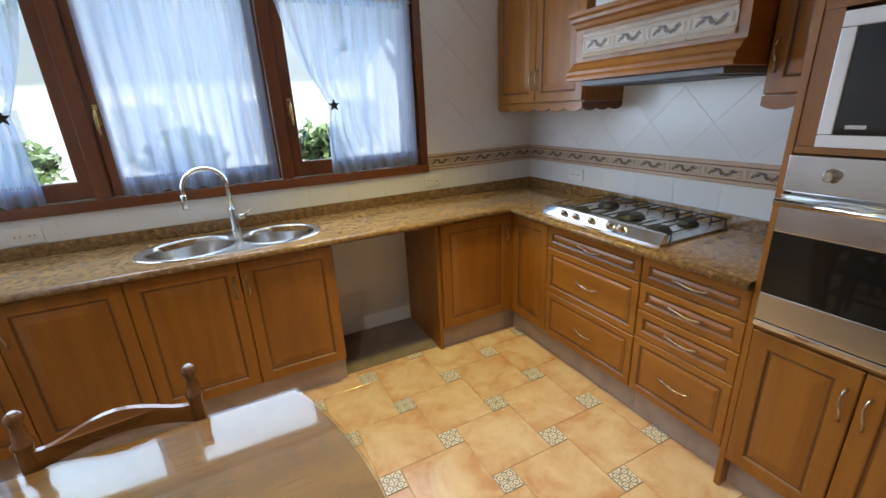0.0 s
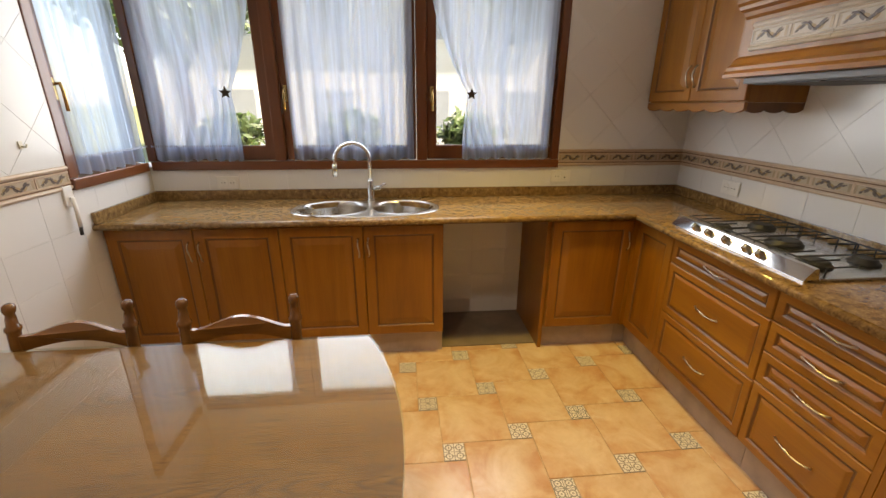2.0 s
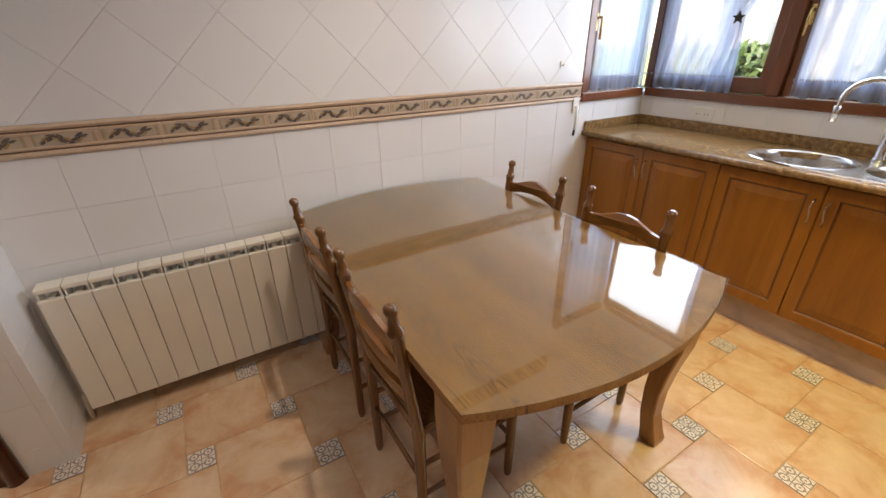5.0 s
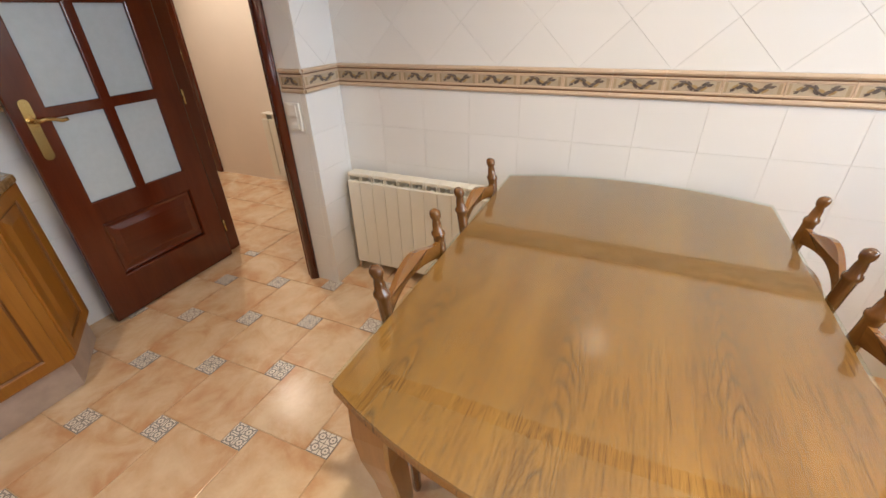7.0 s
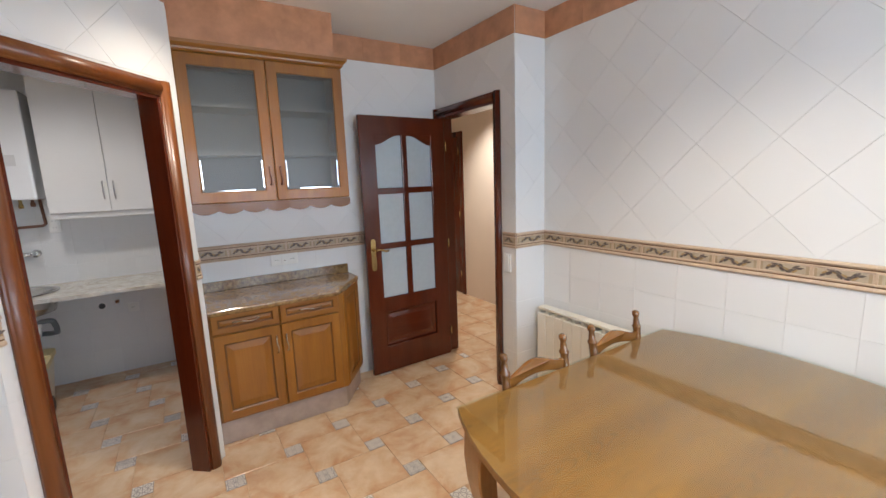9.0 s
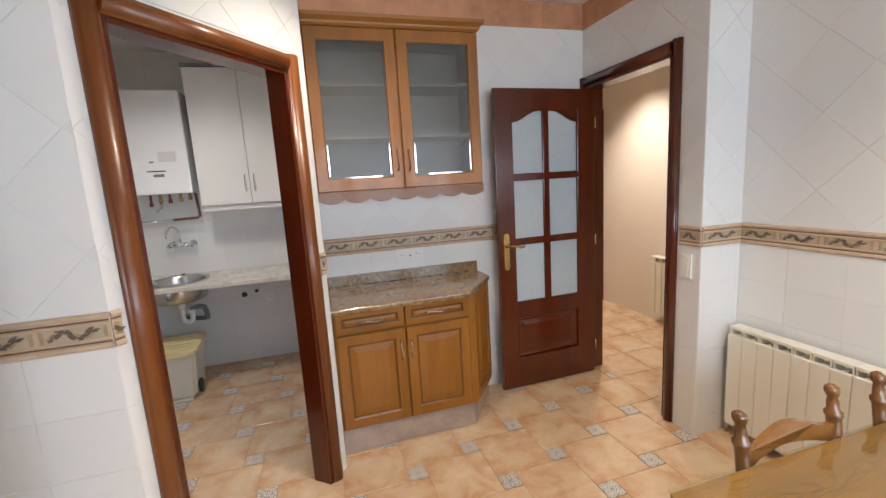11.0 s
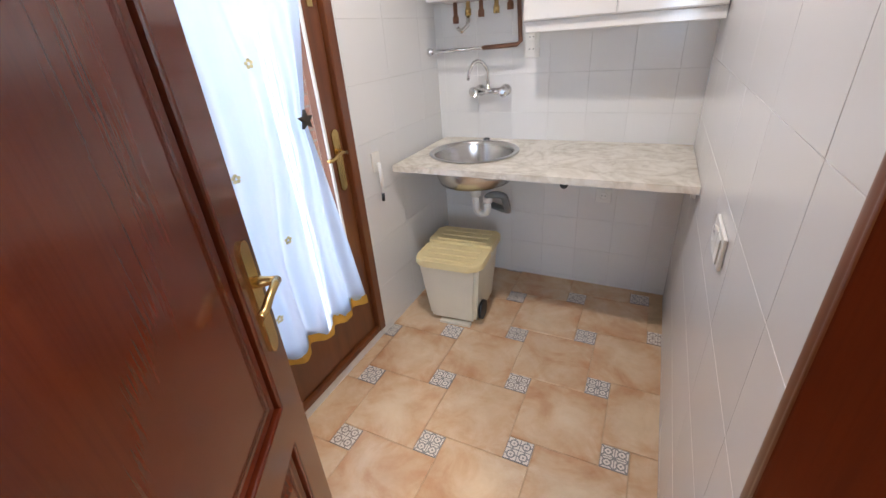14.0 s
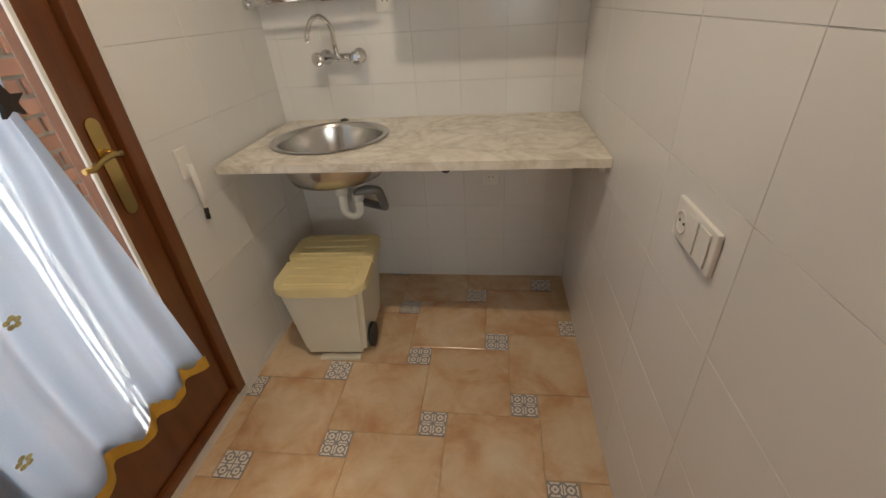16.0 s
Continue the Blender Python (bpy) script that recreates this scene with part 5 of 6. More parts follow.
# ---- radiator ----
rad = thing("radiator", (WEST + 0.075, -0.31, 0), "cream sectional aluminium radiator under the border", "radiator")
bm0 = None
for k in range(13):
    y = -0.525 + k * 0.081
    bm = bmesh.new()
    add_box(bm, 0.02, 0.045, y - 0.0395, y + 0.0395, 0.085, 0.618, 0.004)
    add_box(bm, -0.03, 0.02, y - 0.012, y + 0.012, 0.10, 0.62, 0.003)
    add_box(bm, -0.04, 0.034, y - 0.0395, y + 0.0395, 0.646, 0.664, 0.004)
    for s in (-1, 1):
        add_box(bm, -0.035, 0.03, y + s * 0.034 - 0.003, y + s * 0.034 + 0.003, 0.600, 0.646)
    part("section", bm, CREAM_ENAMEL, rad)
bm = bmesh.new()
for z in (0.13, 0.57):
    tube(bm, [(-0.005, -0.56, z), (-0.005, 0.48, z)], 0.018, 10)
part("header_pipe", bm, CREAM_ENAMEL, rad)
bm = tube(bmesh.new(), [(-0.005, -0.575, 0.13), (-0.005, -0.585, 0.13), (-0.01, -0.59, 0.0)], 0.009, 8)
part("feed_pipe", bm, CREAM_ENAMEL, rad)
bm = bmesh.new()
for y in (-0.4, 0.35):
    tube(bm, [(-0.0, y, 0.57), (-0.073, y, 0.57)], 0.006, 6)
part("wall_bracket", bm, CREAM_ENAMEL, rad)

# ---- curtains ----


def curtain(name, m, x0, x1, z0, z1, label, material, tie=None, folds=9, depth=0.016, hem=None, seed=0):
    """Gathered voile. tie: (side, x, z): the edge on that side is drawn in to x at height z."""
    c = thing(name, m, label, "curtain", "window curtains" if hem is None else "")
    rnd = random.Random(seed)
    ph = [rnd.uniform(0, 6.28) for _ in range(6)]
    nx, nz = 96, 36
    bm = bmesh.new()
    rows = []
    for j in range(nz + 1):
        v = j / nz
        z = z1 + (z0 - z1) * v
        a, b = x0, x1
        if tie:
            s, xt, zt = tie
            if z >= zt:
                u = (z1 - z) / (z1 - zt)
                k = u ** 1.5
            else:
                u = (zt - z) / (zt - z0)
                k = 1 - (0.12 * min(1, u * 1.6) ** 0.8 if hem is None else 0.9 * u ** 0.9)
            if s == "r":
                b = x1 + (xt - x1) * k
            else:
                a = x0 + (xt - x0) * k
        row = []
        for i in range(nx + 1):
            u = i / nx
            w = u
            if tie:
                # crowd the cloth towards the tied edge near the tie
                near = math.exp(-((z - tie[2]) / 0.28) ** 2)
                w = (1 - (1 - u) ** (1 + 0.9 * near)) if tie[0] == "r" else u ** (1 + 0.9 * near)
            x = a + (b - a) * w
            wave = math.sin(folds * 2 * math.pi * u + ph[0] + 0.5 * math.sin(3 * v + ph[1])) + 0.45 * math.sin(folds * 4.6 * u + ph[2] + v) + 0.3 * math.sin(folds * 13 * u + ph[3])
            y = -0.014 + depth * wave * (0.35 + 0.65 * v) * 0.6
            drop = 0.006 * math.sin(folds * 2 * math.pi * u + ph[0]) + 0.004 * math.sin(9 * u + ph[4]) if j == nz else 0
            row.append(bm.verts.new((x, y, z + drop)))
        rows.append(row)
    for p, q in zip(rows, rows[1:]):
        for i in range(nx):
            bm.faces.new((p[i], q[i], q[i + 1], p[i + 1])).smooth = True
    part("cloth", bm, material, c)
    if hem is None:
        bm = bmesh.new()
        tube(bm, [(x0 - 0.01, -0.012, z1 - 0.015), (x1 + 0.01, -0.012, z1 - 0.015)], 0.005, 8)
        part("rod", bm, WHITE_PLASTIC, c)
        bm = bmesh.new()
        n = 90
        prev = None
        for i in range(n + 1):
            x = x0 + (x1 - x0) * i / n
            y = -0.018 + 0.010 * math.sin(i * 1.35 + ph[5]) + 0.004 * math.sin(i * 0.6)
            cur = [bm.verts.new((x, y * f, z1 + dz)) for f, dz in ((1.0, -0.055), (0.7, -0.02), (1.1, 0.035))]
            if prev:
                for k in (0, 1):
                    bm.faces.new((prev[k], cur[k], cur[k + 1], prev[k + 1])).smooth = True
            prev = cur
        part("gathered_heading", bm, material, c, "ruffled heading")
        bm = bmesh.new()
        n = 26
        for i in range(n):
            x = x0 + (x1 - x0) * (i + 0.5) / n
            if tie and not ((tie[0] == "r" and x < tie[1]) or (tie[0] == "l" and x > tie[1])):
                continue
            for s in (-1, 1):
                add_box(bm, x + s * 0.006 - 0.003, x + s * 0.006 + 0.003, -0.040, -0.0395, z0 + 0.085, z0 + 0.098)
        part("embroidery", bm, EMBROIDERY, c, "small embroidered motifs above the hem")
    if tie:
        s, xt, zt = tie
        bm = bmesh.new()
        sx = xt + (-0.02 if s == "r" else 0.02)
        ring = []
        for k in range(10):
            r = 0.036 if k % 2 == 0 else 0.016
            a = math.pi / 2 + 2 * math.pi * k / 10
            ring.append((sx + r * math.cos(a), zt + r * math.sin(a)))
        upright_slab(bm, ring, -0.052, -0.040)
        part("tie_star", bm, STAR, c, "dark felt star tie")
    return c


EMBROIDERY = plain("grey_embroidery", (0.35, 0.38, 0.46), 0.9, 0, 0.1, 30)
CURT = "sheer white voile curtain tied with a dark star"
MW1 = pose(0, NORTH + 0.012, 0)
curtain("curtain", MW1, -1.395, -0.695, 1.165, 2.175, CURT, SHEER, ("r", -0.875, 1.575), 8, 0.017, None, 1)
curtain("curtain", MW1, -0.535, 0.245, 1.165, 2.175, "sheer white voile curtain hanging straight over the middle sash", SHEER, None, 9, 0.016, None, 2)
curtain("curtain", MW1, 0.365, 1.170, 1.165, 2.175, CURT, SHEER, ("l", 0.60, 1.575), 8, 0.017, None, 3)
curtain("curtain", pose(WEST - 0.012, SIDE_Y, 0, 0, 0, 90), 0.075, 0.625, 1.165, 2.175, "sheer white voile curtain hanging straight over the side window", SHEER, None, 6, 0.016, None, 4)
MG = pose(U_EAST - 0.005, UD1, 0.05, 0, 0, -90)
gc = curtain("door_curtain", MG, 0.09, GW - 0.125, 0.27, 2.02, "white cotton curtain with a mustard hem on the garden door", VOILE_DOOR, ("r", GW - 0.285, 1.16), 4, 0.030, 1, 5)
src = [o for o in gc.children if o.name.startswith("cloth")][0]
bm = bmesh.new()
bm.from_mesh(src.data)
bottom = sorted((v for v in bm.verts if any(len(e.link_faces) == 1 for e in v.link_edges) and v.co.z < 0.30), key=lambda v: v.co.x)
pts = [v.co.copy() for v in bottom]
bm.free()
bm = bmesh.new()
prev = None
for k, p in enumerate(pts):
    up = 0.030 + 0.012 * math.sin(k * 0.23) + 0.006 * math.sin(k * 0.61)
    cur = [bm.verts.new((p.x, p.y - 0.003, p.z - 0.012)), bm.verts.new((p.x, p.y - 0.003, p.z + up))]
    if prev and (cur[0].co - prev[0].co).length < 0.08:
        bm.faces.new((prev[0], cur[0], cur[1], prev[1])).smooth = True
    prev = cur
part("hem", bm, HEM, gc, "mustard yellow hem")
FLOWER = plain("yellow_green_stitching", (0.60, 0.58, 0.34), 0.9, 0, 0.3, 60)
for fx, fz in ((0.17, 0.52), (0.30, 0.78), (0.17, 1.05), (0.33, 1.36), (0.20, 1.62)):
    bm = bmesh.new()
    for k in range(5):
        a = 2 * math.pi * k / 5 + fx * 9
        ring = [(fx + 0.010 * math.cos(a) + 0.008 * math.cos(b), fz + 0.010 * math.sin(a) + 0.006 * math.sin(b)) for b in (2 * math.pi * q / 7 for q in range(7))]
        upright_slab(bm, ring, -0.0465 - 0.0006 * k, -0.0460 - 0.0006 * k)
    part("flower_motif", bm, FLOWER, gc, "small embroidered flower")

# ---- sockets and switches ----


def plate(m, cells, label, upright=False, c=0.056):
    """A wall plate; cells: 's' socket, 'w' switch, 'b' blank with a dot. The frame's -y looks into the room, its origin is the plate's centre."""
    n = len(cells)
    w, h = (c * n + 0.026, 0.082) if not upright else (0.082, c * n + 0.026)
    sw = "w" in cells and "s" not in cells
    t = thing("switch_plate" if sw else "wall_socket", m, label, "switch" if sw else "socket")
    part("frame", box(-w / 2, w / 2, -0.010, 0, -h / 2, h / 2, 0.004), WHITE_PLASTIC, t)
    for k, kind in enumerate(cells):
        o = (k - (n - 1) / 2) * c
        cx, cz = (o, 0) if not upright else (0, -o)
        if kind == "s":
            bm = lathe(bmesh.new(), [(0.023, 0), (0.023, -0.003), (0.020, -0.003), (0.019, 0.0005), (0.002, 0.0015)], 20, (cx, -0.0105, cz), "Y")
            bmesh.ops.recalc_face_normals(bm, faces=bm.faces[:])
            part("socket_face", bm, WHITE_PLASTIC, t)
            for s in (-1, 1):
                b = lathe(bmesh.new(), [(0.0032, 0), (0.0030, -0.0012)], 8, (cx + s * 0.0095, -0.0108, cz), "Y")
                bmesh.ops.recalc_face_normals(b, faces=b.faces[:])
                part("pin_hole", b, BLACK, t)
        elif kind == "w":
            part("rocker", box(cx - c * 0.45, cx + c * 0.45, -0.015, -0.0105, cz - 0.033, cz + 0.033, 0.003), WHITE_PLASTIC, t)
        else:
            part("outlet", box(cx - 0.025, cx + 0.025, -0.013, -0.0105, cz - 0.030, cz + 0.030, 0.003), WHITE_PLASTIC, t)
            b = lathe(bmesh.new(), [(0.006, 0), (0.006, -0.002)], 10, (cx, -0.0133, cz - 0.008), "Y")
            bmesh.ops.recalc_face_normals(b, faces=b.faces[:])
            part("coax_hole", b, STEEL, t)
    return t


WALLT = 0.003
plate(pose(-0.975, NORTH - WALLT, 1.022), "ss", "white double socket on the tiles under the window")
plate(pose(1.268, NORTH - WALLT, 1.043), "sb", "white double socket on the tiles beside the window")
plate(pose(EAST - WALLT, 2.18, 1.045, 0, 0, -90), "ss", "white double socket on the tiles beside the hob")
plate(pose(0.225, SOUTH + WALLT, 1.075, 0, 0, 180), "sbs", "white triple socket plate above the sideboard")
plate(pose(DOOR_WALL + WALLT, -1.015, 1.00, 0, 0, 90), "ww", "white double switch on the pier beside the hall door", True)
plate(pose(U_WEST + WALLT, -2.085, 0.945, 0, 0, 90), "sww", "white socket with two switches on the utility wall", False, 0.046)
plate(pose(1.735, U_SOUTH + WALLT, 1.375, 0, 0, 180), "ss", "white sockets one above the other over the utility tap", True)
stub = thing("waste_pipe", (1.525, U_SOUTH + WALLT, 0.635), "open black waste pipe end in the utility wall", "pipe")
bm = bmesh.new()
tube(bm, [(0, -0.02, 0), (0, 0.022, 0)], 0.024, 20)
part("spout", bm, BLACK, stub)
bm = bmesh.new()
tube(bm, [(0, -0.004, 0), (0, 0.008, 0)], 0.032, 20)
part("collar", bm, WHITE_PLASTIC, stub, "white plastic collar")
plate(pose(1.307, U_SOUTH + WALLT, 0.585, 0, 0, 180), "s", "white single socket below the marble shelf")

# hook and cream bell-push on the table wall, gas lighter by the garden door
hook = thing("wall_hook", pose(WEST + WALLT, 1.82, 1.335, 0, 0, 90), "small cream hook on the tiled wall", "hook")
part("base", box(-0.010, 0.010, -0.005, 0, -0.012, 0.022, 0.003), CREAM_PLASTIC, hook)
part("peg", tube(bmesh.new(), [(0, -0.004, 0.0), (0, -0.022, -0.004), (0, -0.028, 0.008)], 0.004, 8), CREAM_PLASTIC, hook)


def hung_lighter(m, label):
    t = thing("gas_lighter", m, label, "lighter")
    part("wall_plate", box(-0.028, 0.028, -0.012, 0, -0.02, 0.075, 0.004), WHITE_PLASTIC, t)
    bm = bmesh.new()
    tube(bm, [(0.0, -0.022, 0.02), (-0.004, -0.028, -0.05), (-0.012, -0.030, -0.125)], 0.010, 10, 0, [0.9, 1.0, 0.9])
    tube(bm, [(0, -0.010, 0.015), (0.0, -0.022, 0.02)], 0.006, 8)
    part("grip", bm, WHITE_PLASTIC, t)
    part("tip", tube(bmesh.new(), [(-0.012, -0.030, -0.126), (-0.018, -0.031, -0.165)], 0.008, 10), BLACK, t, "black plastic tip")
    return t


hung_lighter(pose(U_EAST - WALLT, -2.575, 0.905, 0, 0, -90), "white gas lighter with a black tip hanging on the wall")
hung_lighter(pose(WEST + WALLT, 1.985, 1.06, 0, 0, 90), "white gas lighter hanging on the tiles by the worktop")

# ---- utility room ----
shelf = thing("marble_shelf", (1.6, -3.0, 0.852), "white grey-veined marble worktop over an open bay", "worktop")
SC = (1.955, -3.015, 0.225)
bm = bmesh.new()
outl = [(U_WEST + 0.004, U_SOUTH + 0.004), (2.262, U_SOUTH + 0.004), (2.262, -2.68), (U_WEST + 0.004, -2.68)]
rings = [ring_fill(bm, SC[0] - 1.6, SC[1] + 3.0, SC[2], SC[2], [(x - 1.6, y + 3.0) for x, y in outl], zz) for zz in (0.0, 0.03)]
for q in (0, 1):
    a, b = rings[0][q], rings[1][q]
    for k in range(len(a)):
        bm.faces.new((a[k], a[(k + 1) % len(a)], b[(k + 1) % len(a)], b[k]))
bmesh.ops.recalc_face_normals(bm, faces=bm.faces[:])
part("slab", bm, MARBLE, shelf)
part("wall_cleat", box(-0.67, -0.655, -0.30, 0.28, -0.03, -0.001), WHITE_PLASTIC, shelf)

usink = thing("utility_sink", (SC[0], SC[1], 0.882), "round stainless steel sink set in the marble", "sink")
bm = bmesh.new()
bowl(bm, 0, 0, 0.215, 0.215, 0.003, 0.165, 0.024, 36)
part("bowl", bm, STEEL, usink)
bm = lathe(bmesh.new(), [(0.216, -0.004), (0.213, -0.10), (0.195, -0.155), (0.14, -0.174), (0.05, -0.178)], 36)
bmesh.ops.delete(bm, geom=[f for f in bm.faces if len(f.verts) > 4 and f.calc_center_median().z > -0.05], context="FACES_ONLY")
bmesh.ops.recalc_face_normals(bm, faces=bm.faces[:])
part("bowl_outside", bm, STEEL, usink)
part("plug_chain_stub", lathe(bmesh.new(), [(0.02, 0), (0.018, 0.01), (0.008, 0.014)], 12, (0.02, -0.245, 0.001)), BLACK, usink)
bm = lathe(bmesh.new(), [(0.009, 0), (0.009, -0.004)], 10, (0.02, -0.21, -0.035), "Y")
part("overflow", bm, BLACK, usink)
trap = thing("sink_trap", (SC[0], SC[1], 0.45), "white plastic sink trap with a grey waste hose", "pipe")
bm = bmesh.new()
lathe(bm, [(0.028, 0.18), (0.028, 0.248)], 14, (0, 0, 0))
tube(bm, [(0, 0, 0.19), (0, 0, 0.11)] + [(-0.035 + 0.035 * math.cos(a), 0, 0.11 - 0.035 * math.sin(a)) for a in (math.pi * k / 8 for k in range(1, 9))] + [(-0.07, 0, 0.17)], 0.019, 12)
lathe(bm, [(0.026, 0.15), (0.026, 0.18)], 12, (-0.07, 0, 0))
part("trap", bm, WHITE_PLASTIC, trap)
bm = bmesh.new()
pts = [(-0.07, 0, 0.175)] + [(-0.115 + 0.045 * math.cos(a), -0.03 * k / 10, 0.175 - 0.045 * math.sin(-a) * 0.4) for k, a in enumerate(math.pi * j / 10 for j in range(1, 11))] + [(-0.165, -0.05, 0.12), (-0.155, -0.10, 0.07), (-0.10, -0.16, 0.05), (0.02, -0.22, 0.05), (0.05, -0.295, 0.05)]
tube(bm, pts, 0.020, 12)
part("waste_hose", bm, GREY_PLASTIC, trap, "dark grey hose")

utap = thing("wall_tap", (1.95, U_SOUTH + WALLT, 1.15), "chrome wall-mounted mixer tap with two knobs", "tap")
bm = bmesh.new()
tube(bm, [(-0.075, 0.045, 0), (0.075, 0.045, 0)], 0.017, 12)
for s in (-1, 1):
    lathe(bm, [(0.032, 0), (0.030, 0.008), (0.016, 0.014), (0.016, 0.045)], 14, (s * 0.075, 0, 0), "Y")
part("body", bm, CHROME, utap)
for s in (-1, 1):
    bm = lathe(bmesh.new(), [(0.014, 0.055), (0.026, 0.062), (0.028, 0.085), (0.022, 0.094), (0.010, 0.097)], 14, (s * 0.085, 0, 0.0), "Y")
    part("knob", bm, CHROME, utap)
bm = tube(bmesh.new(), [(0.01, 0.05, 0.0), (0.012, 0.055, 0.08)] + [(0.035 - 0.025 * math.cos(a) + 0.02 * k / 8, 0.055 + 0.10 * (k / 8), 0.10 + 0.06 * math.sin(a)) for k, a in enumerate(math.pi * j / 8 for j in range(9))] + [(0.085, 0.158, 0.07)], 0.0095, 10)
part("spout", bm, CHROME, utap)

boiler = thing("boiler", (1.965, -3.165, 1.585), "white wall-hung gas boiler with a label strip", "boiler")
part("case", box(-0.22, 0.22, -0.15, 0.145, 0, 0.795, 0.014), WHITE_ENAMEL, boiler)
part("label_panel", box(-0.14, -0.015, 0.146, 0.148, 0.25, 0.33), plain("faded_grey_label", (0.58, 0.57, 0.55), 0.6), boiler, "faded grey label")
bm = box(-0.055, 0.075, 0.1455, 0.1475, 0.175, 0.185)
part("vent_slot", bm, BLACK, boiler)
part("display", box(-0.04, 0.035, 0.146, 0.1485, 0.135, 0.158, 0.001), GREY_PLASTIC, boiler)
part("emblem", box(0.02, 0.05, 0.146, 0.148, 0.245, 0.258), GREY_PLASTIC, boiler)
pipes = thing("boiler_pipes", (1.965, -3.2, 1.33), "copper and brass pipework under the boiler", "pipe")
for k, (x, dz) in enumerate(((0.14, 0.16), (0.07, 0.19), (0.0, 0.18), (-0.08, 0.19), (-0.15, 0.2))):
    bm = lathe(bmesh.new(), [(0.016, dz), (0.016, dz + 0.03), (0.011, dz + 0.035), (0.011, 0.254)], 10, (x, 0, 0))
    part("valve", bm, BRASS if k % 2 else COPPER, pipes)
bm = tube(bmesh.new(), [(0.07, 0, 0.20), (0.07, 0.01, 0.15), (0.10, 0.03, 0.12), (0.12, 0.03, 0.14)], 0.010, 8)
part("filling_loop", bm, CHROME, pipes)
bm = tube(bmesh.new(), [(-0.19, -0.01, 0.254), (-0.20, -0.01, 0.06), (-0.18, -0.01, 0.045), (0.0, -0.01, 0.04)], 0.011, 8)
part("gas_pipe", bm, COPPER, pipes, "dark painted gas pipe")
bm = tube(bmesh.new(), [(0.0, -0.01, 0.04), (0.30, -0.012, 0.035), (0.32, -0.012, 0.035)], 0.008, 8)
lathe(bm, [(0.017, 0.0), (0.020, 0.025), (0.014, 0.03)], 12, (0.295, -0.012, 0.035), "X")
part("water_pipe", bm, CHROME, pipes, "thin steel pipe with a valve")

wcab = thing("utility_wall_cabinet", (1.31, -3.16, 1.47), "glossy white wall cabinet with two doors and steel bow handles", "cabinet")
part("body", box(-0.384, 0.384, -0.156, 0.14, 0, 1.08, 0.002), WHITE_LACQUER, wcab)
for x0, x1, hx in ((-0.384, -0.001, -0.035), (0.001, 0.384, 0.035)):
    d = part("door", box(x0 + 0.002, x1 - 0.001, 0.142, 0.160, 0.004, 1.076, 0.003), WHITE_LACQUER, wcab)
    bm = tube(bmesh.new(), [(hx, 0.161, 0.10), (hx, 0.178, 0.115), (hx, 0.185, 0.17), (hx, 0.178, 0.225), (hx, 0.161, 0.24)], 0.005, 8)
    part("handle", bm, STEEL, d, "steel bow handle")
part("valance", box(-0.384, 0.384, 0.11, 0.135, -0.045, -0.001, 0.004), WHITE_LACQUER, wcab)
part("cornice", box(-0.390, 0.390, -0.156, 0.175, 1.081, 1.10, 0.004), GREY_PLASTIC, wcab, "thin grey cornice")

bin_ = thing("pedal_bin", pose(1.985, -2.82, 0, 0, 0, 3), "cream plastic pedal bin with two faded yellow lids", "bin")
bm = bmesh.new()
lo, hi = [], []
for sx, sy in ((-1, -1), (1, -1), (1, 1), (-1, 1)):
    lo.append(bm.verts.new((sx * 0.135, sy * 0.165, 0.012))), hi.append(bm.verts.new((sx * 0.172, sy * 0.195, 0.385)))
for k in range(4):
    bm.faces.new((lo[k], lo[(k + 1) % 4], hi[(k + 1) % 4], hi[k]))
bm.faces.new(lo[::-1]), bm.faces.new(hi)
bmesh.ops.bevel(bm, geom=[e for e in bm.edges], offset=0.022, segments=3, affect="EDGES")
part("tub", smooth(bm), CREAM_PLASTIC, bin_)
for o in bin_.children:
    for f in o.data.polygons:
        f.use_smooth = False


def rounded(x0, x1, y0, y1, r0, r1):
    """Outline of a rectangle with rounded corners: radius r0 at y0, r1 at y1."""
    out = []
    for cx, cy, r, a in ((x1 - r1, y1 - r1, r1, 0), (x0 + r1, y1 - r1, r1, 90), (x0 + r0, y0 + r0, r0, 180), (x1 - r0, y0 + r0, r0, 270)):
        out += [(cx + r * math.cos(radians(a + 15 * k)), cy + r * math.sin(radians(a + 15 * k))) for k in range(7)]
    return out


for y0, y1, z, ra, rb in ((0.0, 0.212, 0.0, 0.012, 0.06), (-0.200, -0.004, 0.012, 0.03, 0.012)):
    lid = part("lid", slab(bmesh.new(), rounded(-0.186, 0.186, y0, y1, ra, rb), 0.368 + z, 0.408 + z, 0.011), YELLOW_PLASTIC, bin_, "faded yellow lid")
    for k in range(3):
        yy = y0 + (y1 - y0) * (k + 0.8) / 3.6
        part("rib", slab(bmesh.new(), rounded(-0.145, 0.145, yy - 0.017, yy + 0.017, 0.015, 0.015), 0.407 + z, 0.414 + z, 0.003), YELLOW_PLASTIC, lid)
part("pedal", box(-0.11, 0.07, 0.150, 0.185, 0.0, 0.016, 0.004), CREAM_PLASTIC, bin_)
bm = lathe(bmesh.new(), [(0.055, 0), (0.055, 0.016), (0.045, 0.02)], 18, (-0.168, 0.10, 0.08), "X")
bm.transform(Matrix.Identity(4))
part("side_wheel", bm, BLACK, bin_, "black wheel")
tapstub = thing("stop_tap", (1.41, U_SOUTH + WALLT, 0.668), "small chrome stop tap under the marble", "tap")
part("valve", lathe(bmesh.new(), [(0.012, 0), (0.012, 0.05), (0.018, 0.052), (0.016, 0.07)], 12, (0, 0, 0), "Y"), CHROME, tapstub)

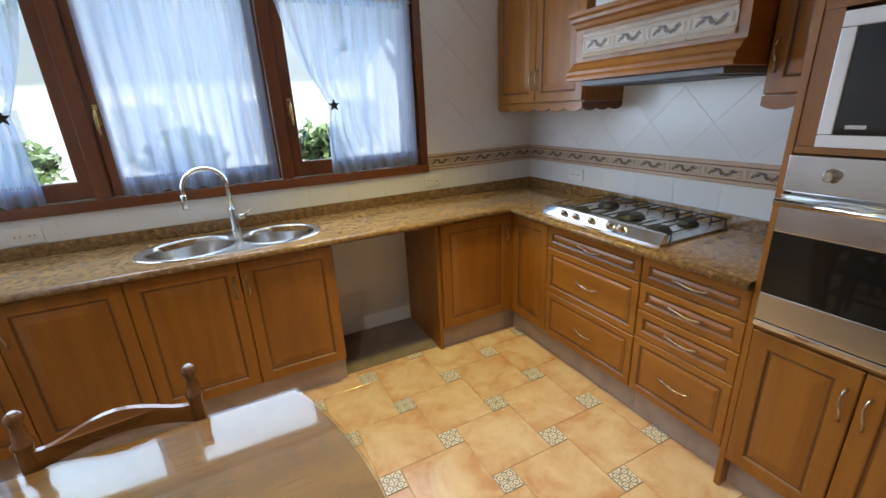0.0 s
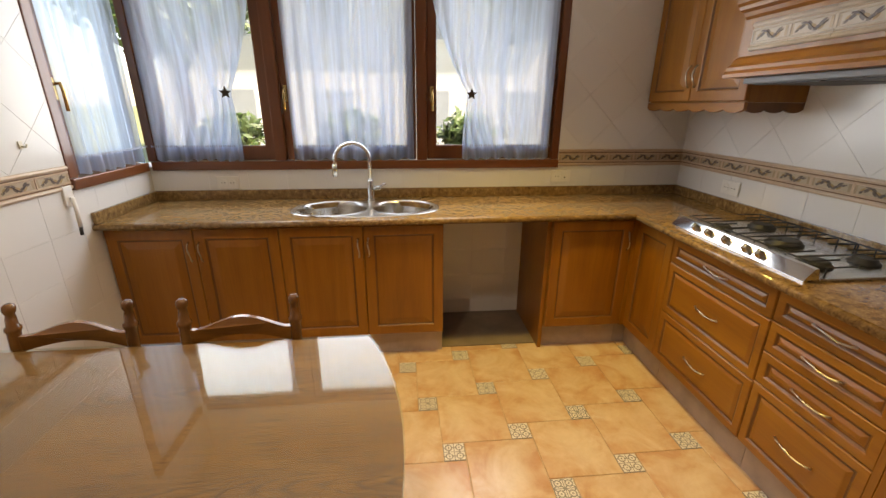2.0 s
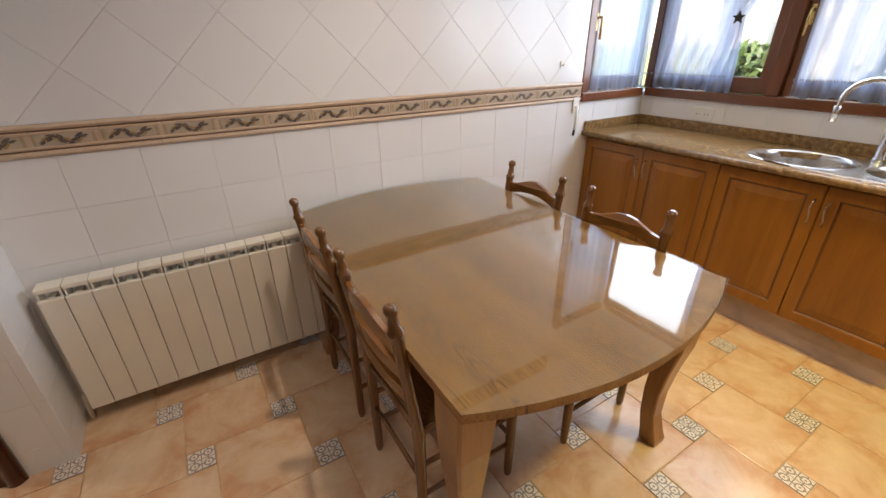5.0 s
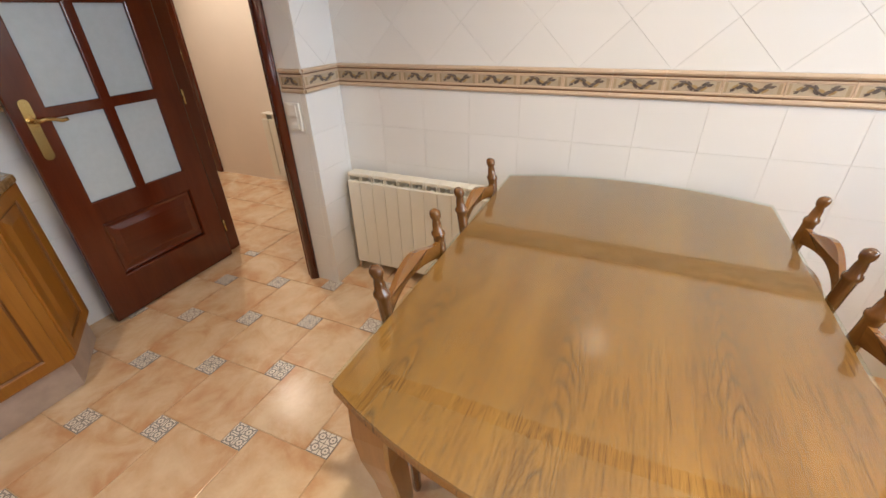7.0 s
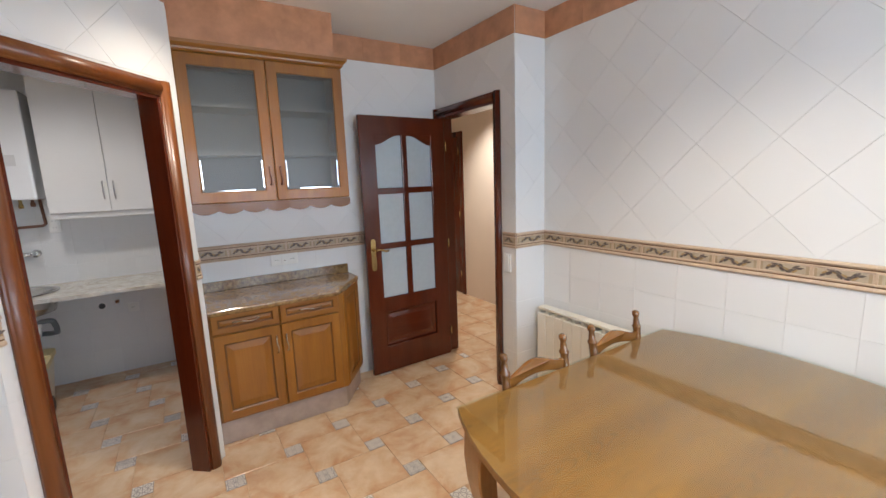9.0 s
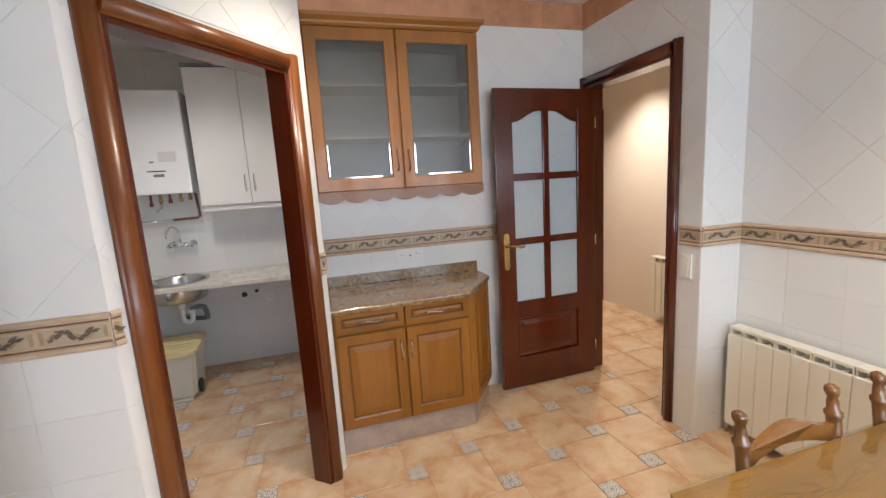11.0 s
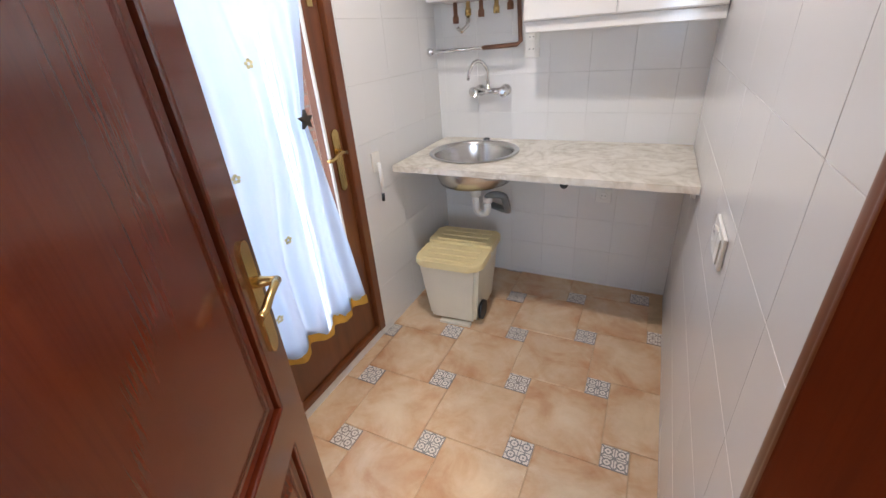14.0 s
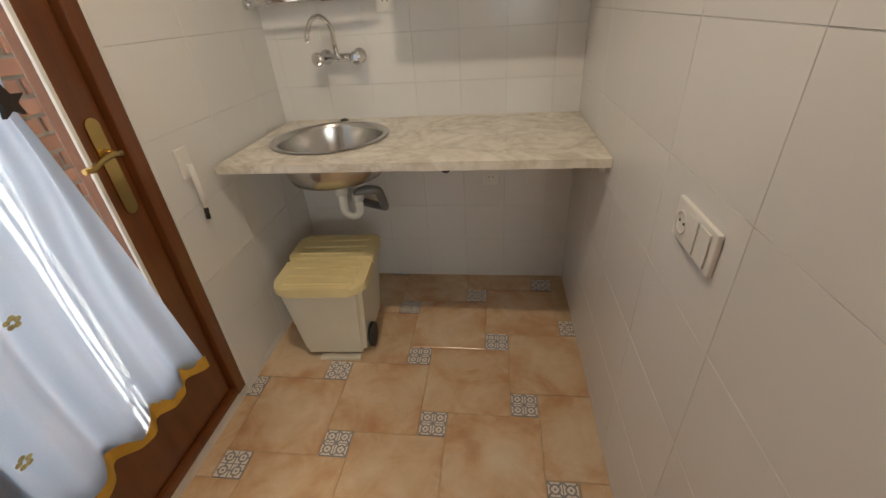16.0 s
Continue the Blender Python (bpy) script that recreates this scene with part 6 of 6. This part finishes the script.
# ---- hall ----
door_4 = thing("door_4", pose(HALL_W, -4.235, 0, 0, 0, 90), "dark mahogany hall door casing with a closed leaf", "door frame", kind="structure")
for name, b in (("jamb", (0, 0.07, -0.025, -0.001, 0, 2.26)), ("jamb", (0.77, 0.84, -0.025, -0.001, 0, 2.26)), ("head", (0.071, 0.769, -0.025, -0.001, 2.19, 2.26)), ("leaf", (0.071, 0.769, -0.014, -0.001, 0.005, 2.189))):
    part(name, box(*b, 0.004), MAHOGANY, door_4)
for z in (0.25, 1.1, 1.95):
    part("hinge", tube(bmesh.new(), [(0.768, -0.028, z), (0.768, -0.028, z + 0.09)], 0.007, 8), BRASS, door_4)
hall_rad = thing("hall_radiator", pose(HALL_W + 0.055, -2.32, 0, 0, 0, 90), "cream sectional radiator on the hall wall", "radiator")
for k in range(6):
    bm = bmesh.new()
    add_box(bm, -0.2 + k * 0.08 - 0.036, -0.2 + k * 0.08 + 0.036, -0.045, -0.02, 0.10, 0.635, 0.006)
    add_box(bm, -0.2 + k * 0.08 - 0.036, -0.2 + k * 0.08 + 0.036, -0.04, 0.045, 0.672, 0.687, 0.004)
    add_box(bm, -0.2 + k * 0.08 - 0.012, -0.2 + k * 0.08 + 0.012, -0.02, 0.052, 0.11, 0.675, 0.003)
    part("section", bm, CREAM_ENAMEL, hall_rad)
part("feed_pipe", tube(bmesh.new(), [(0.2, 0, 0.14), (0.245, 0, 0.14), (0.25, 0, 0.0)], 0.008, 8), CREAM_ENAMEL, hall_rad)

# ---- outside ----
LAWN = plain("dry_lawn", (0.16, 0.17, 0.06), 0.9, 0, 0.3, 1.5, 0.4)
PAVE = plain("terrace_paving", (0.42, 0.38, 0.32), 0.8, 0, 0.15, 2.0, 0.3)
STUCCO = plain("pale_stucco", (0.80, 0.77, 0.72), 0.9, 0, 0.06, 1.5, 0.3)
ROOF = plain("clay_roof", (0.36, 0.14, 0.07), 0.85, 0, 0.2, 2.0, 0.4)
LEAFG = plain("leaf_green", (0.07, 0.12, 0.03), 0.5, 0, 0.4, 5.0, 0.1)
BARK = plain("bark", (0.13, 0.09, 0.06), 0.9, 0, 0.3, 10.0, 0.6)
TERRA = plain("terracotta_pot", (0.40, 0.17, 0.08), 0.8, 0, 0.15, 6.0, 0.2)
BRICK = plain("pink_brick", (0.46, 0.22, 0.15), 0.85, 0, 0.2, 9.0, 0.5)
MORTAR = plain("mortar", (0.40, 0.36, 0.30), 0.95, 0, 0.15, 12.0, 0.5)
PANEW = plain("shuttered_window", (0.42, 0.44, 0.46), 0.3)
ground = tagged(part("ground", box(-300, 300, -300, 300, -0.5, -0.2), LAWN), "dry green lawn reaching the horizon", "ground", kind="structure")
terrace = tagged(part("pavement", box(-6, 7, NORTH + 0.24, 6.2, -0.199, -0.05), PAVE), "pale stone terrace outside the window", "terrace", kind="structure")
terrace2 = tagged(part("pavement_side", box(EAST + 0.5, 7, -5, NORTH + 0.239, -0.199, -0.05), PAVE), "pale stone path outside the garden door", "path", kind="structure")


def leaves(parent, centre, size, count, seed, leaf=0.05, name="crown"):
    rnd = random.Random(seed)
    verts, faces = [], []
    for _ in range(count):
        d = Vector((rnd.gauss(0, 1), rnd.gauss(0, 1), rnd.gauss(0, 1))).normalized() * rnd.random() ** 0.4
        lump = 0.75 + 0.4 * noise.noise(d * 2.2 + Vector((seed, 0, 0)))
        p = Vector(centre) + Vector((d.x * size[0], d.y * size[1], d.z * size[2])) * lump
        u = Vector((rnd.uniform(-1, 1), rnd.uniform(-1, 1), rnd.uniform(-1, 1))).normalized()
        w = u.orthogonal().normalized()
        s = leaf * rnd.uniform(0.6, 1.3)
        i = len(verts)
        verts += [p - u * s, p + w * s * 0.4, p + u * s, p - w * s * 0.4]
        faces.append((i, i + 1, i + 2, i + 3))
    me = bpy.data.meshes.new(name)
    me.from_pydata([tuple(v) for v in verts], [], faces)
    me.materials.append(LEAFG)
    o = new(name, me)
    o.parent = parent
    return o


for k, x in enumerate((-1.55, -0.35, 0.85)):
    pl = thing("planter", (x, 4.4, -0.05), "terracotta planter with a leafy green shrub on the terrace", "planter", "terrace planters")
    bm = bmesh.new()
    add_box(bm, -0.40, 0.40, -0.17, 0.17, 0.0, 1.05, 0.02)
    add_box(bm, -0.43, 0.43, -0.20, 0.20, 1.0, 1.08, 0.02)
    part("trough", bm, TERRA, pl)
    leaves(pl, (0, 0, 1.28), (0.42, 0.24, 0.28), 700, 10 + k, 0.06, "foliage")


def tree(x, y, h, r, seed):
    t = thing("tree", (x, y, -0.2), "garden tree with a loose green crown", "tree", "garden trees")
    bm = tube(bmesh.new(), [(0, 0, 0), (0.05, 0.02, h * 0.3), (0.0, 0.05, h * 0.6), (0.05, 0, h * 0.85)], 0.14, 10, 0, [1.2, 1.0, 0.7, 0.3])
    rnd = random.Random(seed)
    for _ in range(6):
        a = rnd.uniform(0, 6.28)
        z = h * rnd.uniform(0.4, 0.65)
        tube(bm, [(0, 0, z), (math.cos(a) * r * 0.5, math.sin(a) * r * 0.5, z + h * 0.15), (math.cos(a) * r * 0.85, math.sin(a) * r * 0.85, z + h * 0.25)], 0.05, 7, 0, [1, 0.7, 0.3])
    part("trunk", bm, BARK, t)
    for q in range(5):
        a = q * 1.256 + seed
        leaves(t, (math.cos(a) * r * 0.5, math.sin(a) * r * 0.5, h * (0.68 + 0.08 * (q % 3))), (r * 0.62, r * 0.62, h * 0.2), 900, seed * 7 + q, 0.11)


tree(3.6, 9.0, 5.5, 2.0, 3)
tree(-4.6, 10.0, 5.0, 1.9, 5)
house = thing("house", (-0.5, 17, -0.2), "pale stucco neighbouring house with a clay tile roof", "house")
part("wall", box(-6, 6, -4, 4, 0, 5.2), STUCCO, house)
bm = bmesh.new()
vs = [bm.verts.new(p) for p in ((-6.5, -4.6, 5.201), (6.5, -4.6, 5.201), (6.5, 4.6, 5.201), (-6.5, 4.6, 5.201), (-5, 0, 7.2), (5, 0, 7.2))]
for f in ((0, 1, 5, 4), (1, 2, 5), (2, 3, 4, 5), (3, 0, 4), (3, 2, 1, 0)):
    bm.faces.new([vs[i] for i in f])
part("roof", bm, ROOF, house)
for x in (-4, -1.2, 1.6, 4.4):
    for z in (0.9, 3.4):
        w = part("window", box(x - 0.55, x + 0.55, -4.04, -3.98, z, z + 1.3), WHITE_PLASTIC, house)
        part("pane", box(x - 0.46, x + 0.46, -4.05, -4.041, z + 0.09, z + 1.21), PANEW, w)
brick_wall = tagged(part("brick_wall", box(3.05, 3.25, -4.5, -2.345, -0.199, 3.2), MORTAR), "pink brick wall outside the garden door", "wall", kind="structure")
# unseen pier, added so that only a slit of sun reaches the door curtain
slit_pier = tagged(part("brick_pier", box(3.05, 3.25, -2.245, -0.9, -0.199, 3.2), MORTAR), "unseen brick pier added to narrow the sun to a slit", "wall", kind="structure")
bm = box(-0.0125, 0.0, -0.117, 0.117, 0.0, 0.056, 0.004)
me_brick = bpy.data.meshes.new("brick")
bm.to_mesh(me_brick)
bm.free()
me_brick.materials.append(BRICK)
for wl, ya, yb in ((brick_wall, -3.6, -2.345), (slit_pier, -2.245, -0.9)):
    for r in range(30):
        for q in range(int((yb - ya) / 0.25) + 1):
            y = yb - 0.122 - q * 0.25 - (0.125 if r % 2 else 0)
            if y - 0.117 < ya:
                continue
            o = new("brick", me_brick)
            o.parent, o.location = wl, (3.052, y, 0.0 + r * 0.07)
# unseen bars added in the gap; they break the sun into thin stripes
grille = thing("metal_grille", (3.15, -2.295, -0.2), "unseen thin bars added to split the sunlight into stripes", "grille")
for k in range(4):
    part("bar", box(-0.012, 0.012, -0.041 + k * 0.023, -0.030 + k * 0.023, 0.0, 3.2), IRON, grille)
for z in (0.4, 1.7, 3.0):
    part("cross_bar", box(-0.006, 0.006, -0.049, 0.049, z, z + 0.02), IRON, grille)

# ---- tiles of the floor, border and walls ----
TA, TB = 0.336, 0.103
GRID = Vector((0.607, 1.785))


def tile_mesh(name, half, mat, height=0.006, rim=0.0025):
    bm = bmesh.new()
    lo = [bm.verts.new((a * half, b * half, -0.004)) for a, b in ((-1, -1), (1, -1), (1, 1), (-1, 1))]
    mid = [bm.verts.new((a * half, b * half, height - 0.006 - rim * 0.6)) for a, b in ((-1, -1), (1, -1), (1, 1), (-1, 1))]
    up = [bm.verts.new((a * (half - rim), b * (half - rim), height - 0.006)) for a, b in ((-1, -1), (1, -1), (1, 1), (-1, 1))]
    for p, q in ((lo, mid), (mid, up)):
        for k in range(4):
            bm.faces.new((p[k], p[(k + 1) % 4], q[(k + 1) % 4], q[k]))
    bm.faces.new(up)
    me = bpy.data.meshes.new(name)
    bm.to_mesh(me)
    bm.free()
    me.materials.append(mat)
    return me


BIG, SMALL = tile_mesh("tile", TA / 2 - 0.0018, FLOOR_TILE), tile_mesh("insert_tile", TB / 2 - 0.0018, INSERT)


def in_plan(p, m=0.12):
    x, y = p
    kitchen = WEST - m < x < EAST + m and SOUTH - m < y < NORTH + m
    util = 0.85 < x < U_EAST + m and U_SOUTH - m < y < -0.6
    hall = x < -1.42 and y < PIER - 0.1
    return (kitchen or util) and not hall


for i in range(-16, 10):
    for j in range(-6, 20):
        c = GRID + i * Vector((TA, TB)) + j * Vector((TB, -TA))
        big = c - Vector((TA / 2 + TB / 2, TB / 2 - TA / 2))
        for me, p in ((BIG, big), (SMALL, c)):
            if in_plan(p):
                o = new(me.name.split(".")[0], me)
                o.parent, o.location = floor, (p.x, p.y, 0)


# plain square tiles of the hall, a shade higher than the kitchen floor
for i in range(4):
    for j in range(10):
        o = new("tile", BIG)
        o.parent, o.location = floor, (-1.424 - 0.338 * i, PIER - 0.25 - 0.338 * j, 0.003)


def area(poly):
    return abs(sum(a[0] * b[1] - b[0] * a[1] for a, b in zip(poly, poly[1:] + poly[:1]))) / 2


def lay(parent, m, regions, w, h, slant=False, shift=(0, 0)):
    """Wall tiles with shallow joints. m: frame whose xz plane is the wall, facing -y. regions: rectangles (x0, x1, z0, z1)."""
    gap = 0.0005
    for x0, x1, z0, z1 in regions:
        if slant:
            s = w / math.sqrt(2)
            n = int(max(x1 - x0, z1 - z0) / s) + 4
            cells = []
            for i in range(int((x0 - shift[0]) / s) - 2, int((x1 - shift[0]) / s) + 3):
                for j in range(int((z0 - shift[1]) / s) - 2, int((z1 - shift[1]) / s) + 3):
                    if (i + j) % 2 == 0:
                        cx, cz, r = shift[0] + i * s, shift[1] + j * s, s - gap * 1.4
                        cells.append([(cx, cz - r), (cx + r, cz), (cx, cz + r), (cx - r, cz)])
        else:
            cells = []
            for i in range(int((x0 - shift[0]) / w) - 2, int((x1 - shift[0]) / w) + 2):
                for j in range(int((z0 - shift[1]) / h) - 2, int((z1 - shift[1]) / h) + 2):
                    cx, cz = shift[0] + i * w, shift[1] + j * h
                    cells.append([(cx + gap, cz + gap), (cx + w - gap, cz + gap), (cx + w - gap, cz + h - gap), (cx + gap, cz + h - gap)])
        for c in cells:
            poly = clip_poly(c, x0, x1, z0, z1)
            if len(poly) < 3 or area(poly) < 0.0008:
                continue
            bm = bmesh.new()
            a = [bm.verts.new((x, -0.0002, z)) for x, z in poly]
            mx, mz = sum(p[0] for p in poly) / len(poly), sum(p[1] for p in poly) / len(poly)
            tx, tz = random.uniform(-0.0016, 0.0016), random.uniform(-0.0016, 0.0016)
            b = [bm.verts.new((x + (mx - x) * 0.006, -0.0019 + tx * (x - mx) + tz * (z - mz), z + (mz - z) * 0.006)) for x, z in poly]
            for k in range(len(poly)):
                bm.faces.new((a[k], a[(k + 1) % len(poly)], b[(k + 1) % len(poly)], b[k]))
            bm.faces.new(b)
            bm.transform(m)
            bmesh.ops.recalc_face_normals(bm, faces=bm.faces[:])
            if bm.faces[-1].normal.length == 0:
                bm.free()
                continue
            part("tile", bm, WHITE_TILE, parent)


def border_mesh(length, glazes=None):
    """One border tile: outer ribs, brown lines, inner ribs and a framed panel with a scroll, facing -y, from z=0 up."""
    H = BORDER_HI - BORDER_LO
    bm = bmesh.new()
    e0, e1 = 0.0005, length - 0.0005
    add_box(bm, e0, e1, -0.004, -0.0005, 0, H, 0, 0)
    for z in (0.010, H - 0.010):
        tube(bm, [(e0, -0.003, z), (e1, -0.003, z)], 0.0098, 8, 0)
    for z0 in (0.0205, H - 0.0255):
        add_box(bm, e0, e1, -0.0048, -0.0041, z0, z0 + 0.005, 0, 1)
    for z in (0.0305, H - 0.0305):
        tube(bm, [(e0, -0.0035, z), (e1, -0.0035, z)], 0.0048, 6, 0)
    p0, p1 = 0.0365, H - 0.0365
    add_box(bm, 0.008, length - 0.008, -0.0052, -0.0041, p0, p1, 0, 2)
    for x0, x1 in ((0.009, 0.018), (length - 0.020, length - 0.009)):
        add_box(bm, x0, x1, -0.0055, -0.0053, p0 + 0.001, p1 - 0.001, 0, 4)
    add_box(bm, e0, 0.0065, -0.0066, -0.0041, 0.027, H - 0.027, 0, 0)
    mid, amp = H / 2, 0.013
    def stem(u):
        return Vector((0.028 + (length - 0.056) * u, -0.0062, mid - amp * math.cos(3.0 * math.pi * u * length / 0.2 + 0.4) * (0.65 + 0.35 * math.sin(math.pi * u))))

    tube(bm, [stem(k / 20) for k in range(21)], 0.0032, 5, 3, [0.5 + 0.7 * math.sin(math.pi * k / 20) for k in range(21)])
    count = max(3, round(13 * length / 0.2))
    for k in range(count):
        u = 0.05 + 0.92 * k / count
        q, d = stem(u), (stem(u + 0.02) - stem(u)).normalized()
        side = Vector((-d.z, 0, d.x)) * (1 if k % 2 else -1)
        big = 0.85 + 0.5 * ((k * 5) % 4) / 3
        ring = []
        for w in range(8):
            a = 2 * math.pi * w / 8
            p = q + side * (0.0055 + 0.0042 * math.sin(a)) * big + d * 0.0115 * big * math.cos(a)
            ring.append(bm.verts.new((p.x, -0.0068 - 0.0001 * k, min(p1 - 0.001, max(p0 + 0.001, p.z)))))
        f = bm.faces.new(ring)
        f.normal_update()
        f.material_index = 5 if k % 3 == 1 else 3
        if f.normal.y > 0:
            f.normal_flip()
    for f in bm.faces:
        f.smooth = False
    me = bpy.data.meshes.new("border_tile")
    bm.to_mesh(me)
    bm.free()
    for m in glazes or (BORDER_BEIGE, BORDER_LINE, BORDER_CREAM, BORDER_VINE, BORDER_TAN, BORDER_GREY):
        me.materials.append(m)
    return me


BL = 0.20
BORDER = border_mesh(BL)
# the same relief in pale glazes along the cooker hood
FRIEZE = plain("pale_frieze_glaze", (0.50, 0.42, 0.32), 0.3, 0, 0.08, 20)
FRIEZE_MESH = border_mesh(0.182, (FRIEZE, BORDER_TAN, FRIEZE, BORDER_VINE, BORDER_TAN, BORDER_GREY))
for k in range(4):
    o = new("frieze_tile", FRIEZE_MESH)
    o.parent = hood
    o.location, o.rotation_euler = (-0.2055, HY1 - 0.055 - k * 0.183, 0.135), (0, 0, radians(-90))


def lay_border(parent, m, x0, x1):
    n = max(1, round((x1 - x0) / BL))
    for k in range(n):
        short = (x1 - x0) / n < 0.8 * BL
        o = new("border_tile", border_mesh((x1 - x0) / n) if short else BORDER)
        o.parent = parent
        o.matrix_world = m @ Matrix.Translation((x0 + (x1 - x0) * k / n, 0, BORDER_LO)) @ Matrix.Diagonal((1 if short else (x1 - x0) / n / BL, 1, 1, 1))


def lay_band(parent, m, x0, x1, z0=2.565, z1=CEIL - 0.001):
    n = max(1, round((x1 - x0) / 0.33))
    for k in range(n):
        w = (x1 - x0) / n
        bm = add_box(bmesh.new(), x0 + k * w + 0.0007, x0 + (k + 1) * w - 0.0007, -0.006, -0.0002, z0, z1, 0.001)
        bm.transform(m)
        part("band_tile", bm, SALMON, parent)


TOPZ = 2.563


def dress(parent, m, x0, x1, low=0.0, border=True, band=True, skip=None, low_w=0.25, shift=0.0):
    """White tiles, border and top band over a stretch of wall. skip: an opening (x0, x1, z0, z1)."""
    holes = [skip] if skip else []

    def cut(r):
        out = [r]
        for hx0, hx1, hz0, hz1 in holes:
            res = []
            for a, b, c, d in out:
                if hx1 <= a or hx0 >= b or hz1 <= c or hz0 >= d:
                    res.append((a, b, c, d))
                    continue
                if hx0 > a:
                    res.append((a, hx0, c, d))
                if hx1 < b:
                    res.append((hx1, b, c, d))
                if hz0 > c:
                    res.append((max(a, hx0), min(b, hx1), c, hz0))
                if hz1 < d:
                    res.append((max(a, hx0), min(b, hx1), hz1, d))
            out = res
        return [r for r in out if r[1] - r[0] > 0.01 and r[3] - r[2] > 0.01]

    lay(parent, m, cut((x0, x1, low, BORDER_LO - 0.001)), low_w, 0.20, False, (x0 + shift, BORDER_LO - 1.2))
    lay(parent, m, cut((x0, x1, BORDER_HI + 0.001, TOPZ)), 0.25, 0.25, True, (x0 + shift, BORDER_HI))
    if border:
        for a, b, c, d in cut((x0, x1, BORDER_LO, BORDER_HI)):
            lay_border(parent, m, a, b)
    if band:
        lay_band(parent, m, x0, x1)


M_WEST = pose(WEST, PIER, 0, 0, 0, 90)
dress(wall_west, M_WEST, 0, SIDE_Y - PIER - 0.016)
lay(wall_west, M_WEST, [(SIDE_Y - PIER - 0.015, NORTH - PIER, 0.0, SILL - 0.022)], 0.25, 0.20, False, (0.1, BORDER_LO - 1.2))
M_NORTH = pose(WEST, NORTH, 0)
lay(wall_north, M_NORTH, [(0, 1.242 - WEST, 0.0, SILL - 0.022)], 0.25, 0.20, False, (0.1, BORDER_LO - 1.2))
dress(wall_north, M_NORTH, 1.243 - WEST, EAST - WEST)
M_EAST = pose(EAST, NORTH, 0, 0, 0, -90)
dress(wall_east, M_EAST, 0, NORTH - 0.70, low=0.86)
M_PIER = pose(WEST, PIER, 0, 0, 0, 180) @ pose(-(DOOR_WALL - WEST), 0, 0)
dress(wall_pier, M_PIER, 0, DOOR_WALL - WEST)
M_DOOR = pose(DOOR_WALL, SOUTH, 0, 0, 0, 90)
dress(wall_pier, M_DOOR, 0, PIER - SOUTH, skip=(-0.01, -1.065 - SOUTH, 0, 2.24))
M_SOUTH = pose(0.79, SOUTH, 0, 0, 0, 180)
dress(wall_south, M_SOUTH, 0, 0.79 - DOOR_WALL, shift=0.05)
M_NICHE = pose(0.79, -1.40, 0, 0, 0, -90)
dress(wall_niche, M_NICHE, 0, -1.40 - SOUTH)
M_RETURN = pose(EAST, -0.64, 0, 0, 0, 180)
dress(wall_return, M_RETURN, 0, EAST - 1.42)
dress(wall_slant, DW, 0, DIAG_LEN, skip=(J0 - 0.075, J1 + 0.075, 0, JH + 0.075))
for wl, m, x1 in ((wall_niche, pose(U_WEST, U_SOUTH, 0, 0, 0, 90), 1.95), (wall_utility_south, pose(U_EAST, U_SOUTH, 0, 0, 0, 180), U_EAST - U_WEST)):
    lay(wl, m, [(0, x1, 0.0, CEIL - 0.002)], 0.33 if wl is wall_niche else 0.20, 0.25 if wl is wall_niche else 0.20, False, (0.05, 0.03))
M_GARDEN = pose(U_EAST, -0.76, 0, 0, 0, -90)
lay(wall_utility_east, M_GARDEN, [(0, -UD1 - 0.76, 0, CEIL), (-UD0 - 0.76, -U_SOUTH - 0.76, 0, CEIL), (-UD1 - 0.76, -UD0 - 0.76, UDH, CEIL)], 0.33, 0.25, False, (0.05, 0.03))
